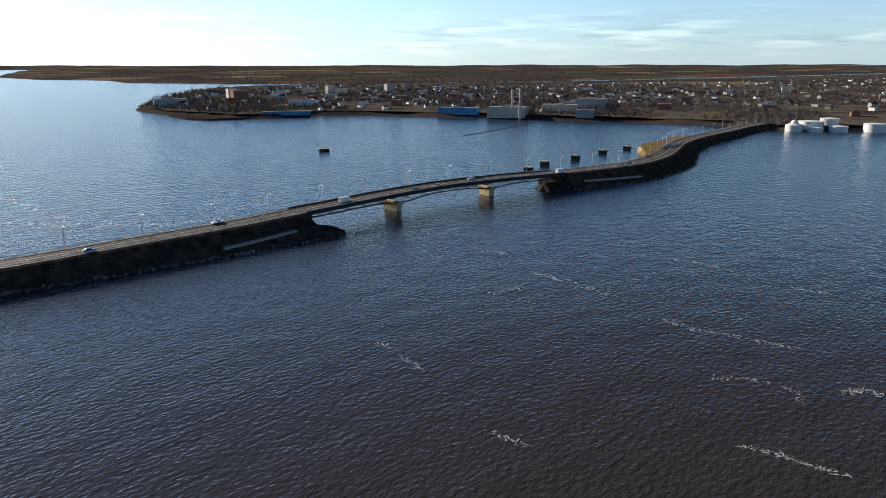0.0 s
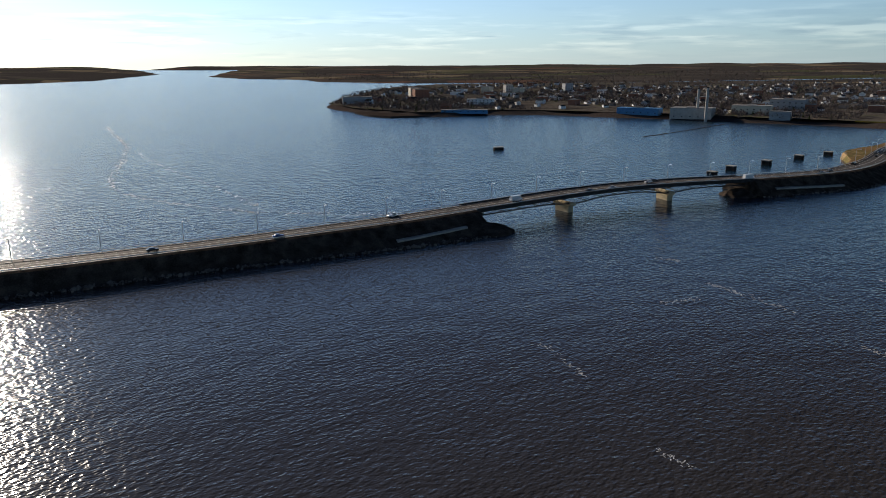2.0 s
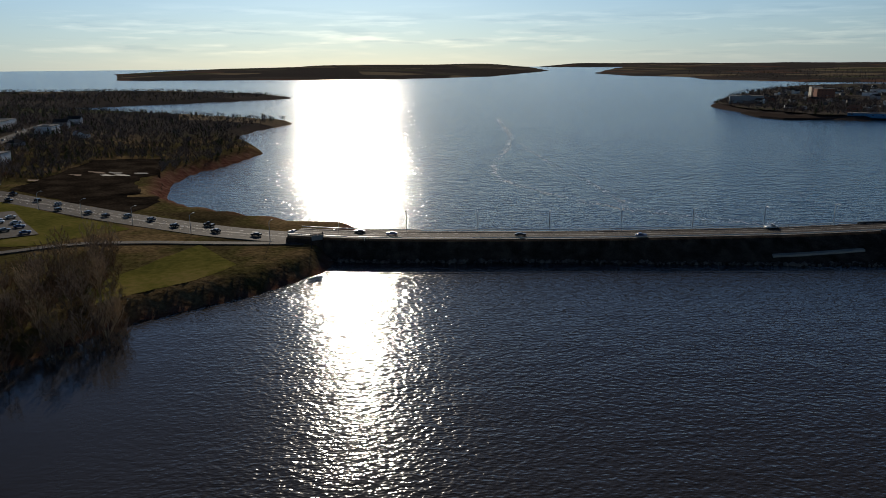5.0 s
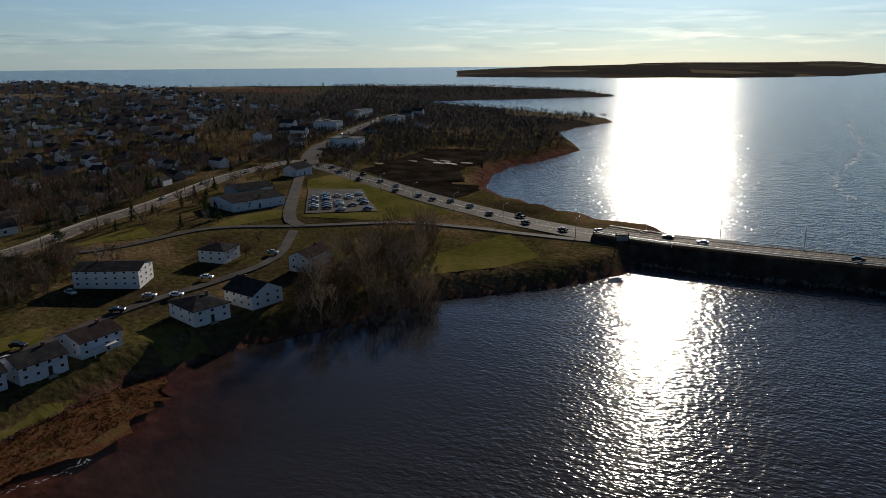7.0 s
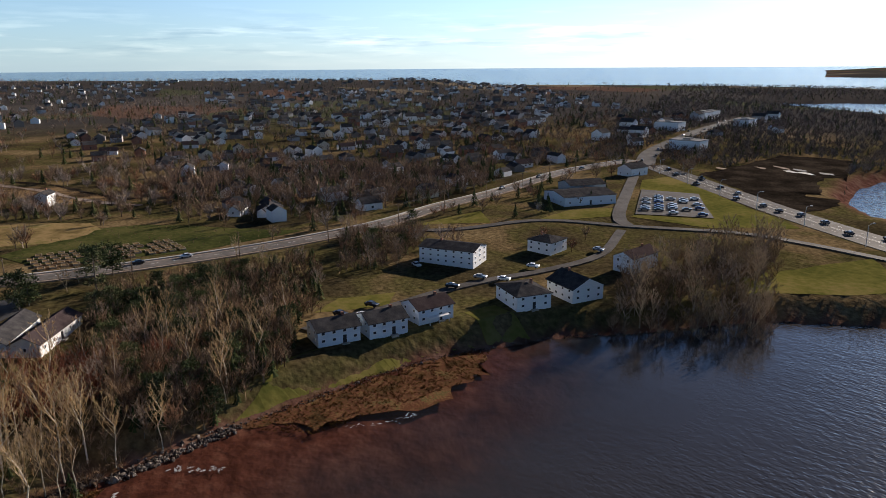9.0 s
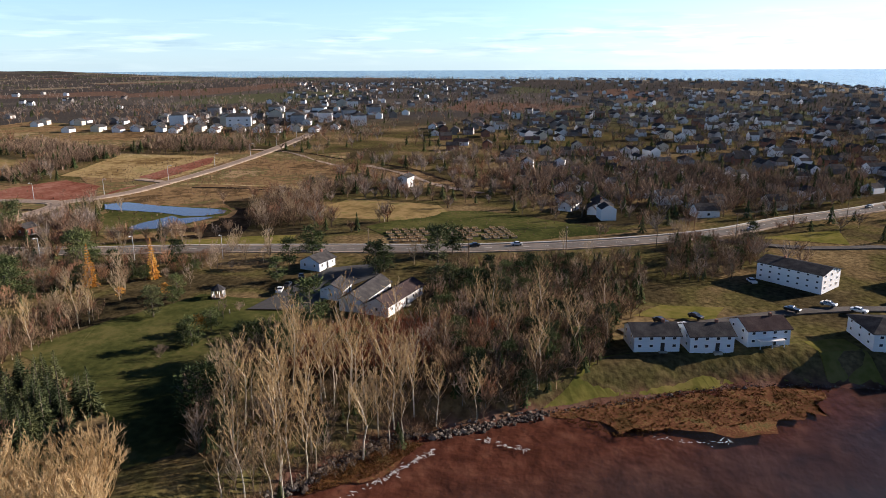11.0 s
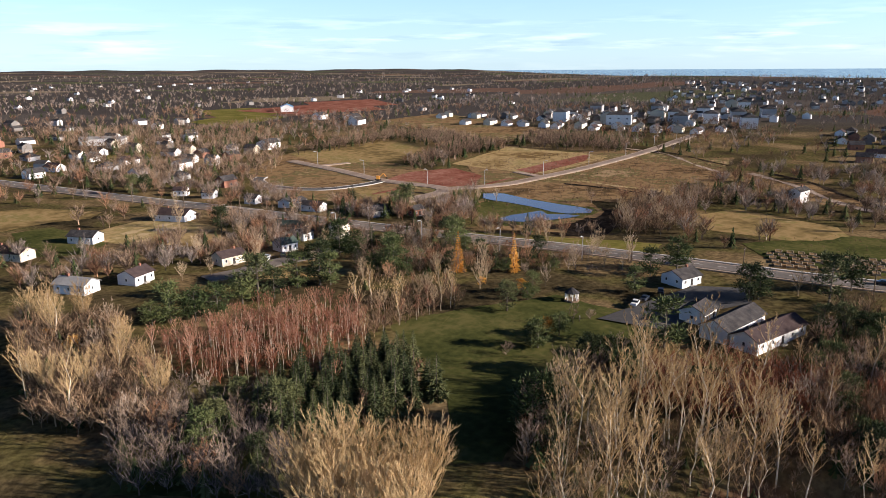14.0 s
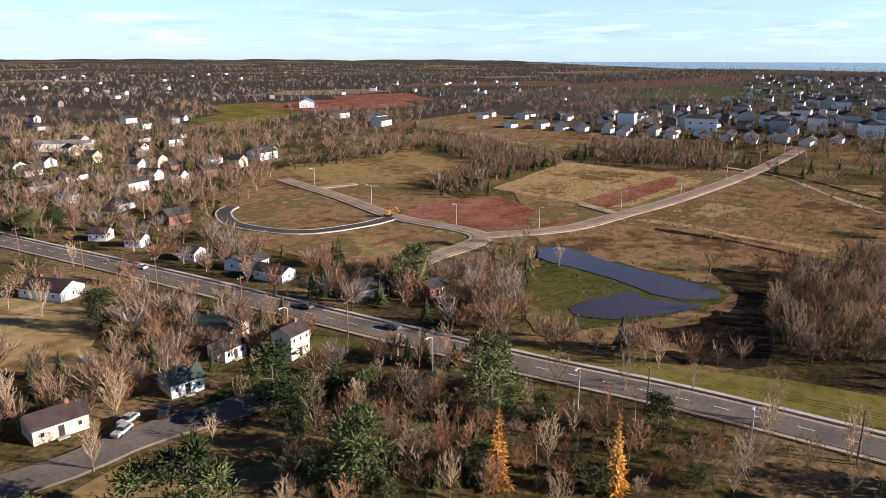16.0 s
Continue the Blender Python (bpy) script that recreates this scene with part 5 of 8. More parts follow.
embankment("embankment", slice(0, i0 + 1), "dark rock-faced causeway embankment above the water")
embankment("embankment", slice(i1, len(cw)), "dark rock-faced causeway embankment curving to the town")
ribbon("road", cw + cws * 3.3, cw - cws * 3.3, M["worn_asphalt"], "grey four-lane road along the causeway", lift=0.06, z=cwz)
for sh in (3.05, -3.05):
    dashes("lane_marking", cw, cwz + 0.09, 3.0, 0.05, 0.10, sh)
dashes("lane_marking", cw, cwz + 0.09, 3.0, 0.05, 0.14, 0.0)
for sh in (1.6, -1.6):
    dashes("lane_marking", cw, cwz + 0.09, 1.2, 2.0, 0.10, sh)
hw_n = 60
hf, hn_ = smooth_line(HW_FAR, 1.0), smooth_line(HW_NEAR, 1.0)
resample = lambda l, n: np.stack([np.interp(np.linspace(0, 1, n), np.linspace(0, 1, len(l)), l[:, k]) for k in (0, 1)], 1)  # noqa: E731
hf, hn_ = resample(hf, hw_n), resample(hn_, hw_n)
HW = (hf + hn_) / 2
hw_s = side_of(HW)
hw_w = np.clip(np.linalg.norm(hf - hn_, axis=1) / 2, 3.1, 4.3)[:, None]
hw_z = np.maximum(height(HW) + 0.15, np.interp(HW[:, 0], [-110, -85], [0, 3.55]))
ribbon("road", HW + hw_s * hw_w, HW - hw_s * hw_w, M["worn_asphalt"], "wide grey highway from the causeway into the town", lift=0.05, z=hw_z, thick=0.5)
for sh in (0.25, -0.25):
    dashes("lane_marking", HW, hw_z + 0.09, 3.0, 0.1, 0.10, sh)
for sh in (2.0, -2.0):
    dashes("lane_marking", HW, hw_z + 0.09, 1.2, 2.0, 0.10, sh)

# ---- bridge ----
UP = Vector((0, 0, 1))
deck_c, deck_s, deck_z = cw[i0 : i1 + 1], cws[i0 : i1 + 1], cwz[i0 : i1 + 1]
bridge = thing("bridge", "dark steel girder road bridge on two concrete piers", "bridge")


def swept(section, c, s, z):
    """A closed section (offset, height) swept along a line."""
    verts, faces, k = [], [], len(section)
    for p, n, h in zip(c, s, z):
        verts += [(*(p + n * o), h + g) for o, g in section]
    for i in range(len(c) - 1):
        for j in range(k):
            faces.append((i * k + j, i * k + (j + 1) % k, (i + 1) * k + (j + 1) % k, (i + 1) * k + j))
    faces += [tuple(range(k))[::-1], tuple(range((len(c) - 1) * k, len(c) * k))]
    return verts, faces


def bridge_part(name, verts, faces, mat):
    ob = mesh_object(name, verts, faces, mat)
    ob.parent = bridge
    return ob


bridge_part("deck", *swept([(-3.5, -0.02), (-3.5, -0.45), (3.5, -0.45), (3.5, -0.02)], deck_c, deck_s, deck_z), M["concrete"])
span = np.linalg.norm(deck_c - np.array((29.4, 180.4)), axis=1)
span2 = np.linalg.norm(deck_c - np.array((57.3, 195.9)), axis=1)
haunch = 0.75 + 0.95 * np.exp(-((np.minimum(span, span2) / 6.0) ** 2))
for o in (-2.9, 2.9):
    for e, t_ in ((0.5, 0.28), (None, 0.24)):
        verts, faces = [], []
        for p, n, h, d in zip(deck_c, deck_s, deck_z, haunch):
            top_ = h - (e if e else 0.6 + d)
            for u, g in ((-0.14, 0), (0.14, 0), (0.14, -t_), (-0.14, -t_)):
                verts.append((*(p + n * (o + u)), top_ + g))
        for i in range(len(deck_c) - 1):
            for j in range(4):
                faces.append((i * 4 + j, i * 4 + (j + 1) % 4, (i + 1) * 4 + (j + 1) % 4, (i + 1) * 4 + j))
        bridge_part("chord", verts, faces, M["steel"])
    for i in range(len(deck_c) - 1):
        a_, b_ = Vector((*(deck_c[i] + deck_s[i] * o), deck_z[i])), Vector((*(deck_c[i + 1] + deck_s[i + 1] * o), deck_z[i + 1]))
        m_ = (a_ + b_) / 2
        bm = rod(bmesh.new(), a_ - UP * 0.6, m_ - UP * (0.7 + haunch[i]), 0.08, sides=4)
        rod(bm, b_ - UP * 0.6, m_ - UP * (0.7 + haunch[i]), 0.08, sides=4)
        part("lattice", bm, M["steel"], bridge)
for i in range(1, len(deck_c) - 1, 2):
    n, h, d = Vector((*deck_s[i], 0)), deck_z[i], haunch[i]
    p = Vector((*deck_c[i], h))
    part("cross_brace", rod(bmesh.new(), p - n * 2.8 - UP * (0.7 + d), p + n * 2.8 - UP * (0.7 + d), 0.1, sides=4), M["steel"], bridge)
# low dark parapets along the deck
for o in (-3.62, 3.62):
    bridge_part("parapet", *swept([(o - 0.08, -0.5), (o + 0.08, -0.5), (o + 0.08, 0.3), (o - 0.08, 0.3)], deck_c, deck_s, deck_z), M["steel"])
for x, y in ((29.4, 180.4), (57.3, 195.9)):
    i = int(np.argmin(np.hypot(*(deck_c - np.array((x, y))).T)))
    px_, n, h = deck_c[i], deck_s[i], deck_z[i]
    turn = pose(*px_, 0, 0, 0, math.degrees(math.atan2(n[1], n[0])))
    pier = part("pier", boxed(-2.6, 2.6, -0.9, 0.9, -1.5, h - 2.9, bevel=0.25), M["warm_concrete"], bridge, "weathered tan concrete pier")
    pier.matrix_basis = turn
    bm = boxed(-3.3, 3.3, -1.0, 1.0, h - 2.9, h - 2.15, bevel=0.12)
    cap = part("pier_cap", bm, M["warm_concrete"], bridge)
    cap.matrix_basis = turn
for i in (0, -1):
    n = deck_s[i]
    ob = part("abutment", boxed(-4.1, 4.1, -1.3, 1.3, -1.0, deck_z[i] - 0.5, bevel=0.1), M["rock"], bridge)
    ob.matrix_basis = pose(*deck_c[i], 0, 0, 0, math.degrees(math.atan2(n[1], n[0])))

# pale wing walls at the bridge ends, down on the near face
for a0, a1 in ((i0 - 8, i0 - 1), (i1 + 2, i1 + 12)):
    verts, faces = [], []
    for j, i in enumerate(range(a0, a1)):
        e, u = flare(cw[i]), j / (a1 - a0 - 1)
        u = u if a0 < i0 else 1 - u
        g = 0.30 + 0.16 * u
        o = -HALF - e * (0.70 - 0.16 * u)
        for d_, h_ in ((0.35, 0.25), (0.35, -0.3), (-0.45, -0.45), (-0.45, 0.12)):
            verts.append((*(cw[i] + cws[i] * (o + d_)), cwz[i] * g + h_))
    for i in range(a1 - a0 - 1):
        for j in range(4):
            faces.append((i * 4 + j, i * 4 + (j + 1) % 4, i * 4 + 4 + (j + 1) % 4, i * 4 + 4 + j))
    faces += [(3, 2, 1, 0), tuple(range(len(verts) - 4, len(verts)))]
    ob = mesh_object("wing_wall", verts, faces, M["concrete"])
    tagged(ob, "pale concrete ledge on the causeway face", "retaining wall", kind="structure")
# rounded rock apron at the abutment
for c_, r_ in (((7.6, 157.6), 5.6), ((80.0, 202.0), 5.0)):
    bm = bmesh.new()
    bmesh.ops.create_icosphere(bm, subdivisions=3, radius=1)
    for v in bm.verts:
        k = 1 + 0.10 * math.sin(v.co.x * 9) * math.cos(v.co.y * 8)
        v.co = (v.co.x * r_ * k, v.co.y * r_ * k, max(v.co.z, -0.3) * (1.1 + 0.9 * (1 - v.co.x**2 - v.co.y**2)) * k)
    me = bpy.data.meshes.new("rock_apron")
    bm.to_mesh(me)
    bm.free()
    me.materials.append(M["rock"])
    tagged(new("rock_apron", me), "dark rock apron round the bridge abutment", "embankment", kind="structure").location = (*c_, 0)

# guard rails along both edges of the causeway road
for o, label in ((3.45, "grey steel guard rail along the causeway"), (-3.45, "grey steel guard rail along the causeway")):
    rail = thing("guard_rail", label, "guard rail", "causeway guard rails")
    ob = mesh_object("rail", *swept([(o - 0.04, 0.34), (o + 0.04, 0.34), (o + 0.04, 0.5), (o - 0.04, 0.5)], cw, cws, cwz), M["pale_steel"])
    ob.parent = rail
    first = None
    for i in range(0, len(cw), 3):
        m = Matrix.Translation((*(cw[i] + cws[i] * o), cwz[i]))
        if first is None:
            first = part("post", boxed(-0.05, 0.05, -0.05, 0.05, -0.1, 0.36), M["wood_pole"], rail)
            first.matrix_basis = m
        else:
            share(first, m)


def street_lamp(label, group):
    lamp_ = thing("street_lamp", label, "street lamp", group)
    part("pole", rod(bmesh.new(), (0, 0, -0.2), (0, 0, 4.2), 0.075, 0.05, 8), M["pale_steel"], lamp_)
    bm = rod(bmesh.new(), (0, 0, 4.15), (0.55, 0, 4.42), 0.04, sides=6)
    rod(bm, (0.55, 0, 4.42), (1.0, 0, 4.45), 0.04, sides=6)
    part("arm", bm, M["pale_steel"], lamp_)
    part("lamp_head", boxed(0.85, 1.4, -0.12, 0.12, 4.38, 4.52, bevel=0.03), M["pale_steel"], lamp_)
    return lamp_


first_lamp = None
for d in np.arange(8, run[-1] - 20, 14.5):
    p = np.array([np.interp(d, run, cw[:, k]) for k in (0, 1)])
    n = np.array([np.interp(d, run, cws[:, k]) for k in (0, 1)])
    h = np.interp(d, run, cwz)
    m = pose(*(p + n * 3.7), h - 0.05, 0, 0, math.degrees(math.atan2(-n[1], -n[0])))
    if first_lamp is None:
        first_lamp = street_lamp("tall pale steel street lamp beside the causeway road", "causeway lamps")
        first_lamp.matrix_basis = m
    else:
        copy_thing(first_lamp, m)

# piers of the old railway bridge, standing in the water
def old_pier(x, y, w, l, h, rz, label):
    t = thing("old_pier", label, "bridge pier", "old railway piers")
    bm = bmesh.new()
    box(bm, -l / 2, l / 2, -w / 2, w / 2, -2, h * 0.8, bevel=0.25)
    part("stone_base", bm, M["rock"], t)
    part("coping", boxed(-l / 2 - 0.12, l / 2 + 0.12, -w / 2 - 0.12, w / 2 + 0.12, h * 0.8 - 0.01, h, bevel=0.08), M["concrete"], t)
    t.matrix_basis = pose(x, y, 0, 0, 0, rz)


for x, y, h in ((86.4, 242.3, 1.0), (95.8, 250.7, 1.7), (113.3, 263.3, 1.9), (132.3, 279.1, 1.7), (149.3, 290.7, 1.6)):
    old_pier(x, y, 2.4, 3.0, h, -50, "dark weathered stone pier of a vanished bridge")
old_pier(18.6, 316.5, 2.6, 4.2, 1.2, 12, "low dark stone pier alone in the harbour")

# ---- foam streaks on the water ----
random.seed(5)
foam_v, foam_f = [], []


def streak(points, width, n):
    line = smooth_line(points, 1.0)
    for _ in range(n):
        i = random.random() * (len(line) - 1)
        k = int(i)
        p = line[k] + (line[min(k + 1, len(line) - 1)] - line[k]) * (i - k)
        x, y = p + np.random.normal(0, width, 2)
        size_ = max(1.0, math.hypot(x, y) / 105)
        a0, l_, w_ = random.uniform(0, 6.3), random.uniform(0.08, 0.42) * size_, random.uniform(0.02, 0.09) * size_
        c_, s_ = math.cos(a0), math.sin(a0)
        b = len(foam_v)
        for j in range(6):
            e = j * math.pi / 3
            u, v = l_ * math.cos(e) * random.uniform(0.6, 1.2), w_ * math.sin(e) * random.uniform(0.6, 1.2)
            foam_v.append((x + c_ * u - s_ * v, y + s_ * u + c_ * v, 0.012))
        foam_f.append(tuple(range(b, b + 6)))


for pts, w_, n in FOAM:
    streak(pts, w_, n)
tagged(mesh_object("foam", foam_v, foam_f, foam), "streaks of white foam on the current", "foam", kind="stuff")


def raised(name, outline, top, mat, label, category, slope=1.2):
    """Ground built up above the water, with sloping sides."""
    o = np.asarray(ragged(outline, 0.3))
    mid_ = o.mean(0)
    n = len(o)
    d = o - mid_
    out = o + d / np.linalg.norm(d, axis=1)[:, None] * slope
    verts = [(*p, top) for p in o] + [(*p, -0.8) for p in out]
    bm = bmesh.new()
    vs = [bm.verts.new(v) for v in verts]
    bm.faces.new(vs[:n])
    for i in range(n):
        j = (i + 1) % n
        bm.faces.new((vs[i], vs[j], vs[n + j], vs[n + i]))
    bmesh.ops.triangulate(bm, faces=[f for f in bm.faces if len(f.verts) > 4])
    bmesh.ops.recalc_face_normals(bm, faces=bm.faces[:])
    me = bpy.data.meshes.new(name)
    bm.to_mesh(me)
    bm.free()
    me.materials.append(mat)
    return tagged(new(name, me), label, category, kind="structure")


raised("bank", BULGE, 2.3, M["brown_field"], "tan earth bank bulging from the causeway", "bank")
raised("breakwater", SPIT, 1.1, M["riprap"], "low grey breakwater off the town wharf", "breakwater", 2.0)
raised("breakwater", SPIT_B, 1.1, M["riprap"], "outer grey breakwater at the town point", "breakwater", 2.0)
pc = smooth_line(PIER_C)
pcs = side_of(pc)
raised("jetty", [tuple(p) for p in np.concatenate([pc + pcs * 0.4, (pc - pcs * 0.4)[::-1]])], 0.14, M["rock"], "thin dark jetty reaching into the harbour", "jetty", 0.5)
BULGE_RUN = float(run[np.argmin(np.hypot(*(cw - np.mean(BULGE, axis=0)).T))])

# ---- buildings ----
WINDOW = {}


def plain_window(parent, x, y, z, rz, w=0.6, h=0.55):
    """A dark pane with its reveal, for buildings far off."""
    if (w, h) not in WINDOW:
        ob = part("window", boxed(-w / 2, w / 2, -0.03, 0.02, 0, h, bevel=0.01), M["glass"], parent)
        WINDOW[(w, h)] = ob.data
    else:
        ob = new("window", WINDOW[(w, h)])
        ob.parent = parent
    ob.matrix_basis = pose(x, y, z, 0, 0, rz)


def window(parent, x, y, z, rz, w=0.42, h=0.55, frame_mat="white_paint"):
    """A framed pane set on a wall that faces rz."""
    key = (w, h, frame_mat)
    m = pose(x, y, z, 0, 0, rz)
    if key not in WINDOW:
        bm = bmesh.new()
        for x0, x1, z0, z1 in ((-w / 2, w / 2, h - 0.06, h), (-w / 2, w / 2, 0, 0.07), (-w / 2, -w / 2 + 0.05, 0.07, h - 0.06), (w / 2 - 0.05, w / 2, 0.07, h - 0.06)):
            box(bm, x0, x1, -0.05, 0.02, z0, z1)
        f = part("window", bm, M[frame_mat], parent)
        g = part("pane", boxed(-w / 2 + 0.05, w / 2 - 0.05, -0.03, 0.01, 0.07, h - 0.06), M["glass"], f)
        WINDOW[key] = (f.data, g.data)
        f.matrix_basis = m
        return f
    f = new("window", WINDOW[key][0])
    f.parent, f.matrix_basis = parent, m
    g = new("pane", WINDOW[key][1])
    g.parent = f
    return f


def gable_walls(l, w, h, rise):
    bm = bmesh.new()
    sec = [(-w / 2, -0.6), (w / 2, -0.6), (w / 2, h), (0, h + rise), (-w / 2, h)]
    a_ = [bm.verts.new((-l / 2, y, z)) for y, z in sec]
    b_ = [bm.verts.new((l / 2, y, z)) for y, z in sec]
    bm.faces.new(a_[::-1])
    bm.faces.new(b_)
    for i in range(5):
        bm.faces.new((a_[i], a_[(i + 1) % 5], b_[(i + 1) % 5], b_[i]))
    bmesh.ops.recalc_face_normals(bm, faces=bm.faces[:])
    return bm


def gable_roof(l, w, h, rise, over=0.22, thick=0.10):
    bm = bmesh.new()
    k = rise / (w / 2)
    e = w / 2 + over
    sec = [(-e, h - k * over + 0.015), (0, h + rise + 0.015), (e, h - k * over + 0.015), (e, h - k * over + thick), (0, h + rise + thick * 1.1), (-e, h - k * over + thick)]
    a_ = [bm.verts.new((-l / 2 - over, y, z)) for y, z in sec]
    b_ = [bm.verts.new((l / 2 + over, y, z)) for y, z in sec]
    for q in ((0, 1, 4, 5), (1, 2, 3, 4)):
        bm.faces.new([a_[i] for i in q])
        bm.faces.new([b_[i] for i in q][::-1])
    for i in range(6):
        bm.faces.new((a_[i], b_[i], b_[(i + 1) % 6], a_[(i + 1) % 6]))
    bmesh.ops.recalc_face_normals(bm, faces=bm.faces[:])
    return bm


def hip_roof(l, w, h, rise, over=0.25):
    bm = bmesh.new()
    a, b, c = l / 2 + over, w / 2 + over, max(0.2, l / 2 - w / 2)
    lo = [bm.verts.new((x, y, h)) for x, y in ((-a, -b), (a, -b), (a, b), (-a, b))]
    up = [bm.verts.new((x, y, h + 0.1)) for x, y in ((-a, -b), (a, -b), (a, b), (-a, b))]
    r = [bm.verts.new((x, 0, h + 0.1 + rise)) for x in (-c, c)]
    for i in range(4):
        bm.faces.new((lo[i], lo[(i + 1) % 4], up[(i + 1) % 4], up[i]))
    bm.faces.new(lo[::-1])
    bm.faces.new((up[0], up[1], r[1], r[0]))
    bm.faces.new((up[1], up[2], r[1]))
    bm.faces.new((up[2], up[3], r[0], r[1]))
    bm.faces.new((up[3], up[0], r[0]))
    bmesh.ops.recalc_face_normals(bm, faces=bm.faces[:])
    return bm


def ground_at(x, y):
    return height_raster.at(x, y)


def house(name, place, storeys, wall, roof, label, category="house", rise=None, hip=False, per_side=3, ends=2, chimney=True, porch=False, group="", storey=1.35, door=True, win=(0.42, 0.55), fill=0.0):
    """A building with its length along x; place: centre, length, width, turn."""
    x, y, l, w, rz = place
    if rise is None and w > l and not hip:
        l, w, rz = w, l, rz + 90
    t = thing(name, label, category, group)
    h = storeys * storey + 0.15
    k = rise if rise is not None else w * 0.24
    if hip:
        part("wall", boxed(-l / 2, l / 2, -w / 2, w / 2, -0.6, h), M[wall], t)
        part("roof", hip_roof(l, w, h, k), M[roof], t, roof.replace("_", " ") + " roof")
    else:
        part("wall", gable_walls(l, w, h, k), M[wall], t)
        part("roof", gable_roof(l, w, h, k), M[roof], t, roof.replace("_", " ") + " roof")
    for s in range(storeys):
        z = s * storey + 0.55
        for i in range(per_side):
            u = -l / 2 + l * (i + 0.5) / per_side
            for side, turn in ((-w / 2, 0), (w / 2, 180)):
                if door and s == 0 and i == per_side // 2 and side < 0:
                    continue
                window(t, u, side, z, turn, *win)
        for i in range(ends):
            v = -w / 2 + w * (i + 0.5) / ends
            for side, turn in ((-l / 2, -90), (l / 2, 90)):
                window(t, side, v, z, turn, *win)
    if door:
        u = -l / 2 + l * (per_side // 2 + 0.5) / per_side
        d = part("door", boxed(u - 0.24, u + 0.24, -w / 2 - 0.05, -w / 2 + 0.02, 0.12, 1.15, bevel=0.01), M["steel"], t, "dark front door")
        part("handle", boxed(u + 0.14, u + 0.18, -w / 2 - 0.09, -w / 2 - 0.05, 0.58, 0.64), M["pale_steel"], d)
        part("step", boxed(u - 0.5, u + 0.5, -w / 2 - 0.5, -w / 2 - 0.01, -0.5, 0.12), M["concrete"], t)
    if chimney:
        part("chimney", boxed(l * 0.2, l * 0.2 + 0.35, -0.18, 0.18, h + k * 0.5, h + k + 0.45, bevel=0.02), M["brick"], t)
    if porch:
        bm = box(bmesh.new(), -l * 0.3, l * 0.3, -w / 2 - 0.9, -w / 2 - 0.01, storey * 0.95, storey * 0.95 + 0.08)
        for u in (-l * 0.28, 0, l * 0.28):
            box(bm, u - 0.04, u + 0.04, -w / 2 - 0.85, -w / 2 - 0.77, -0.4, storey * 0.95)
        part("porch", bm, M["white_paint"], t)
    t.matrix_basis = pose(x, y, ground_at(x, y) + fill, 0, 0, rz)
    return t


house("row_house", (-86.5, 0.6, 5.6, 4.4, 110), 2, "blue_siding", "shingle", "two-storey pale blue clapboard house on the shore lawn", per_side=4, ends=2, rise=0.9, storey=0.95, win=(0.50, 0.46))
house("row_house", (-88.4, 6.9, 5.4, 4.4, 111), 2, "blue_siding", "shingle", "two-storey pale blue house with dark roof by the lane", per_side=4, ends=2, rise=0.9, storey=0.95, win=(0.50, 0.46))
house("row_house", (-92.6, 13.4, 5.6, 4.6, 116), 2, "blue_siding", "brown_shingle", "two-storey pale blue house with brown roof near the water", per_side=4, ends=2, porch=True, rise=0.9, storey=0.98, win=(0.50, 0.46))
house("house", WHITE_A, 2, "siding", "shingle", "white two-storey house with dark hip roof by the bank", hip=True, rise=0.9, per_side=3, ends=3, storey=1.0, win=(0.50, 0.46))
house("house", WHITE_B, 2, "siding", "shingle", "white gabled house at the edge of the bank", per_side=4, ends=3, storey=1.0, win=(0.50, 0.46))
house("motel", MOTEL, 3, "siding", "shingle", "long white three-storey apartment block with dark roof", "apartment block", per_side=7, ends=3, storey=0.88, win=(0.46, 0.4), rise=0.7)
house("house", SMALL_A, 2, "siding", "shingle", "small white house with dark shingle roof by the lane", per_side=3, hip=True, rise=0.8, storey=1.0, win=(0.50, 0.46))
house("house", WHITE_C, 2, "blue_siding", "brown_shingle", "pale house half hidden behind bare trees", per_side=3, storey=1.2)
shed_x, shed_y, shed_l, shed_w, shed_rz = SHED_BIG
house("warehouse", (shed_x, shed_y, shed_l, 11.0, shed_rz), 1, "blue_siding", "shingle", "large low blue-grey warehouse beside the parking lot", "warehouse", per_side=5, ends=3, storey=2.0, rise=0.8, chimney=False)
house("warehouse", (-176, 64, 10, 7, shed_rz), 1, "grey_siding", "shingle", "dark grey workshop behind the warehouse", "warehouse", per_side=4, storey=2.6, rise=1.0, chimney=False)
house("house", (-205, 90, 8, 5, 120), 1, "siding", "shingle", "white gabled building at the road junction", per_side=3, storey=2.2)
house("church", CH_FRONT, 1, "white_paint", "brown_shingle", "long white church wing with plum-brown roof", "church", per_side=5, ends=1, storey=1.35, rise=0.9, chimney=False)
house("church", CH_BACK, 1, "white_paint", "shingle", "white church hall with dark roof beside the lot", "church", per_side=5, ends=1, storey=1.45, rise=1.0, chimney=False)
house("church_hall", CH_HALL, 1, "white_paint", "shingle", "small white hall joined to the church", "church", per_side=2, ends=1, storey=1.4, chimney=False)
house("bungalow", BUNG, 1, "blue_siding", "shingle", "pale blue bungalow with dark roof behind the church", per_side=3, storey=1.25)
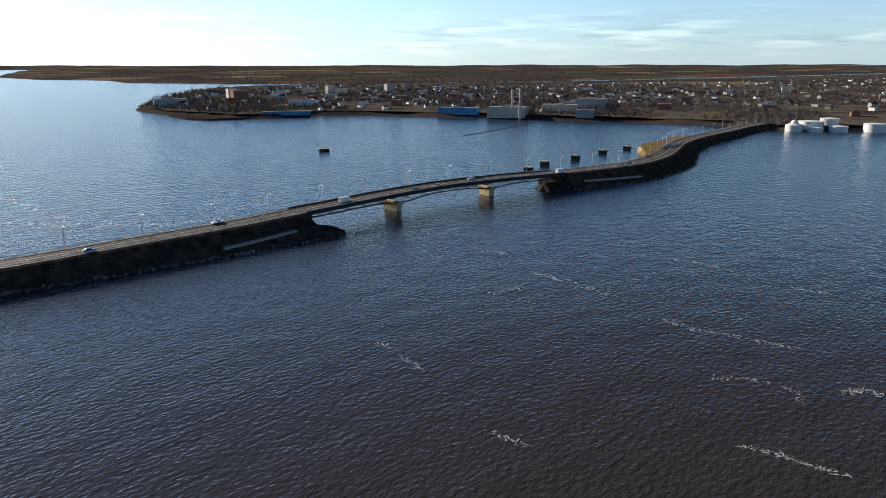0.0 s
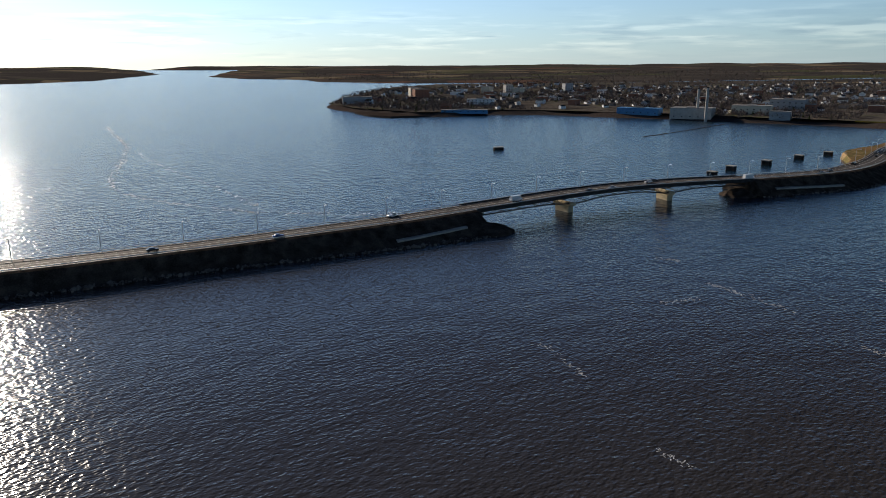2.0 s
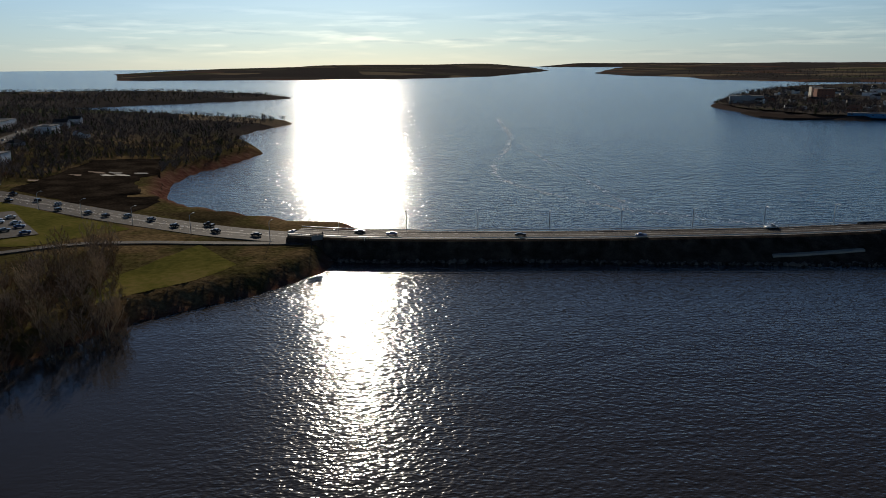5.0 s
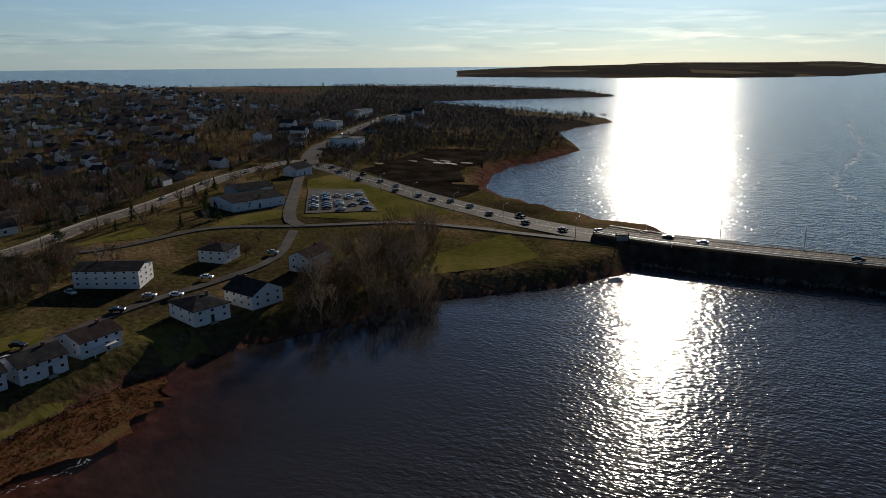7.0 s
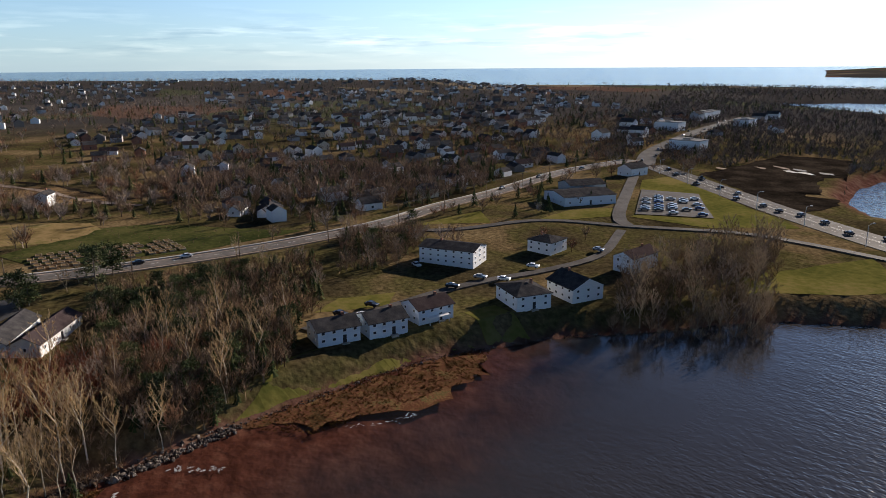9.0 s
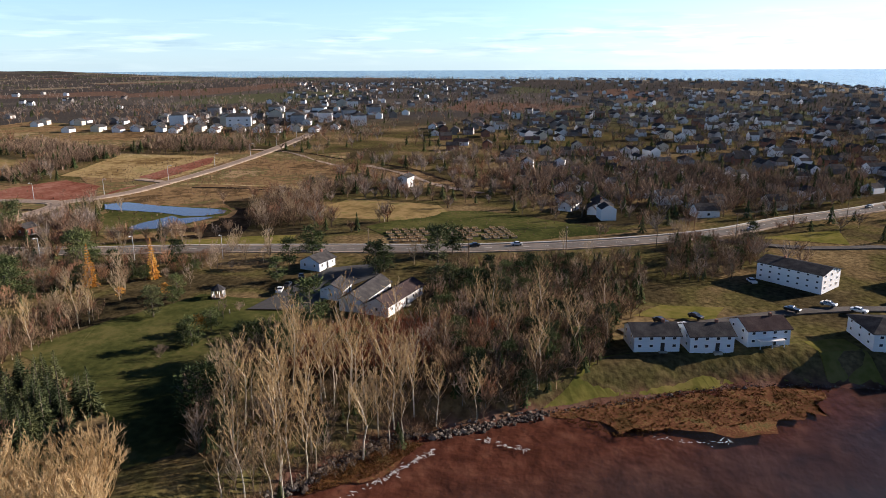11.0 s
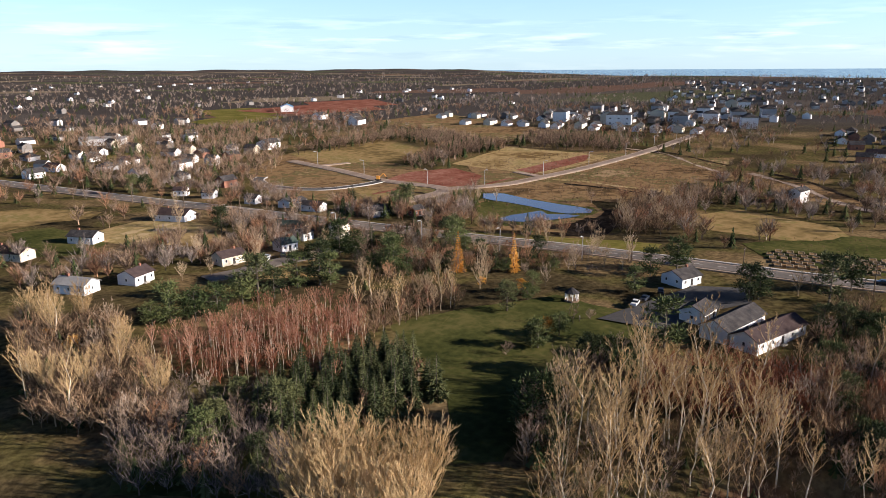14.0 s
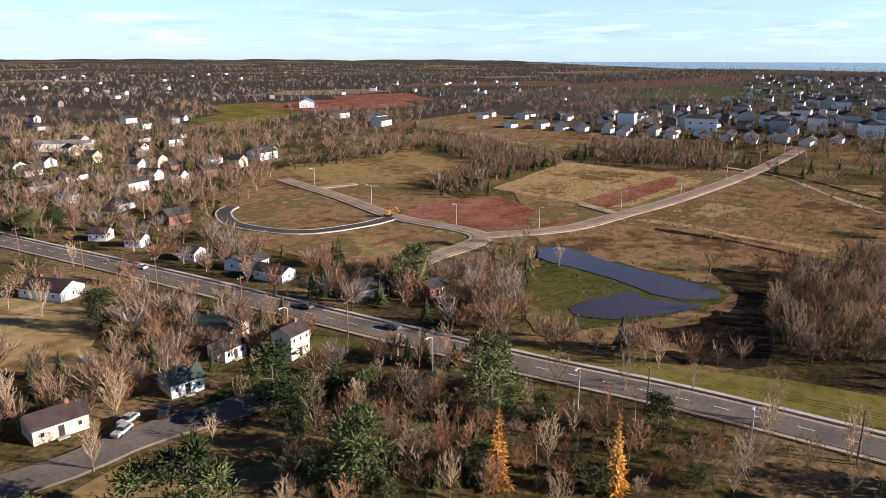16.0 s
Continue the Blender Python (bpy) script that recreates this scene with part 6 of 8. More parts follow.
NEAR_HOUSES = [
    (HA, 1, "siding", "green_shingle", "white bungalow with worn green-grey roof at the court"), (HB, 1, "cream_siding", "brown_shingle", "long cream bungalow at the end of the court"),
    (HC, 1, "cream_siding", "green_shingle", "bungalow with dark green roof beside the road"), (HD, 2, "cream_siding", "brown_shingle", "narrow cream gabled house near the road"),
    (HE, 1, "siding", "shingle", "small white garage behind a bungalow"), (HF, 1, "siding", "brown_shingle", "brown-roofed bungalow among bare trees"),
    (HG, 1, "white_paint", "shingle", "bright white house across the main road"), (HH, 1, "white_paint", "shingle", "small white outbuilding across the road"),
    (HI, 1, "white_paint", "shingle", "white gabled house across the road"), (HJ, 1, "siding", "brown_shingle", "low house with brown roof along the road"),
    (HK, 1, "grey_siding", "shingle", "dark bungalow in tree shade"), (HL, 1, "brick", "shingle", "red-brown house near the pond"),
    (HM, 1, "siding", "shingle", "grey-roofed bungalow along the road"), (HN, 1, "white_paint", "shingle", "white garage across the road"),
    (HO, 1, "white_paint", "shingle", "white house alone on a green lawn"), (HP, 1, "cream_siding", "brown_shingle", "large cream house with brown roof"),
    (HQ, 1, "siding", "flat_roof", "pale-roofed bungalow among bare trees"), (HR, 1, "siding", "brown_shingle", "white bungalow with brown roof in the trees"),
    (HT, 2, "white_paint", "shingle", "white two-storey farmhouse before the woods"), (HU, 1, "white_paint", "shingle", "white house beside the main road"), (HV, 1, "siding", "shingle", "white bungalow with dark roof beside the main road"),
]
for place, storeys, wall, roof, label in NEAR_HOUSES:
    x, y, l, w, rz = place
    house("house", (x, y, max(l, 3.0), max(w, 2.8), rz), storeys, wall, roof, label, per_side=3, ends=1, chimney=l > 3)

# gazebo on the church lawn
gz = thing("gazebo", "small open gazebo with grey roof on the lawn", "gazebo")
bm = bmesh.new()
bmesh.ops.create_cone(bm, cap_ends=True, segments=8, radius1=1.15, radius2=0.1, depth=0.75, matrix=Matrix.Translation((0, 0, 1.55)))
part("roof", bm, M["shingle"], gz)
for k in range(8):
    c_, s_ = math.cos(k * math.pi / 4), math.sin(k * math.pi / 4)
    part("post", boxed(0.9 * c_ - 0.05, 0.9 * c_ + 0.05, 0.9 * s_ - 0.05, 0.9 * s_ + 0.05, 0, 1.25), M["white_paint"], gz)
bm = bmesh.new()
bmesh.ops.create_cone(bm, cap_ends=True, segments=8, radius1=1.1, radius2=1.1, depth=0.3, matrix=Matrix.Translation((0, 0, 0.0)))
part("floor_deck", bm, M["wood_pole"], gz)
gz.matrix_basis = pose(-84.5, -60.6, ground_at(-84.5, -60.6) + 0.1)
sg = thing("sign_board", "small pale sign board on the lawn", "sign")
part("board", boxed(-0.35, 0.35, -0.03, 0.03, 0.35, 0.75, bevel=0.01), M["cream_siding"], sg)
for u in (-0.25, 0.25):
    part("post", boxed(u - 0.03, u + 0.03, -0.03, 0.03, -0.2, 0.36), M["wood_pole"], sg)
sg.matrix_basis = pose(-78.9, -54.9, ground_at(-78.9, -54.9) + 0.06, 0, 0, 40)

# allotment beds
g0, g1, g2, g3 = [np.array(p) for p in GARDEN]
bed = None
for i in range(5):
    for j in range(14):
        if (i * 7 + j * 3) % 11 == 0:
            continue
        u, v = (j + 0.5) / 14, (i + 0.5) / 5
        p = (g0 * (1 - u) + g1 * u) * (1 - v) + (g3 * (1 - u) + g2 * u) * v
        m = pose(*p, ground_at(*p) + 0.1, 0, 0, 112)
        if bed is None:
            bed = thing("garden_bed", "wooden-edged garden bed with bare brown soil", "garden bed", "allotment beds")
            bm = bmesh.new()
            for x0, x1, y0, y1 in ((-0.55, 0.55, -0.85, -0.75), (-0.55, 0.55, 0.75, 0.85), (-0.55, -0.45, -0.75, 0.75), (0.45, 0.55, -0.75, 0.75)):
                box(bm, x0, x1, y0, y1, -0.1, 0.22)
            part("edging", bm, M["new_wood"], bed)
            part("soil", boxed(-0.44, 0.44, -0.74, 0.74, -0.1, 0.14), M["brown_field"], bed)
            bed.matrix_basis = m
        else:
            copy_thing(bed, m)

# spoil and sheds in the dark yards beside the highway
oc = np.mean(OPEN_D, axis=0)
for k in range(7):
    bx, by = oc + np.array((random.uniform(-22, 22), random.uniform(-14, 14)))
    patch("spoil", [(bx + random.uniform(1.5, 4.5) * math.cos(t), by + random.uniform(0.8, 2.0) * math.sin(t)) for t in np.linspace(0, 6.28, 9)[:-1]], M[("gravel", "pale_concrete", "dark_asphalt")[k % 3]], "pale spoil spread on the dark yard", "spoil", lift=0.32 + 0.01 * k, rough=0.5)
# ---- houses of the suburbs, apartments and the town: a few built, then repeated ----
random.seed(11)


def simple_house(l, w, h, wall, roof, label, group, category="house", hip=False, windows=4, rise=None, rows=1, sides=2):
    t = thing("house" if category == "house" else category.replace(" ", "_"), label, category, group)
    k = rise or w * 0.3
    if hip == "flat":
        part("wall", boxed(-l / 2, l / 2, -w / 2, w / 2, -1.0, h), M[wall], t)
        part("roof", boxed(-l / 2 - 0.1, l / 2 + 0.1, -w / 2 - 0.1, w / 2 + 0.1, h, h + 0.3, bevel=0.05), M[roof], t)
        part("roof_unit", boxed(-l * 0.15, l * 0.1, -w * 0.2, w * 0.2, h + 0.3, h + 0.8, bevel=0.05), M["flat_roof"], t)
    elif hip:
        part("wall", boxed(-l / 2, l / 2, -w / 2, w / 2, -1.0, h), M[wall], t)
        part("roof", hip_roof(l, w, h, k), M[roof], t)
    else:
        part("wall", gable_walls(l, w, h, k), M[wall], t)
        part("roof", gable_roof(l, w, h, k), M[roof], t)
    for r in range(rows):
        for i in range(windows):
            u = -l / 2 + l * (i + 0.5) / windows
            for side, turn in ((-w / 2, 0), (w / 2, 180))[:sides]:
                plain_window(t, u, side, 0.5 + r * (h - 0.3) / rows, turn, 0.9 if l > 6.5 else 0.6, 0.6 if rows > 1 else 0.5)
    return t


SUB_TYPES = [
    simple_house(5.2, 3.8, 1.7, "white_paint", "shingle", "small white suburban house with dark roof", "suburb houses", windows=1, sides=1),
    simple_house(6.0, 3.8, 1.4, "siding", "brown_shingle", "pale suburban bungalow with brown roof", "suburb houses", windows=1, sides=1),
    simple_house(4.4, 3.8, 2.3, "cream_siding", "shingle", "cream two-storey suburban house", "suburb houses", windows=1, sides=1),
    simple_house(5.6, 4.0, 1.4, "grey_siding", "shingle", "grey suburban bungalow with low hip roof", "suburb houses", hip=True, windows=1),
    simple_house(4.8, 3.6, 2.0, "brick", "shingle", "red-brown suburban house with grey roof", "suburb houses", windows=1, sides=1),
]
APT_TYPES = [
    simple_house(12, 7, 4.8, "white_paint", "shingle", "white three-storey apartment block with dark hip roof", "apartment blocks", "apartment block", hip=True, windows=3, rise=1.5, rows=2),
    simple_house(15, 7, 4.6, "grey_siding", "shingle", "grey three-storey apartment block", "apartment blocks", "apartment block", hip=True, windows=3, rise=1.5, rows=2),
    simple_house(10, 7, 4.6, "cream_siding", "shingle", "cream apartment block with gabled roof", "apartment blocks", "apartment block", windows=3, rise=1.5, rows=2),
]
TOWN_TYPES = [
    simple_house(9, 6, 4.5, "brick", "flat_roof", "dark red brick town building with flat roof", "town buildings", "town building", hip="flat", sides=1, windows=1, rows=1),
    simple_house(12, 8, 3.6, "siding", "flat_roof", "pale low town building with flat roof", "town buildings", "town building", hip="flat", sides=1, windows=1),
    simple_house(7, 5, 3.4, "grey_siding", "shingle", "grey gabled town house", "town buildings", "town building", windows=1),
    simple_house(7, 5, 3.0, "white_paint", "shingle", "white gabled town house", "town buildings", "town building", windows=1),
    simple_house(11, 9, 7.5, "cream_siding", "flat_roof", "tall cream town block with rows of windows", "town buildings", "town building", hip="flat", sides=1, windows=1, rows=2),
    simple_house(8, 5, 3.0, "brick", "brown_shingle", "brick town house with brown roof", "town buildings", "town building", windows=1),
]
USED = {}


def put(kind, x, y, rz, z=None):
    m = pose(x, y, (ground_at(x, y) if z is None else z), 0, 0, rz)
    if kind not in USED:
        USED[kind] = True
        kind.matrix_basis = m
        return kind
    return copy_thing(kind, m)


PLACED = []


def free_spot(x, y, gap):
    if any((x - a) ** 2 + (y - b) ** 2 < gap * gap for a, b in PLACED):
        return False
    PLACED.append((x, y))
    return True


def scatter(poly, n, gap, tries=40):
    """Up to n random places in a polygon, some way from each other."""
    p = np.array(poly)
    lo, hi = p.min(0), p.max(0)
    q = np.random.uniform(lo, hi, (n * tries, 2))
    q = q[inside(poly, q)]
    out, cells_ = [], {}
    for x, y in q.tolist():
        i, j = int(x // gap), int(y // gap)
        if any((x - u) ** 2 + (y - v) ** 2 <= gap * gap for di in (-1, 0, 1) for dj in (-1, 0, 1) for u, v in cells_.get((i + di, j + dj), ())):
            continue
        cells_.setdefault((i, j), []).append((x, y))
        out.append((x, y))
        if len(out) >= n:
            break
    return out


np.random.seed(21)
roads_all = [smooth_line(l, 6) for l in (MAIN_LINE, SEC, ART, LANE, SUB_A, SUB_B, DRIVE, LOOP, COURT_ROAD)] + [HW]


road_raster = Raster(lambda q: np.min([distance(l, q) for l in roads_all], axis=0), -440, 20, -440, 280)


def off_roads(x, y, gap):
    return road_raster.at(x, y) > gap


open_fields = [f[1] for f in FIELDS if f[1] is not Z_CORNER] + [POND_A, POND_B, PARKING, CHURCH_LOT, OPEN_A, OPEN_B, OPEN_C]


def in_fields(q):
    return np.any([inside(f, q) for f in open_fields], axis=0)


field_raster = Raster(lambda q: in_fields(q).astype(float), -440, 20, -440, 280)


def in_field(x, y):
    return field_raster.at(x, y) > 0.5


SUBURBS = [
    ([(-150, -15), (-200, -45), (-260, -60), (-300, 0), (-300, 80), (-240, 80), (-175, 25)], 42, 8), ([(-300, -60), (-420, -40), (-420, 130), (-300, 90)], 40, 10),
    ([(-92, -175), (-72, -210), (-85, -300), (-130, -330), (-150, -260), (-112, -205)], 18, 10), ([(-60, -200), (-20, -240), (-40, -420), (-130, -420), (-85, -290)], 22, 12),
    ([(-225, -60), (-330, -120), (-430, -100), (-420, -30), (-290, -40)], 30, 9), ([(-250, 110), (-400, 130), (-430, 270), (-300, 200)], 22, 10),
]
for poly, n, gap in SUBURBS:
    for x, y in scatter(poly, n, gap):
        if off_roads(x, y, 6) and not in_field(x, y) and free_spot(x, y, 6):
            put(random.choice(SUB_TYPES), x, y, 113 + random.choice((0, 90)) + random.uniform(-12, 12))


def distant_houses(spots, label):
    """Many small gabled houses far off, as one mesh of walls and roofs."""
    verts, faces, which = [], [], []
    for x, y in spots:
        l, w, h = random.uniform(3.6, 6.5), random.uniform(3.0, 4.4), random.uniform(1.3, 2.6)
        z, a0 = ground_at(x, y), radians(113 + random.choice((0, 90)) + random.uniform(-20, 20))
        c_, s_, k = math.cos(a0), math.sin(a0), len(verts)
        for u in (-l / 2, l / 2):
            for v, g in ((-w / 2, -0.5), (w / 2, -0.5), (w / 2, h), (0, h + w * 0.3), (-w / 2, h)):
                verts.append((x + c_ * u - s_ * v, y + s_ * u + c_ * v, z + g))
        faces += [(k + 4, k + 3, k + 2, k + 1, k), (k + 5, k + 6, k + 7, k + 8, k + 9), (k + 1, k + 2, k + 7, k + 6), (k + 4, k, k + 5, k + 9), (k + 2, k + 3, k + 8, k + 7), (k + 3, k + 4, k + 9, k + 8)]
        which += [0, 0, 0, 0, 1, 1]
    ob = mesh_object("distant_houses", verts, faces, M["far_house"])
    ob.data.materials.append(M["shingle"])
    ob.data.polygons.foreach_set("material_index", which)
    tagged(ob, label, "houses", kind="stuff")


for poly, n, gap, label in (
    ([(-440, -40), (-750, -150), (-800, 250), (-440, 200)], 190, 9, "white houses with dark roofs far beyond the junction"), ([(-320, -330), (-500, -380), (-700, -700), (-350, -650), (-180, -520)], 26, 24, "scattered farmhouses on the plain"),
    ([(-480, -300), (-900, -500), (-1000, -200), (-500, -150)], 200, 10, "white houses of a distant suburb"), ([(-60, -430), (-160, -430), (-330, -800), (-900, -1500), (-300, -1300), (0, -700)], 26, 34, "distant farms on the plain"),
    ([(-800, -100), (-1150, -200), (-1150, 300), (-800, 250)], 110, 14, "distant white houses on the peninsula"), ([(150, 900), (650, 600), (1400, 700), (1500, 1200), (500, 1200)], 300, 14, "distant houses behind the town"),
):
    spots = [p for p in scatter(poly, n, gap, 12) if not in_field(*p)]
    PLACED += spots
    distant_houses(spots, label)
for poly, n, gap, label in (
    ([(-150, -15), (-200, -45), (-260, -60), (-300, 0), (-300, 80), (-240, 80), (-175, 25)], 60, 6, "more small houses among the bare trees"), ([(-300, -110), (-440, -100), (-440, 130), (-300, 90)], 130, 7, "rows of small houses behind the main road"),
    ([(-300, -290), (-420, -280), (-470, -190), (-400, -150), (-330, -160)], 60, 9, "new pale houses round the apartment blocks"), ([(-90, -180), (-60, -210), (-60, -420), (-170, -420), (-150, -260)], 22, 12, "houses in leafy streets beyond the bend"),
):
    spots = [p for p in scatter(poly, n, gap, 12) if not in_field(*p) and off_roads(*p, 6) and free_spot(*p, 5.5)]
    distant_houses(spots, label)
for x, y, k, rz in APARTMENTS:
    if free_spot(x, y, 3):
        put(APT_TYPES[k], x, y, rz)
for i in range(26):
    u = i / 25
    x, y = -262 - 40 * u + random.uniform(-3, 3) - (i % 2) * 9, -262 + 108 * u + random.uniform(-2, 2)
    if free_spot(x, y, 4):
        put(SUB_TYPES[(0, 0, 2, 0, 1)[i % 5]], x, y, 20 + random.uniform(-10, 10))
for i in range(20):
    x, y = -275 - 6 * (i % 5) - 3 * i + random.uniform(-3, 3), -300 + 5.0 * i - 10 * (i % 2)
    if free_spot(x, y, 5):
        put(SUB_TYPES[(0, 2, 0, 1)[i % 4]], x, y, 20)
# shops along the road into the town
for x, y in scatter([(-255, 95), (-330, 130), (-420, 215), (-400, 260), (-290, 180), (-240, 130)], 26, 9):
    if off_roads(x, y, 7) and free_spot(x, y, 7):
        put(TOWN_TYPES[random.choice((1, 1, 3, 2, 3))], x, y, 40 + random.choice((0, 90)))
# the town across the harbour
town = [(-100, 660), (-60, 585), (0, 550), (60, 560), (150, 500), (240, 445), (300, 430), (420, 330), (520, 300), (620, 420), (560, 700), (400, 950), (150, 1100), (-60, 1050), (-95, 800)]
np.random.seed(8)
for x, y in scatter(town, 125, 15):
    if not in_field(x, y) and math.hypot(x - 165, y - 470) > 22:
        k = random.choices(range(6), (3, 2.2, 3, 4, 1.0, 3))[0]
        put(TOWN_TYPES[k], x, y, 55 + random.choice((0, 90)))

np.random.seed(9)
spots = [p for p in scatter(town, 420, 7, 12) if not in_field(*p) and math.hypot(p[0] - 165, p[1] - 470) > 20]
PLACED += spots
distant_houses(spots, "pale and dark houses of the town across the harbour")
house("barn", (-248, -418, 13, 8, 60), 1, "white_paint", "blue_metal", "white farm shed with bright blue metal roof", "barn", per_side=3, ends=1, storey=3.0, rise=1.8, chimney=False, door=False)
house("hall", (-99, -306, 17, 7, 150), 1, "white_paint", "flat_roof", "long low white hall beside a green lawn", "hall", per_side=6, ends=2, storey=2.4, rise=0.6, chimney=False)
for x, y, l, rz in ((-226, -345, 9, 30), (-232, -322, 8, 20), (-221, -303, 10, 30), (-143, -253, 8, 25)):
    house("house", (x, y, l, 5.5, rz), 1, "white_paint", "shingle", "white house with dark roof at the field's edge", per_side=3, ends=1, storey=2.2, chimney=False)


# landmarks of the town waterfront
def landmark(place, h, wall, roof, label, windows=6, rows=2):
    x, y, l, w, rz = place
    t = simple_house(l, w, h, wall, roof, label, "", "town building", hip="flat", windows=windows, rows=rows, sides=1)
    t.matrix_basis = pose(x, y, ground_at(x, y), 0, 0, rz)


landmark((127, 507, 30, 8, -35), 3.6, "blue_metal", "blue_metal", "long low hall with bright blue metal cladding", 6, 1)
landmark((6, 536, 34, 8, -3), 1.7, "blue_metal", "flat_roof", "long blue harbour shed on the wharf", 6, 1)
landmark((-34, 700, 14, 10, 20), 10, "brick", "flat_roof", "tall red-brick hotel near the waterfront", 5, 5)
landmark((-42, 716, 8, 8, 20), 11, "cream_siding", "flat_roof", "tall tan office block near the waterfront", 3, 5)
landmark((20, 600, 22, 9, -8), 5, "white_paint", "flat_roof", "white waterfront hotel with rows of windows", 7, 3)
landmark((-88, 648, 26, 8, 10), 6, "grey_siding", "flat_roof", "long pale grey terminal on the point", 6, 1)
landmark((200, 452, 12, 6, -30), 4.2, "grey_siding", "flat_roof", "windowless grey block at the shore", 1, 1)
landmark((155, 480, 26, 14, -30), 6, "pale_concrete", "flat_roof", "pale power station hall under two stacks", 5, 1)
landmark((196, 486, 24, 12, -30), 5.5, "cream_siding", "flat_roof", "cream industrial building near the shore", 6, 2)
landmark((226, 500, 22, 12, -35), 8, "grey_siding", "flat_roof", "stepped grey office building", 6, 3)
landmark((236, 492, 9, 8, -35), 5, "brick", "flat_roof", "red-brick building with flat roof", 3, 2)
landmark((60, 850, 9, 8, 20), 10, "pale_concrete", "flat_roof", "tall pale office tower in the town", 3, 5)
landmark((130, 860, 10, 8, 20), 11, "grey_siding", "flat_roof", "tall grey block in the town", 3, 5)
landmark((395, 345, 30, 14, -25), 5, "siding", "flat_roof", "long pale warehouse near the tanks", 6, 1)


def stack(x, y, h, r, label):
    t = thing("chimney_stack", label, "chimney stack", "power station stacks")
    bm = bmesh.new()
    bmesh.ops.create_cone(bm, cap_ends=True, segments=20, radius1=r * 1.25, radius2=r, depth=h, matrix=Matrix.Translation((0, 0, h / 2)))
    part("shaft", bm, M["pale_concrete"], t)
    bm = bmesh.new()
    bmesh.ops.create_cone(bm, cap_ends=True, segments=20, radius1=r * 1.1, radius2=r * 1.1, depth=0.8, matrix=Matrix.Translation((0, 0, h + 0.3)))
    part("rim", bm, M["steel"], t)
    t.matrix_basis = pose(x, y, ground_at(x, y) - 0.3)


stack(158, 463, 22, 0.75, "tall pale concrete chimney with dark rim")
stack(156, 474, 20, 0.75, "second pale concrete chimney beside it")


def tank(x, y, r, h, dome, label):
    t = thing("storage_tank", label, "storage tank", "white storage tanks")
    bm = bmesh.new()
    bmesh.ops.create_cone(bm, cap_ends=True, segments=40, radius1=r, radius2=r, depth=h + 1, matrix=Matrix.Translation((0, 0, h / 2 - 0.5)))
    part("shell", bm, M["white_paint"], t)
    bm = bmesh.new()
    bmesh.ops.create_cone(bm, cap_ends=True, segments=40, radius1=r * 1.01, radius2=r * (0.45 if dome else 0.1), depth=h * (0.28 if dome else 0.12), matrix=Matrix.Translation((0, 0, h + h * (0.14 if dome else 0.06))))
    part("roof", bm, M["white_paint"], t)
    if dome:
        bm = bmesh.new()
        bmesh.ops.create_uvsphere(bm, u_segments=20, v_segments=10, radius=r * 0.45, matrix=Matrix.Translation((0, 0, h * 1.22)))
        part("cupola", bm, M["white_paint"], t)
    bm = bmesh.new()
    for i in range(10):
        a0 = -1.9 + i * 0.12
        box(bm, (r + 0.12) * math.cos(a0) - 0.25, (r + 0.12) * math.cos(a0) + 0.25, (r + 0.12) * math.sin(a0) - 0.25, (r + 0.12) * math.sin(a0) + 0.25, i * h / 10, i * h / 10 + 0.12)
    part("stair", bm, M["pale_steel"], t)
    t.matrix_basis = pose(x, y, ground_at(x, y), 0, 0, 0)


for x, y, r, h, dome in ((279, 348, 4.6, 6.2, True), (290, 349, 6.5, 6.8, False), (287.5, 341.5, 3.9, 5.2, False), (299, 338, 4.8, 6.0, False), (318, 333, 5.6, 7.2, False), (305, 352, 5, 6.8, False)):
    tank(x, y, r, h * 0.56, dome, "round white steel storage tank near the shore")

# ---- cars ----


def car(kind, colour, paint):
    t = thing("car" if kind != "van" else "van", f"{colour} {'pickup truck' if kind == 'pickup' else 'delivery van' if kind == 'van' else 'car'} with dark windows on the asphalt", "car", "cars")
    l, w, h = {"car": (2.2, 0.88, 0.72), "pickup": (2.7, 0.98, 0.9), "van": (3.4, 1.1, 1.35)}[kind]
    bm = bmesh.new()
    box(bm, -l / 2, l / 2, -w / 2, w / 2, 0.16, 0.16 + (0.36 if kind != "van" else 0.5), bevel=0.07)
    part("body", bm, paint, t)
    bm = bmesh.new()
    x0, x1 = {"car": (-l * 0.36, l * 0.22), "pickup": (-l * 0.05, l * 0.24), "van": (-l * 0.48, l * 0.36)}[kind]
    made = bmesh.ops.create_cube(bm, size=1)["verts"]
    base = 0.5 if kind != "van" else 0.64
    for v in made:
        top = v.co.z > 0
        k = 0.0 if kind == "van" else 0.28 * (1 if top else 0)
        v.co = ((x0 + k if v.co.x < 0 else x1 - k), v.co.y * 2 * (w / 2 - (0.09 if top else 0.03)), h if top else base)
    part("cabin", bm, M["glass"] if kind != "van" else paint, t)
    part("roof", boxed(x0 + 0.28 if kind != "van" else x0 + 0.05, x1 - 0.28 if kind != "van" else x1 - 0.05, -w / 2 + 0.09, w / 2 - 0.09, h, h + 0.03, bevel=0.012), paint, t)
    first = None
    for sx in (-0.31, 0.31):
        for sy in (-1, 1):
            m = pose(sx * l, sy * (w / 2 - 0.06), 0.17)
            if first is None:
                first = part("wheel", rod(bmesh.new(), (0, -0.07, 0), (0, 0.07, 0), 0.17, sides=10), M["rubber"], t)
                first.matrix_basis = m
            else:
                share(first, m)
    return t


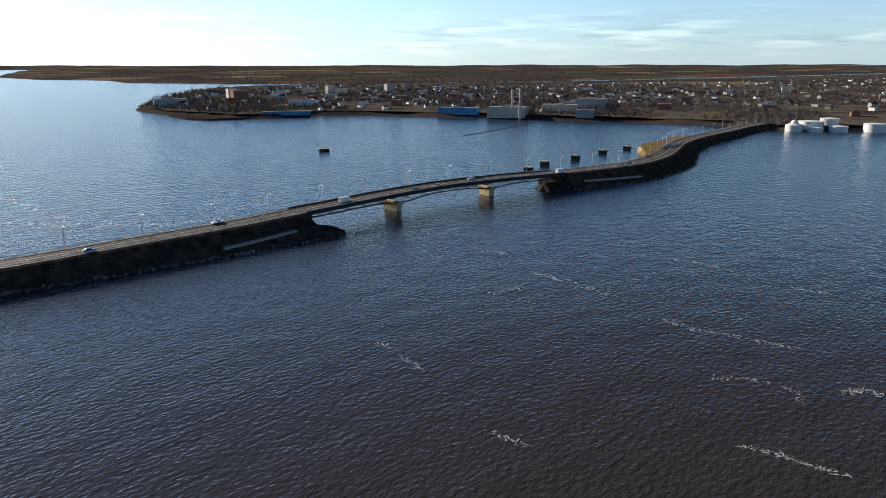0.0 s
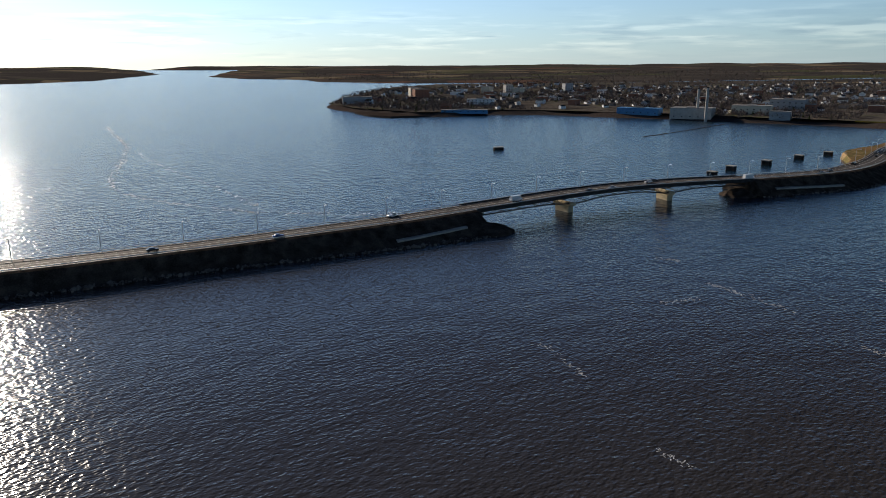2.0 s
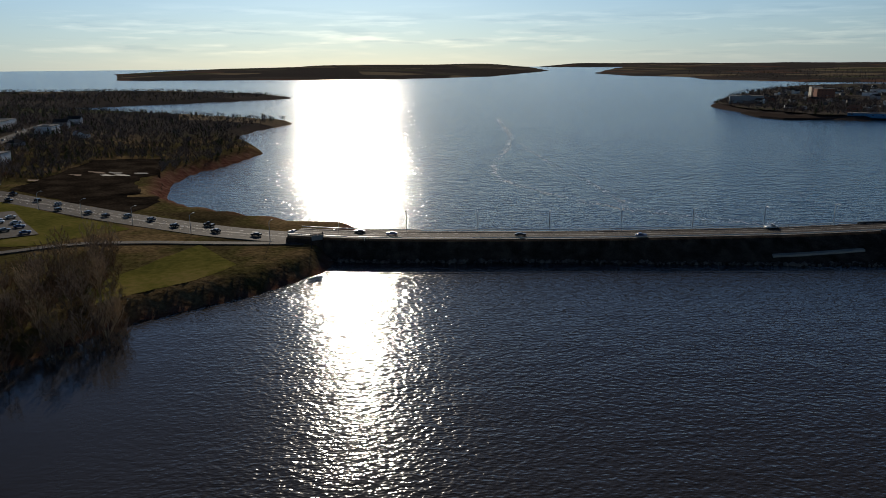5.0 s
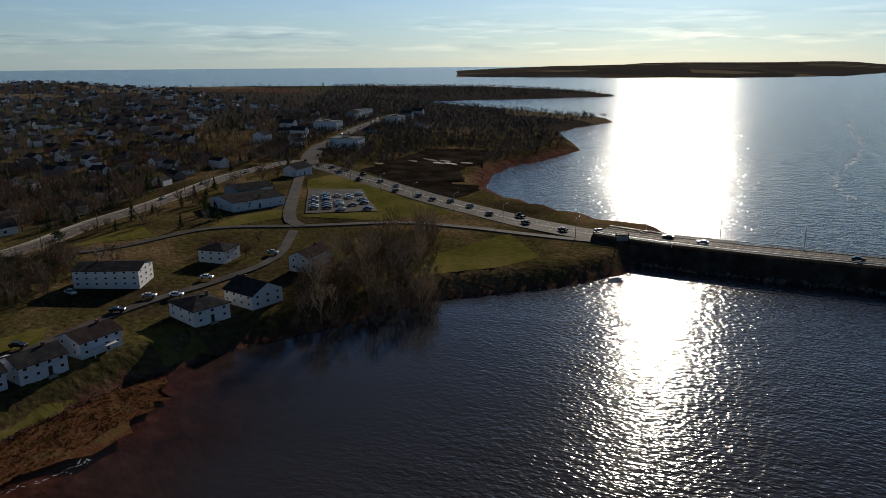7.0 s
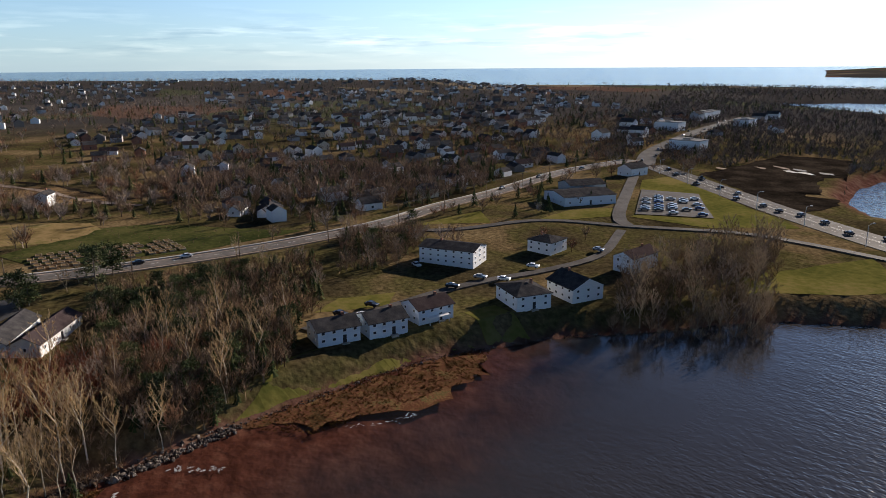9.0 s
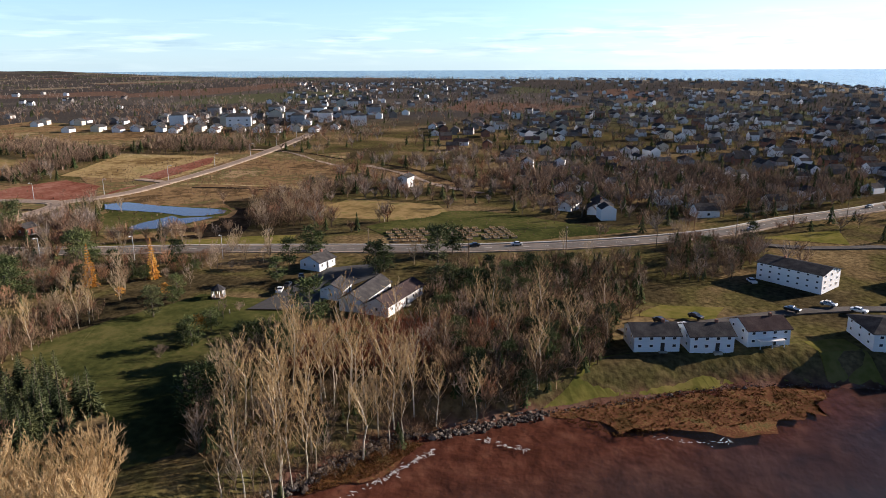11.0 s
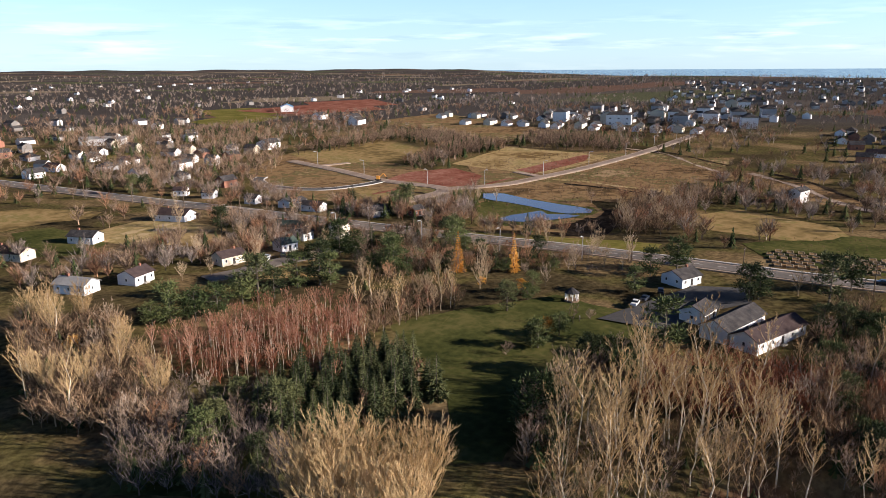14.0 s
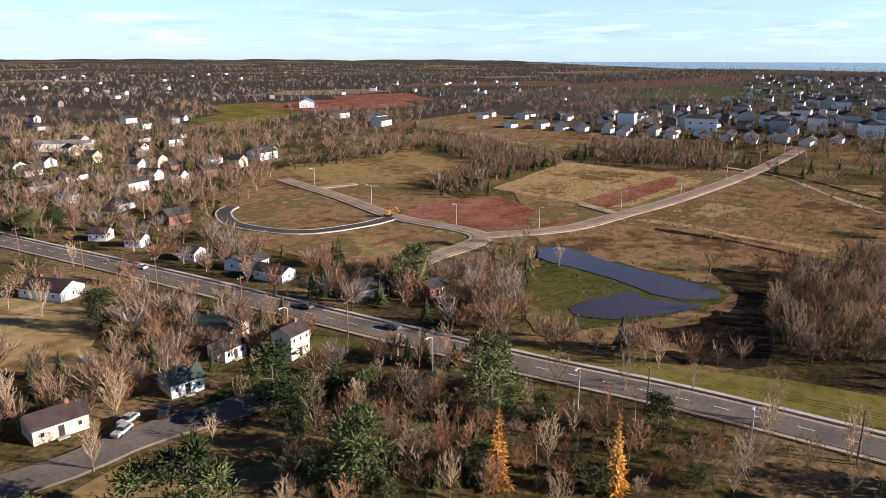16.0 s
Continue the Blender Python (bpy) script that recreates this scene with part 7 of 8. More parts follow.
CARS = [car("car", *PAINTS[i]) for i in range(6)] + [car("pickup", *PAINTS[i]) for i in (0, 2)] + [car("van", *PAINTS[0])]
random.seed(3)


def drive(line, z, d, shift, kind, back_=False):
    s = np.concatenate([[0], np.cumsum(np.linalg.norm(np.diff(line, axis=0), axis=1))])
    n = side_of(line)
    p = np.array([np.interp(d, s, line[:, k]) for k in (0, 1)]) + shift * np.array([np.interp(d, s, n[:, k]) for k in (0, 1)])
    w = np.array([np.interp(d, s, n[:, k]) for k in (0, 1)])
    rz = math.degrees(math.atan2(w[1], w[0])) - 90 + (180 if back_ else 0)
    put(CARS[kind], *p, rz, np.interp(d, s, z))


for i in range(15):
    drive(cw, cwz + 0.07, BULGE_RUN - 9 + (i // 3) * 3.4 + random.uniform(-0.4, 0.4), (2.4, 0.9, -0.7)[i % 3], random.choice((0, 1, 2, 2, 5, 4)))
for d in (44, 68, 150, 158, 172, 178, 203, 232, 238, 262, 288, 305):
    drive(cw, cwz + 0.07, d + random.uniform(-2, 2), random.choice((0.8, 2.3, -0.8, -2.3)), random.choice((0, 1, 2, 2, 5, 4)))
drive(cw, cwz + 0.07, 128, -0.9, 8)
drive(cw, cwz + 0.07, 205, -2.3, 8)
drive(cw, cwz + 0.07, 96, 2.3, 6)
for i in range(19):
    drive(HW, hw_z + 0.08, 4 + i * 7.5 + random.uniform(-2, 2), random.choice((1.1, 2.8, -1.1, -2.8)), random.choice((0, 1, 2, 2, 5, 4, 7)))
main_z = height(main_line) + 0.17 + 0.0004 * np.hypot(*main_line.T)
for d in (30, 52, 75, 118, 168, 176, 205, 262, 276, 310):
    drive(main_line, main_z, d, random.choice((1.2, -1.2)), random.choice((0, 2, 5, 1)))
art_line = smooth_line(ART)
art_z = height(art_line) + 0.17 + 0.0004 * np.hypot(*art_line.T)
for d in range(8, 200, 16):
    drive(art_line, art_z, d + random.uniform(-3, 3), random.choice((1.2, 2.9, -1.2, -2.9)), random.choice((0, 1, 2, 5, 4)))
p0, p1, p2, p3 = [np.array(p) for p in PARKING]
for i in range(5):
    for j in range(9):
        if random.random() < 0.35 or (j > 7 and i == 2):
            continue
        u, v = 0.06 + 0.88 * j / 11, 0.12 + 0.76 * i / 4
        p = (p3 * (1 - u) + p0 * u) * (1 - v) + (p2 * (1 - u) + p1 * u) * v
        put(CARS[random.choice((0, 0, 1, 1, 2, 3, 4, 5))], *p, 62 + random.uniform(-4, 4), ground_at(*p) + 0.24)
for x, y, k, rz in ((-61.7, -107.6, 1, 40), (-62.7, -109.3, 1, 35), (-65.7, -108.7, 2, 60), (-67.6, -106.1, 2, 20), (-89.1, -53.1, 0, 20), (-91.6, -53.2, 2, 15), (-96, -53.3, 2, 30)):
    put(CARS[k], x, y, rz, ground_at(x, y) + 0.27)
for x, y, k, rz in ((-108.5, 24, 1, 60), (-106.8, 27.5, 0, 60), (-104.5, 18.8, 2, 60), (-97.6, 6, 2, 50), (-94.4, 1.5, 2, 50), (-93.2, 4.6, 0, 50), (-113, 34, 0, 50), (-121, 48.5, 1, 40), (-116.5, 14.5, 0, 20)):
    put(CARS[k], x, y, rz, ground_at(x, y) + 0.27)

# ---- poles and wires along the roads ----


def utility_pole():
    t = thing("utility_pole", "weathered wooden utility pole with cross-arm", "utility pole", "roadside poles")
    part("pole", rod(bmesh.new(), (0, 0, -0.3), (0, 0, 4.9), 0.09, 0.06, 8), M["wood_pole"], t)
    part("cross_arm", boxed(-0.55, 0.55, -0.04, 0.04, 4.45, 4.56), M["wood_pole"], t)
    for u in (-0.48, 0, 0.48):
        part("insulator", rod(bmesh.new(), (u, 0, 4.56), (u, 0, 4.68), 0.035, 0.025, 6), M["pale_steel"], t)
    return t


pole_kind, tops = utility_pole(), []
ms = side_of(main_line)
mrun = np.concatenate([[0], np.cumsum(np.linalg.norm(np.diff(main_line, axis=0), axis=1))])
for d in np.arange(20, 420, 17.5):
    p = np.array([np.interp(d, mrun, main_line[:, k]) for k in (0, 1)])
    n = np.array([np.interp(d, mrun, ms[:, k]) for k in (0, 1)])
    q = p + n * 3.6
    put(pole_kind, *q, math.degrees(math.atan2(n[1], n[0])))
    tops.append((q, n, ground_at(*q) + 4.66))
bm = bmesh.new()
for (q, n, h), (q2, n2, h2) in zip(tops, tops[1:]):
    for u in (-0.48, 0, 0.48):
        a0, b0 = Vector((*(q + n * u), h)), Vector((*(q2 + n2 * u), h2))
        mid_ = (a0 + b0) / 2 - UP * 0.3
        rod(bm, a0, mid_, 0.014, sides=3)
        rod(bm, mid_, b0, 0.014, sides=3)
me = bpy.data.meshes.new("wires")
bm.to_mesh(me)
bm.free()
me.materials.append(M["steel"])
tagged(new("wires", me), "thin dark power lines between the roadside poles", "power line", kind="stuff")
for x, y in ((-90.5, -100.5), (-96.5, -86), (-102, -72), (-83, -118)):
    copy_thing(first_lamp, pose(x, y, ground_at(x, y), 0, 0, 20))
for i in range(4, hw_n, 7):
    q = HW[i] + hw_s[i] * (hw_w[i] + 0.6)
    copy_thing(first_lamp, pose(*q, ground_at(*q), 0, 0, math.degrees(math.atan2(-hw_s[i][1], -hw_s[i][0]))))
for line in (SUB_A, SUB_B):
    line_ = smooth_line(line, 2.0)
    side_ = side_of(line_)
    for i in range(6, len(line_) - 4, 13):
        q = line_[i] + side_[i] * 2.6
        copy_thing(first_lamp, pose(*q, ground_at(*q), 0, 0, math.degrees(math.atan2(-side_[i][1], -side_[i][0]))))
# sign gantry where the causeway meets the land
ga = thing("sign_gantry", "grey steel sign gantry beside the highway", "sign gantry")
for u in (-1.2, 1.2):
    part("post", rod(bmesh.new(), (u, 0, -0.3), (u, 0, 3.4), 0.09, sides=8), M["steel"], ga)
part("beam", boxed(-1.4, 1.4, -0.08, 0.08, 2.9, 3.1), M["steel"], ga)
part("sign_panel", boxed(-1.1, 1.1, -0.14, -0.09, 1.9, 2.85, bevel=0.02), M["flat_roof"], ga)
ga.matrix_basis = pose(-88, 104.5, ground_at(-88, 104.5), 0, 0, 60)

# red excavator on the building site
ex = thing("excavator", "orange tracked excavator on red soil", "excavator")
part("cab", boxed(-0.5, 0.5, -0.5, 0.5, 0.5, 1.5, bevel=0.08), M["orange_machine"], ex)
for sy in (-0.5, 0.5):
    part("track", boxed(-0.9, 0.9, sy - 0.16, sy + 0.16, 0, 0.45, bevel=0.12), M["rubber"], ex)
bm = rod(bmesh.new(), (0.4, 0, 1.1), (1.6, 0, 2.2), 0.12, sides=6)
rod(bm, (1.6, 0, 2.2), (2.5, 0, 1.0), 0.10, sides=6)
part("boom", bm, M["orange_machine"], ex)
part("bucket", boxed(2.3, 2.75, -0.25, 0.25, 0.6, 1.05, bevel=0.06), M["steel"], ex)
ex.matrix_basis = pose(-130, -166, ground_at(-130, -166) + 0.1, 0, 0, 140)

# ---- shore: rocks, weed and mud ----
np.random.seed(15), random.seed(15)


def rough_growth(polys, n, label):
    """Short tufts of marsh grass on the flat, as one mesh."""
    g = Growth()
    for poly in polys:
        for x, y in scatter(poly, n, 0.18, 4):
            for _ in range(5):
                g.limb((x + random.uniform(-0.15, 0.15), y + random.uniform(-0.15, 0.15), -0.02), (x + random.uniform(-0.3, 0.3), y + random.uniform(-0.3, 0.3), random.uniform(0.08, 0.32)), 0.035, 0)
    ob = new("marsh_grass", g.mesh("marsh_grass", M["weed"]))
    tagged(ob, label, "grass", kind="stuff")


patch("marsh", WEED, M["marsh"], "brown and olive marsh growth on the red flat", "marsh", step=1.0, level=0.014, rough=2.2)
patch("marsh", WEED_B, M["marsh"], "brown weed below the boulders", "marsh", step=1.0, level=0.020, rough=0.8)
road("road", COURT_ROAD, 4.0, M["asphalt"], "grey asphalt cul-de-sac between bungalows", lift=0.26)
np.random.seed(4)
ico = bmesh.new()
bmesh.ops.create_icosphere(ico, subdivisions=1, radius=1)
ico_v = np.array([v.co for v in ico.verts])
ico_f = np.array([[v.index for v in f.verts] for f in ico.faces])
ico.free()


def rocks(name, line, n, spread, size, label, z_of):
    seg = np.concatenate([[0], np.cumsum(np.linalg.norm(np.diff(line, axis=0), axis=1))])
    d = np.random.uniform(0, seg[-1], n)
    p = np.stack([np.interp(d, seg, line[:, k]) for k in (0, 1)], 1) + np.random.normal(0, spread, (n, 2))
    z = z_of(p)
    s = size * np.random.lognormal(0, 0.4, (n, 1, 1)) * np.random.uniform(0.6, 1.3, (n, 1, 3))
    v = ico_v[None] * s * (1 + np.random.uniform(-0.22, 0.22, (n, len(ico_v), 1)))
    v = v + np.column_stack([p, z])[:, None]
    f = ico_f[None] + (np.arange(n) * len(ico_v))[:, None, None]
    return tagged(big_mesh(name, v.reshape(-1, 3), f.reshape(-1, 3), M["riprap"]), label, "rocks", kind="stuff")


rocks("shore_rocks", smooth_line(SHORE_NEAR[:6], 1.0), 1500, 0.45, 0.13, "grey and brown boulders along the bank", lambda p: np.maximum(height(p), 0.05))
rocks("shore_rocks", smooth_line(SHORE_NEAR[5:15], 1.0), 1500, 0.4, 0.06, "small dark stones along the low bank", lambda p: np.maximum(height(p), 0.05))
wet = cw - cws * (HALF + 0.1 + np.array([flare(p) for p in cw]))[:, None]
rocks("causeway_rocks", wet[: i0 + 1], 1500, 0.5, 0.22, "dark boulders along the causeway waterline", lambda p: 0.1 + 0 * p[:, 0])
rocks("causeway_rocks", wet[i1:], 1300, 0.5, 0.24, "dark boulders along the curving causeway", lambda p: 0.1 + 0 * p[:, 0])
wet = cw + cws * 7.6
rocks("causeway_rocks", wet[: i0 + 1], 500, 0.5, 0.34, "dark boulders on the seaward waterline", lambda p: 0.1 + 0 * p[:, 0])
rocks("causeway_rocks", wet[i1:], 600, 0.5, 0.34, "dark boulders on the seaward curve", lambda p: 0.1 + 0 * p[:, 0])

# ---- trees ----


class Growth:
    """Gathers thin three-sided limbs and tapering twigs into one mesh."""

    def __init__(self):
        self.v, self.f = [], []

    def limb(self, p, q, r0, r1, sides=3):
        p, q = np.asarray(p, float), np.asarray(q, float)
        d = (q - p) / (np.linalg.norm(q - p) + 1e-9)
        a_ = np.cross(d, (0.3, 0.9, 0.1) if abs(d[2]) > 0.8 else (0, 0, 1))
        a_ /= np.linalg.norm(a_)
        b_ = np.cross(d, a_)
        k = len(self.v)
        tip = r1 <= 0
        for c, r in ((p, r0), (q, r1)):
            if c is q and tip:
                self.v.append(tuple(q))
                break
            for i in range(sides):
                t = 2 * math.pi * i / sides
                self.v.append(tuple(c + r * (math.cos(t) * a_ + math.sin(t) * b_)))
        for i in range(sides):
            j = (i + 1) % sides
            if tip:
                self.f.append((k + i, k + j, k + sides))
            else:
                self.f.append((k + i, k + j, k + sides + j))
                self.f.append((k + i, k + sides + j, k + sides + i))

    def twig(self, p, q, w):
        """A fine twig: one thin blade, broad at its foot and pointed at its tip."""
        d = q - p
        s_ = np.cross(d, np.random.normal(0, 1, 3))
        s_ *= 0.5 * w / (np.linalg.norm(s_) + 1e-9)
        k = len(self.v)
        self.v += [tuple(p - s_), tuple(p + s_), tuple(q)]
        self.f.append((k, k + 1, k + 2))

    def shard(self, c, d, l, w):
        """A small leaf or needle spray: a thin four-cornered sliver with a fold."""
        c, d = np.asarray(c, float), np.asarray(d, float)
        d = d / (np.linalg.norm(d) + 1e-9)
        s = np.cross(d, np.random.normal(0, 1, 3))
        s /= np.linalg.norm(s) + 1e-9
        n = np.cross(d, s)
        k = len(self.v)
        self.v += [tuple(c - d * l * 0.3), tuple(c + s * w + n * w * 0.4), tuple(c + d * l), tuple(c - s * w + n * w * 0.4)]
        self.f += [(k, k + 1, k + 2), (k, k + 2, k + 3)]

    def mesh(self, name, mat):
        me = bpy.data.meshes.new(name)
        me.from_pydata(self.v, [], self.f)
        me.materials.append(mat)
        return me


def bare_tree(h, spread, rise, n_limb, n_branch, n_twig, first, stems, bark, twig, thick=1.0, lean=0.1):
    """Leafless tree: stems, limbs that sweep up, branches, and fine twigs."""
    trunk, crown = Growth(), Growth()
    for s in range(stems):
        a0 = 2 * math.pi * s / stems + random.uniform(-0.5, 0.5)
        out = np.array((math.cos(a0), math.sin(a0), 0)) * (0.0 if stems == 1 else random.uniform(0.18, 0.36) * spread)
        pts = [np.array((0, 0, -0.3)) + out * 0.12]
        for k in range(1, 6):
            f = k / 5
            pts.append(out * f + np.array((random.uniform(-1, 1) * lean * f, random.uniform(-1, 1) * lean * f, h * f * random.uniform(0.97, 1.0))))
        r = 0.014 * h * thick
        for k in range(5):
            trunk.limb(pts[k], pts[k + 1], r * (1 - 0.18 * k), r * (0.82 - 0.18 * k) if k < 4 else r * 0.08, 6)
        for i in range(n_limb):
            f = first + (0.97 - first) * (i + random.random()) / n_limb
            k = min(int(f * 5), 4)
            base = pts[k] + (pts[k + 1] - pts[k]) * (f * 5 - k)
            az = i * 2.4 + random.uniform(-0.5, 0.5)
            length = spread * (1.0 - 0.62 * (f - first) / (1 - first)) * random.uniform(0.7, 1.1)
            side = np.array((math.cos(az), math.sin(az), 0))
            tip1 = base + side * length * 0.55 + np.array((0, 0, length * 0.55 * rise))
            tip2 = tip1 + side * length * 0.45 + np.array((0, 0, length * 0.65 * rise + 0.1))
            rr = r * 0.42 * (1.1 - f)
            crown.limb(base, tip1, rr + 0.012, rr * 0.6 + 0.008)
            crown.limb(tip1, tip2, rr * 0.6 + 0.008, 0.006)
            for b in range(n_branch):
                g = random.uniform(0.25, 1.0)
                st = base + (tip1 - base) * min(1, g * 2) if g < 0.5 else tip1 + (tip2 - tip1) * (g * 2 - 1)
                d = side * random.uniform(0.2, 0.9) + np.random.normal(0, 0.5, 3) * (1, 1, 0.3) + np.array((0, 0, rise * random.uniform(0.6, 1.2)))
                d /= np.linalg.norm(d)
                bl = length * random.uniform(0.28, 0.5)
                en = st + d * bl
                crown.limb(st, en, 0.017 * thick, 0)
                for _ in range(n_twig):
                    u = random.uniform(0.15, 1.0)
                    e = d + np.random.normal(0, 0.5, 3) + np.array((0, 0, 0.3 * rise))
                    e /= np.linalg.norm(e)
                    s0 = st + d * bl * u
                    crown.twig(s0, s0 + e * bl * random.uniform(0.4, 0.95), 0.034 * thick)
    return trunk.mesh("trunk", M[bark]), crown.mesh("crown", M[twig])


def conifer(h, w, tiers, twig):
    """Narrow evergreen: whorls of drooping boughs, each a fan of needle sprays."""
    trunk, crown = Growth(), Growth()
    trunk.limb((0, 0, -0.3), (0, 0, h * 0.96), 0.02 * h, 0.01, 6)
    for t in range(tiers):
        f = t / (tiers - 1)
        z, r = h * (0.05 + 0.90 * f), w * (1 - f) ** 0.9 * random.uniform(0.85, 1.12) + 0.06
        n = int(5 + 5 * (1 - f))
        for i in range(n):
            az = i * 2 * math.pi / n + t * 0.9 + random.uniform(-0.25, 0.25)
            d = np.array((math.cos(az), math.sin(az), -0.42 + 0.5 * f))
            l_ = r * random.uniform(0.75, 1.15)
            c0 = np.array((0, 0, z))
            crown.shard(c0 + d * l_ * 0.35, d + np.array((0, 0, 0.1)), l_ * 0.62, l_ * 0.12 + 0.015)
            for _ in range(6):
                k = random.uniform(0.4, 0.9)
                crown.shard(c0 + d * l_ * k + np.random.normal(0, 0.05 * w, 3), d + np.random.normal(0, 0.5, 3), l_ * 0.34 + 0.05, l_ * 0.055 + 0.018)
    for _ in range(5):
        crown.shard((0, 0, h * 0.94), np.array((0, 0, 1)) + np.random.normal(0, 0.25, 3), 0.34, 0.05)
    return trunk.mesh("trunk", M["bark"]), crown.mesh("crown", M[twig])


def pine_tree(h, w, clumps, twig, low=0.3, leaf=0.16):
    """A broad evergreen or leafy tree: limbs that carry uneven clumps of small sprays."""
    trunk, crown = Growth(), Growth()
    trunk.limb((0, 0, -0.3), (0.05, 0.03, h * 0.55), 0.026 * h, 0.016 * h, 6)
    trunk.limb((0.05, 0.03, h * 0.55), (0, 0, h * 0.95), 0.016 * h, 0.006, 6)
    for i in range(clumps):
        f = low + (1 - low) * random.random() ** 0.8
        rad = w * math.sqrt(max(0.04, 1 - ((f - 0.52) / 0.55) ** 2)) * random.uniform(0.35, 1.05)
        az = i * 2.4 + random.uniform(-0.4, 0.4)
        c = np.array((rad * math.cos(az), rad * math.sin(az), h * f))
        trunk.limb((0, 0, h * f * 0.85), c, 0.03, 0.01)
        size = w * random.uniform(0.30, 0.48)
        for _ in range(46):
            e = np.random.normal(0, 1, 3) * (1, 1, 0.6)
            crown.shard(c + e * size * 0.5, e + np.array((0, 0, 0.4)), leaf * random.uniform(0.9, 1.9), leaf * 0.3)
    return trunk.mesh("trunk", M["bark"]), crown.mesh("crown", M[twig])


rough_growth([WEED, WEED_B], 900, "short brown marsh grass on the tidal flat")
random.seed(7), np.random.seed(7)
KINDS = {
    "aspen": ("aspen_tree", "tall bare aspen with pale trunk and golden twigs", [bare_tree(9.0, 2.0, 1.6, 19, 4, 14, 0.34, 1, "birch_bark", "gold_twig", 0.72, 0.95) for _ in range(4)]),
    "gold": ("willow_tree", "broad bare willow with dense golden twigs", [bare_tree(5.8, 2.2, 1.6, 11, 5, 11, 0.14, 5, "tan_bark", "gold_twig", 0.72, 0.5) for _ in range(3)]),
    "sapling": ("sapling", "slim young tree with red-brown twigs", [bare_tree(4.2, 0.95, 1.6, 13, 3, 13, 0.50, 1, "birch_bark", "red_twig", 0.72, 0.15) for _ in range(4)]),
    "grey": ("maple_tree", "bare grey-brown deciduous tree", [bare_tree(4.4, 1.7, 1.25, 14, 5, 16, 0.18, 1, "bark", "grey_twig", 0.75, 0.25) for _ in range(4)]),
    "pale": ("poplar_tree", "bare tree with pale bark and spreading limbs", [bare_tree(4.6, 1.5, 1.5, 9, 5, 13, 0.18, 3, "tan_bark", "tan_twig", 0.68, 0.3) for _ in range(3)]),
    "brown": ("thorn_tree", "rounded bare tree with dense rust-brown twigs", [bare_tree(3.0, 1.5, 1.1, 11, 5, 16, 0.10, 2, "bark", "rust_twig", 0.75, 0.2) for _ in range(3)]),
    "spruce": ("spruce_tree", "dark green spruce with drooping boughs", [conifer(5.0, 1.4, 17, "spruce"), conifer(4.4, 1.3, 15, "spruce"), conifer(5.5, 1.45, 18, "spruce")]),
    "pine": ("pine_tree", "broad green pine with an uneven crown", [pine_tree(4.2, 1.5, 30, "pine", 0.10, 0.20), pine_tree(3.8, 1.45, 28, "pine", 0.08, 0.20), pine_tree(4.7, 1.45, 32, "spruce", 0.10, 0.20)]),
    "larch": ("larch_tree", "narrow orange larch in autumn colour", [conifer(5.0, 0.75, 17, "orange_leaf")]),
    "shrub": ("shrub", "low rounded bare shrub", [bare_tree(1.8, 1.2, 0.8, 10, 4, 8, 0.05, 3, "bark", "grey_twig", 0.85, 0.1) for _ in range(2)]),
    "leafy": ("tree", "small tree with the last orange-brown leaves", [pine_tree(2.6, 1.2, 26, "orange_leaf", 0.25, 0.13)]),
}
COUNT = [0]


def plant(kind, x, y, s=1.0):
    name, label, forms = KINDS[kind]
    trunk, crown = random.choice(forms)
    t = thing(name, label, "shrub" if kind == "shrub" else "tree", kind + " trees")
    for n, me in (("trunk", trunk), ("crown", crown)):
        o = new(n, me)
        o.parent = t
    k = s * random.uniform(0.66, 1.22)
    t.matrix_basis = pose(x, y, ground_at(x, y), 0, 0, random.uniform(0, 360)) @ Matrix.Diagonal((k * random.uniform(0.9, 1.1), k, k, 1))
    COUNT[0] += 1


def grove(poly, n, gap, mix, s=1.0):
    kinds, weights = zip(*mix)
    for x, y in scatter(poly, n, gap, 25):
        if off_roads(x, y, 2.6) and all((x - a) ** 2 + (y - b) ** 2 > 11 for a, b in HOUSES_AT):
            plant(random.choices(kinds, weights)[0], x, y, s)


HOUSES_AT = [p[:2] for p in (ROW_A, ROW_B, ROW_C, WHITE_A, WHITE_B, MOTEL, SMALL_A, WHITE_C, CH_FRONT, CH_BACK, CH_HALL, BUNG)] + [h[0][:2] for h in NEAR_HOUSES]
HOUSES_AT += [(-92, -35), (-87, -35.3), (-96, -35), (-86, -39.7), (-95, -39.7), (-117, 25), (-122, 17)]
grove(Z_BIRCH, 58, 1.25, [("aspen", 6), ("pale", 1), ("grey", 0.8)], 0.9)
grove(Z_SPRUCE, 92, 1.05, [("spruce", 9), ("sapling", 0.5)], 0.84)
grove(Z_RED, 180, 0.9, [("sapling", 1)], 0.9)
grove(Z_PALE, 34, 1.5, [("aspen", 2), ("pale", 1), ("sapling", 2)], 0.6)
grove(Z_EDGE, 36, 1.4, [("pine", 2.5), ("grey", 3), ("brown", 1), ("pale", 1)], 0.85)
grove(Z_GOLD, 56, 1.9, [("gold", 2), ("aspen", 1.0), ("grey", 2.5), ("brown", 2), ("leafy", 0.6)], 0.78)
grove(Z_MIX, 66, 1.6, [("pine", 4), ("grey", 3), ("aspen", 1.2), ("pale", 0.8), ("brown", 1)], 0.78)
grove(Z_DARK, 56, 1.6, [("spruce", 3), ("pine", 6), ("grey", 1.6)], 0.72)
grove(Z_REDB, 62, 1.6, [("sapling", 4), ("grey", 2), ("aspen", 1.2), ("pine", 0.6)], 0.8)
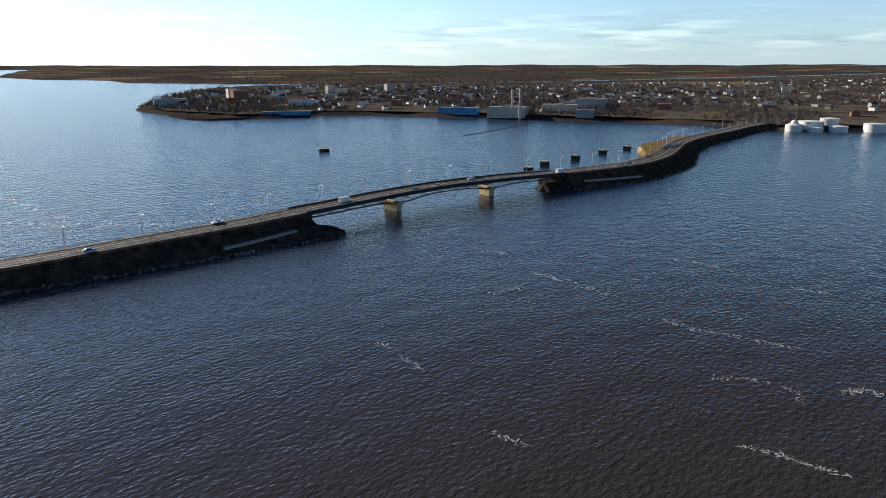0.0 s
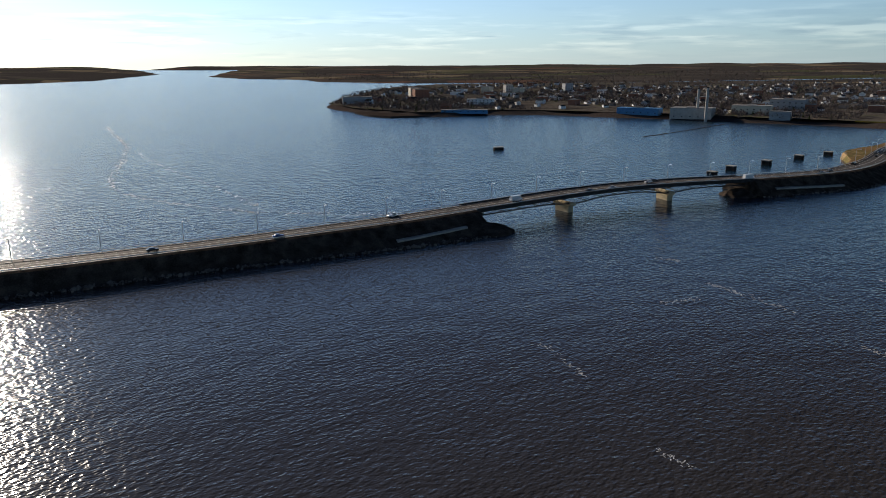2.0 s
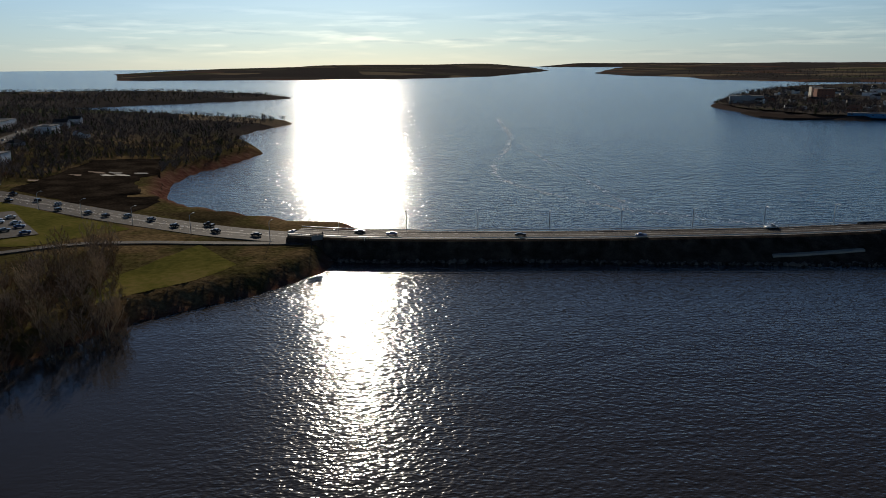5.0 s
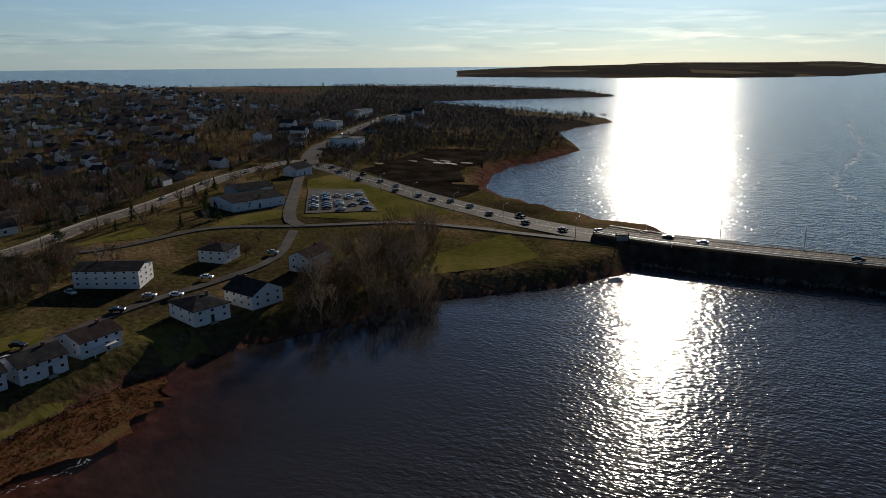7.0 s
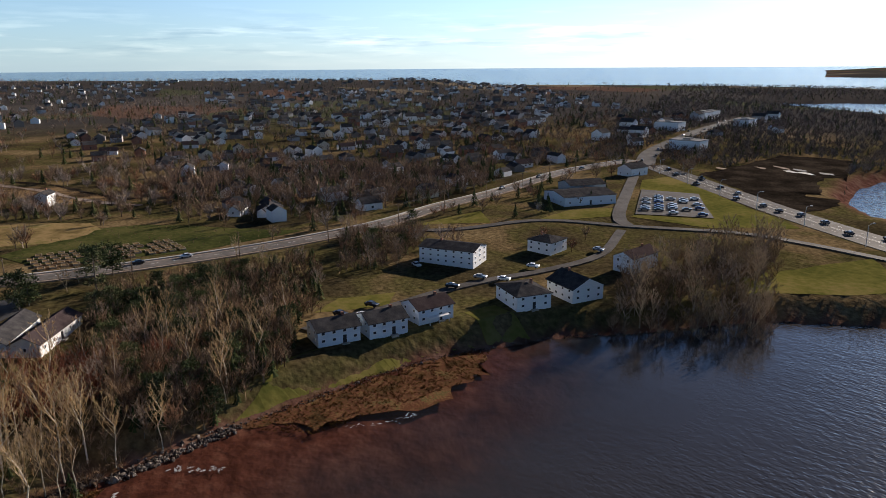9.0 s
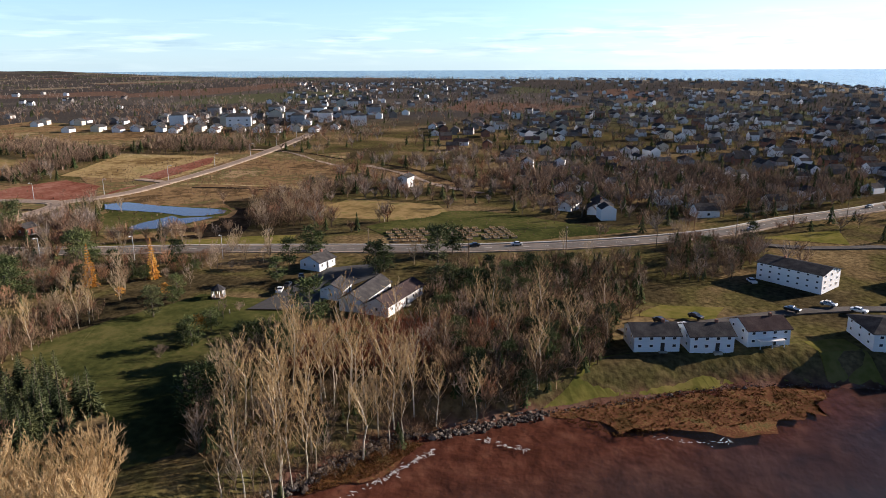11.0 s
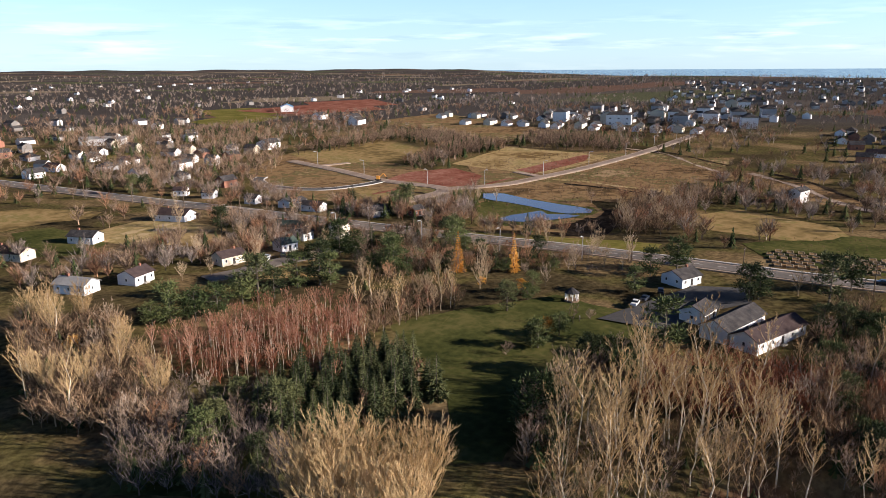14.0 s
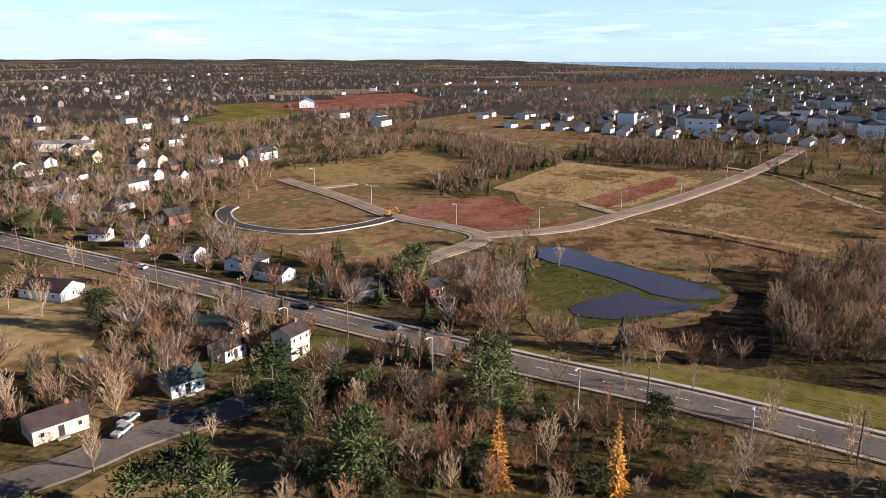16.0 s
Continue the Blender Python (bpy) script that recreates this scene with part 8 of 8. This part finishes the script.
grove(Z_WOODS, 48, 2.0, [("grey", 3), ("pine", 2), ("pale", 1), ("sapling", 1)], 0.72)
# pale trees mixed in to lighten the grove like hazy glare
grove(Z_GREY, 64, 1.5, [("grey", 5), ("pale", 3)], 1.15)
grove(Z_GROVE, 52, 2.0, [("sapling", 3), ("pale", 1.5), ("grey", 3), ("brown", 2.5), ("shrub", 1), ("pine", 0.7)], 0.72)
grove(Z_GROVE_B, 48, 1.9, [("grey", 4), ("pale", 1.5), ("sapling", 1), ("brown", 1)], 0.85)
grove(Z_ROW, 24, 2.4, [("grey", 3), ("pine", 1), ("brown", 1)], 0.9)
grove(Z_CORNER, 34, 1.9, [("grey", 3), ("pine", 2), ("brown", 2), ("spruce", 0.6)], 0.8)
grove(Z_MID, 34, 2.0, [("grey", 3), ("pine", 1), ("brown", 1), ("pale", 1), ("spruce", 0.5)], 0.75)
for spots, kind, s in ((T_PALE, "pale", 0.8), (T_BROWN, "brown", 0.85), (T_PINE, "pine", 1.2), (T_SPRUCE, "spruce", 1.0), (T_LARCH, "larch", 1.15), (T_PINE_B, "pine", 1.25), (T_GOLD, "gold", 1.15), (T_STREET, "pale", 0.72)):
    for x, y in spots:
        plant(kind, x, y, s)
for i, (x, y) in enumerate(T_SMALL):
    plant(("shrub", "pine", "leafy", "pine", "grey")[i % 5], x, y, 0.75)

# ---- woods farther off, as masses of many small trees ----
np.random.seed(12)


def template(n, kind):
    """Corners and triangles of one small far tree about 1 m high."""
    v, f = [], []
    if kind == "bare":
        limbs = max(5, n // 8)
        wide = 0.0055 + 0.36 / n

        def spike(b, e, w):
            p = np.cross(e - b, np.random.normal(0, 1, 3))
            p *= w / np.linalg.norm(p)
            k = len(v)
            v.extend([b - p, b + p, e])
            f.append((k, k + 1, k + 2))

        spike(np.array((0, 0, -0.06)), np.array((0, 0, 0.85)), 0.028)
        for i in range(limbs):
            az, z0 = i * 2.4 + np.random.uniform(-0.4, 0.4), np.random.uniform(0.14, 0.55)
            rr = 0.34 * math.sqrt(max(0.1, 1 - ((z0 - 0.2) / 0.6) ** 2)) * np.random.uniform(0.7, 1.1)
            b = np.array((0, 0, z0))
            e = np.array((rr * math.cos(az), rr * math.sin(az), min(1.0, z0 + np.random.uniform(0.28, 0.52))))
            spike(b, e, wide * 1.5)
            for _ in range(max(3, n // limbs)):
                u = np.random.uniform(0.2, 0.95)
                st = b + (e - b) * u
                d = (e - b) * 0.45 + np.random.normal(0, 0.13, 3) + np.array((0, 0, 0.14))
                spike(st, st + d * np.random.uniform(0.5, 1.0), wide)
    else:
        for t in range(6):
            z0, r = 0.06 + 0.145 * t, 0.25 * (1 - t / 6.6)
            for i in range(7):
                az = i * 0.9 + t + np.random.uniform(-0.2, 0.2)
                r_ = r * np.random.uniform(0.75, 1.2)
                c, s = math.cos(az), math.sin(az)
                k = len(v)
                w = np.array((-s, c, 0)) * r_ * 0.55
                tip = np.array((c * r_, s * r_, z0 + np.random.uniform(-0.03, 0.05)))
                v += [tip - w * 0.5, tip + w * 0.5, np.array((0, 0, z0 + 0.24))]
                f.append((k, k + 1, k + 2))
    return np.array(v), np.array(f)


def woods(name, places, sizes, kind, mat, label, twigs=30):
    if not len(places):
        return
    forms = [template(twigs, kind) for _ in range(5)]
    vs, fs, base = [], [], 0
    z = height(places)
    pick = np.random.randint(0, 5, len(places))
    for k, (tv, tf) in enumerate(forms):
        sel = np.where(pick == k)[0]
        if not len(sel):
            continue
        ang = np.random.uniform(0, 6.28, len(sel))
        s = sizes[sel]
        wide = s * np.random.uniform(0.9, 1.4, len(sel))
        x = (tv[None, :, 0] * np.cos(ang)[:, None] - tv[None, :, 1] * np.sin(ang)[:, None]) * wide[:, None] + places[sel, 0][:, None]
        y = (tv[None, :, 0] * np.sin(ang)[:, None] + tv[None, :, 1] * np.cos(ang)[:, None]) * wide[:, None] + places[sel, 1][:, None]
        zz = tv[None, :, 2] * s[:, None] + z[sel][:, None]
        vs.append(np.stack([x, y, zz], -1).reshape(-1, 3))
        fs.append((tf[None] + (np.arange(len(sel)) * len(tv))[:, None, None]).reshape(-1, 3) + base)
        base += len(sel) * len(tv)
    tagged(big_mesh(name, np.concatenate(vs), np.concatenate(fs), mat), label, "woods", kind="stuff")


def spread_points(n, r0, r1, a0, a1, centre=(-40, -20)):
    """Places between two yaws, thinning with distance."""
    a_ = np.radians(np.random.uniform(a0, a1, n))
    r = np.exp(np.random.uniform(np.log(r0), np.log(r1), n))
    return np.stack([centre[0] - r * np.sin(a_), centre[1] + r * np.cos(a_)], 1), r


def clear_of_everything(q, gap_road=4.0):
    ok = shore(q) > 5
    for l in roads_all:
        ok &= distance(l, q) > gap_road
    for f in open_fields:
        ok &= ~inside(f, q)
    if PLACED:
        hp_ = np.array(PLACED)
        for k in range(0, len(q), 4000):
            d2 = ((q[k : k + 4000, None, :] - hp_[None]) ** 2).sum(-1).min(1)
            ok[k : k + 4000] &= d2 > 24
    return ok


def lumpy(q, scale):
    return np.array([noise.noise((x * scale, y * scale, 3.7)) for x, y in q])


# thickets and undergrowth between the nearer trees
np.random.seed(31)
for poly, n, gap, lo_, hi_, green_part, label in (
    (Z_MIX, 380, 0.9, 1.4, 3.6, 0.25, "tangled leafless thicket above the shore"), (Z_DARK, 380, 1.0, 1.2, 2.8, 0.65, "dark mixed thicket beside the church"), (Z_REDB, 360, 0.85, 1.2, 3.0, 0.1, "red-brown thicket behind the aspens"),
    (Z_WOODS, 440, 1.0, 1.4, 3.2, 0.3, "dense mixed woods along the shore"), (Z_GOLD, 420, 0.9, 1.8, 3.8, 0.08, "tan brush under the bare trees"), (Z_CORNER, 330, 0.9, 1.2, 3.0, 0.3, "dark brush near the shore"),
    (Z_GREY, 220, 1.1, 1.2, 3.0, 0.0, "grey leafless thicket on the point"), (Z_GROVE, 130, 1.6, 0.6, 1.4, 0.05, "low brush in the roadside grove"), (Z_GROVE_B, 380, 1.2, 1.5, 3.2, 0.0, "grey-brown leafless thicket by the pond"),
    (Z_BIRCH, 260, 0.8, 0.7, 1.8, 0.1, "low brush under the aspens"), (Z_MID, 260, 1.0, 1.0, 2.4, 0.15, "brown brush between the gardens"), (Z_PALE, 200, 0.9, 1.0, 2.4, 0.0, "tan brush at the wood's edge"),
    (Z_EDGE, 330, 0.7, 1.6, 3.6, 0.25, "dark mixed thicket along the lawn"), (Z_SPRUCE, 120, 1.0, 0.8, 1.8, 0.6, "dark brush between the spruces"), (Z_RED, 200, 1.0, 0.7, 1.8, 0.0, "red-brown brush under the saplings"), (Z_ROW, 160, 1.1, 1.0, 2.6, 0.2, "brown brush behind the long block"),
):
    q = np.array(scatter(poly, n, gap, 6))
    ok = np.array([off_roads(x, y, 2.8) and all((x - a) ** 2 + (y - b) ** 2 > 14 for a, b in HOUSES_AT) for x, y in q])
    q = q[ok]
    green = np.random.random(len(q)) < green_part
    # bare brush in Z_CORNER is darker, shade put into its colour
    woods("thicket", q[~green], np.random.uniform(lo_, hi_, (~green).sum()), "bare", M["red_brush" if "red" in label else "town_grey" if poly is Z_CORNER else "brush"], label, 110)
    woods("thicket", q[green], np.random.uniform(lo_, hi_, green.sum()), "conifer", M["far_green"], label.replace("leafless", "evergreen"))
# dry tufts and low scrub over the open ground
np.random.seed(52)
for poly, n, lo_, hi_, mat, label in (
    (OPEN_A, 700, 0.25, 0.7, "brush", "dry tufts between the new streets"), (OPEN_B, 1300, 0.3, 1.0, "brush", "dry scrub round the pond"), (BROWN_A, 600, 0.3, 0.9, "rust_brush", "rusty scrub on the brown field"), (BROWN_B, 300, 0.3, 0.8, "brush", "low scrub beside the tracks"),
    (STRAW_A, 260, 0.15, 0.4, "brush", "tufts on the mown hayfield"), (STRAW_B, 300, 0.2, 0.5, "brush", "tufts on the straw field"), (VERGE_B, 260, 0.2, 0.5, "brush", "tufts along the main road"), (STRAW_C, 300, 0.3, 0.8, "rust_brush", "scrub before the apartments"),
):
    q = np.array(scatter(poly, n, 0.9, 3))
    q = q[[off_roads(x, y, 2.8) and not inside(POND_A, np.array([(x, y)]))[0] and not inside(POND_B, np.array([(x, y)]))[0] for x, y in q]]
    woods("scrub", q, np.random.uniform(lo_, hi_, len(q)), "bare", M[mat], label, 14)
# wooded belts between the fields
for poly, n, label in ((Z_BELT, 260, "belt of bare trees and spruces behind the hayfield"), (Z_BELT_B, 120, "belt of bare trees between two fields"), (Z_BELT_C, 170, "line of bare trees before the apartments"), (Z_SUB, 520, "bare trees among suburban gardens"), (Z_LOT, 460, "bare trees among houses behind the main road")):
    q = np.array(scatter(poly, n, 1.6, 12))
    ok = np.array([off_roads(x, y, 3.5) for x, y in q])
    q = q[ok]
    green = np.random.random(len(q)) < 0.2
    woods("woods", q[~green], np.random.uniform(3.0, 5.0, (~green).sum()), "bare", M["far_brown"], label, 80)
    woods("woods", q[green], np.random.uniform(3.0, 5.2, green.sum()), "conifer", M["far_green"], label.replace("bare trees", "dark conifers"))
# the open country and the suburbs to the west and south
q, r = spread_points(26000, 95, 2600, 52, 188)
ok = clear_of_everything(q)
near_zone = np.zeros(len(q), bool)
for z_ in (Z_BIRCH, Z_EDGE, Z_SPRUCE, Z_RED, Z_PALE, Z_GOLD, Z_MIX, Z_DARK, Z_REDB, Z_WOODS, Z_GREY, Z_GROVE, Z_GROVE_B, Z_CORNER, Z_MID):
    near_zone |= inside(z_, q)
n1 = lumpy(q, 0.012)
ok &= ~near_zone & ((n1 > -0.14) | (np.random.random(len(q)) < 0.22)) & (r > 60)
ok &= ~((r < 210) & (np.random.random(len(q)) < 0.45))
q, r, n1 = q[ok], r[ok], n1[ok]
green = np.random.random(len(q)) < 0.10 + 0.06 * (r < 210) + 0.30 * (lumpy(q, 0.02) > 0.25)
size = np.random.uniform(2.2, 4.2, len(q)) * np.interp(r, [100, 800, 2600], [1.0, 1.1, 1.9])
# past 480 m most bare woods take paler grey, haze put into the colour
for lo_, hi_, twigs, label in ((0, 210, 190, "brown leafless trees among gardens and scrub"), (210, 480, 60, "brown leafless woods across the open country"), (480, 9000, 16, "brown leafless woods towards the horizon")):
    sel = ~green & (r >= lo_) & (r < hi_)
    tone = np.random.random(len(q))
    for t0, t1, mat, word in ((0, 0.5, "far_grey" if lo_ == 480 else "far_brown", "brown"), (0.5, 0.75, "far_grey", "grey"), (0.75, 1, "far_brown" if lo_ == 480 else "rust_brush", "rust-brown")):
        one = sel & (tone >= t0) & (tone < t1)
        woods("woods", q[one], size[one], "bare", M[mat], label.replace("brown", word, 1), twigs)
woods("woods", q[green], size[green], "conifer", M["far_green"], "dark conifers scattered through the open country")
# garden trees between the suburban houses
np.random.seed(44)
for poly, n in (
    ([(-150, -15), (-200, -45), (-260, -60), (-300, 0), (-300, 80), (-240, 80), (-175, 25)], 900), ([(-300, -110), (-440, -100), (-440, 200), (-300, 130)], 1100), ([(-440, -150), (-800, -300), (-900, 250), (-440, 250)], 1500),
    ([(-250, 110), (-400, 130), (-430, 270), (-300, 230)], 350), ([(-300, -290), (-420, -280), (-470, -190), (-400, -150), (-330, -160)], 160), ([(-480, -300), (-900, -500), (-1000, -200), (-500, -150)], 700),
):
    q = np.array(scatter(poly, n, 2.4, 4))
    d2 = ((q[:, None, :] - np.array(PLACED)[None]) ** 2).sum(-1).min(1)
    ok = (d2 > 7.5) & np.array([off_roads(x, y, 3.4) and not in_field(x, y) for x, y in q])
    q = q[ok]
    green = np.random.random(len(q)) < 0.22
    size = np.random.uniform(1.6, 3.6, len(q))
    woods("woods", q[~green], size[~green], "bare", M["town_grey"], "bare garden trees between small houses", 26)
    woods("woods", q[green], size[green] * 1.1, "conifer", M["far_green"], "dark garden conifers between small houses")
# wooded capes
q, r = spread_points(15000, 230, 1500, 28, 62)
ok = clear_of_everything(q)
q, r = q[ok], r[ok]
green = np.random.random(len(q)) < 0.10
size = np.random.uniform(2.0, 3.0, len(q)) * np.interp(r, [200, 1500], [0.9, 1.5])
woods("woods", q[~green], size[~green], "bare", M["town_grey"], "leafless woods on the capes", 20)
woods("woods", q[green], size[green], "conifer", M["far_green"], "dark conifers on the capes")
# the town's trees and the land behind
q, r = spread_points(15000, 420, 2600, -60, 12, (0, 0))
q2, r2 = spread_points(13000, 420, 1000, -55, 10, (0, 0))
q, r = np.concatenate([q, q2]), np.concatenate([r, r2])
ok = clear_of_everything(q) & (q[:, 1] > 330)
ok &= (lumpy(q, 0.01) > -0.25)
q, r = q[ok], r[ok]
green = np.random.random(len(q)) < 0.05
size = np.random.uniform(2.4, 4.4, len(q)) * np.interp(r, [400, 2600], [1.0, 1.5])
# the grey of these town trees stands in for haze over the harbour
woods("woods", q[~green], size[~green], "bare", M["town_grey"], "leafless town trees across the harbour", 14)
woods("woods", q[green], size[green], "conifer", M["far_green"], "dark conifers across the harbour")
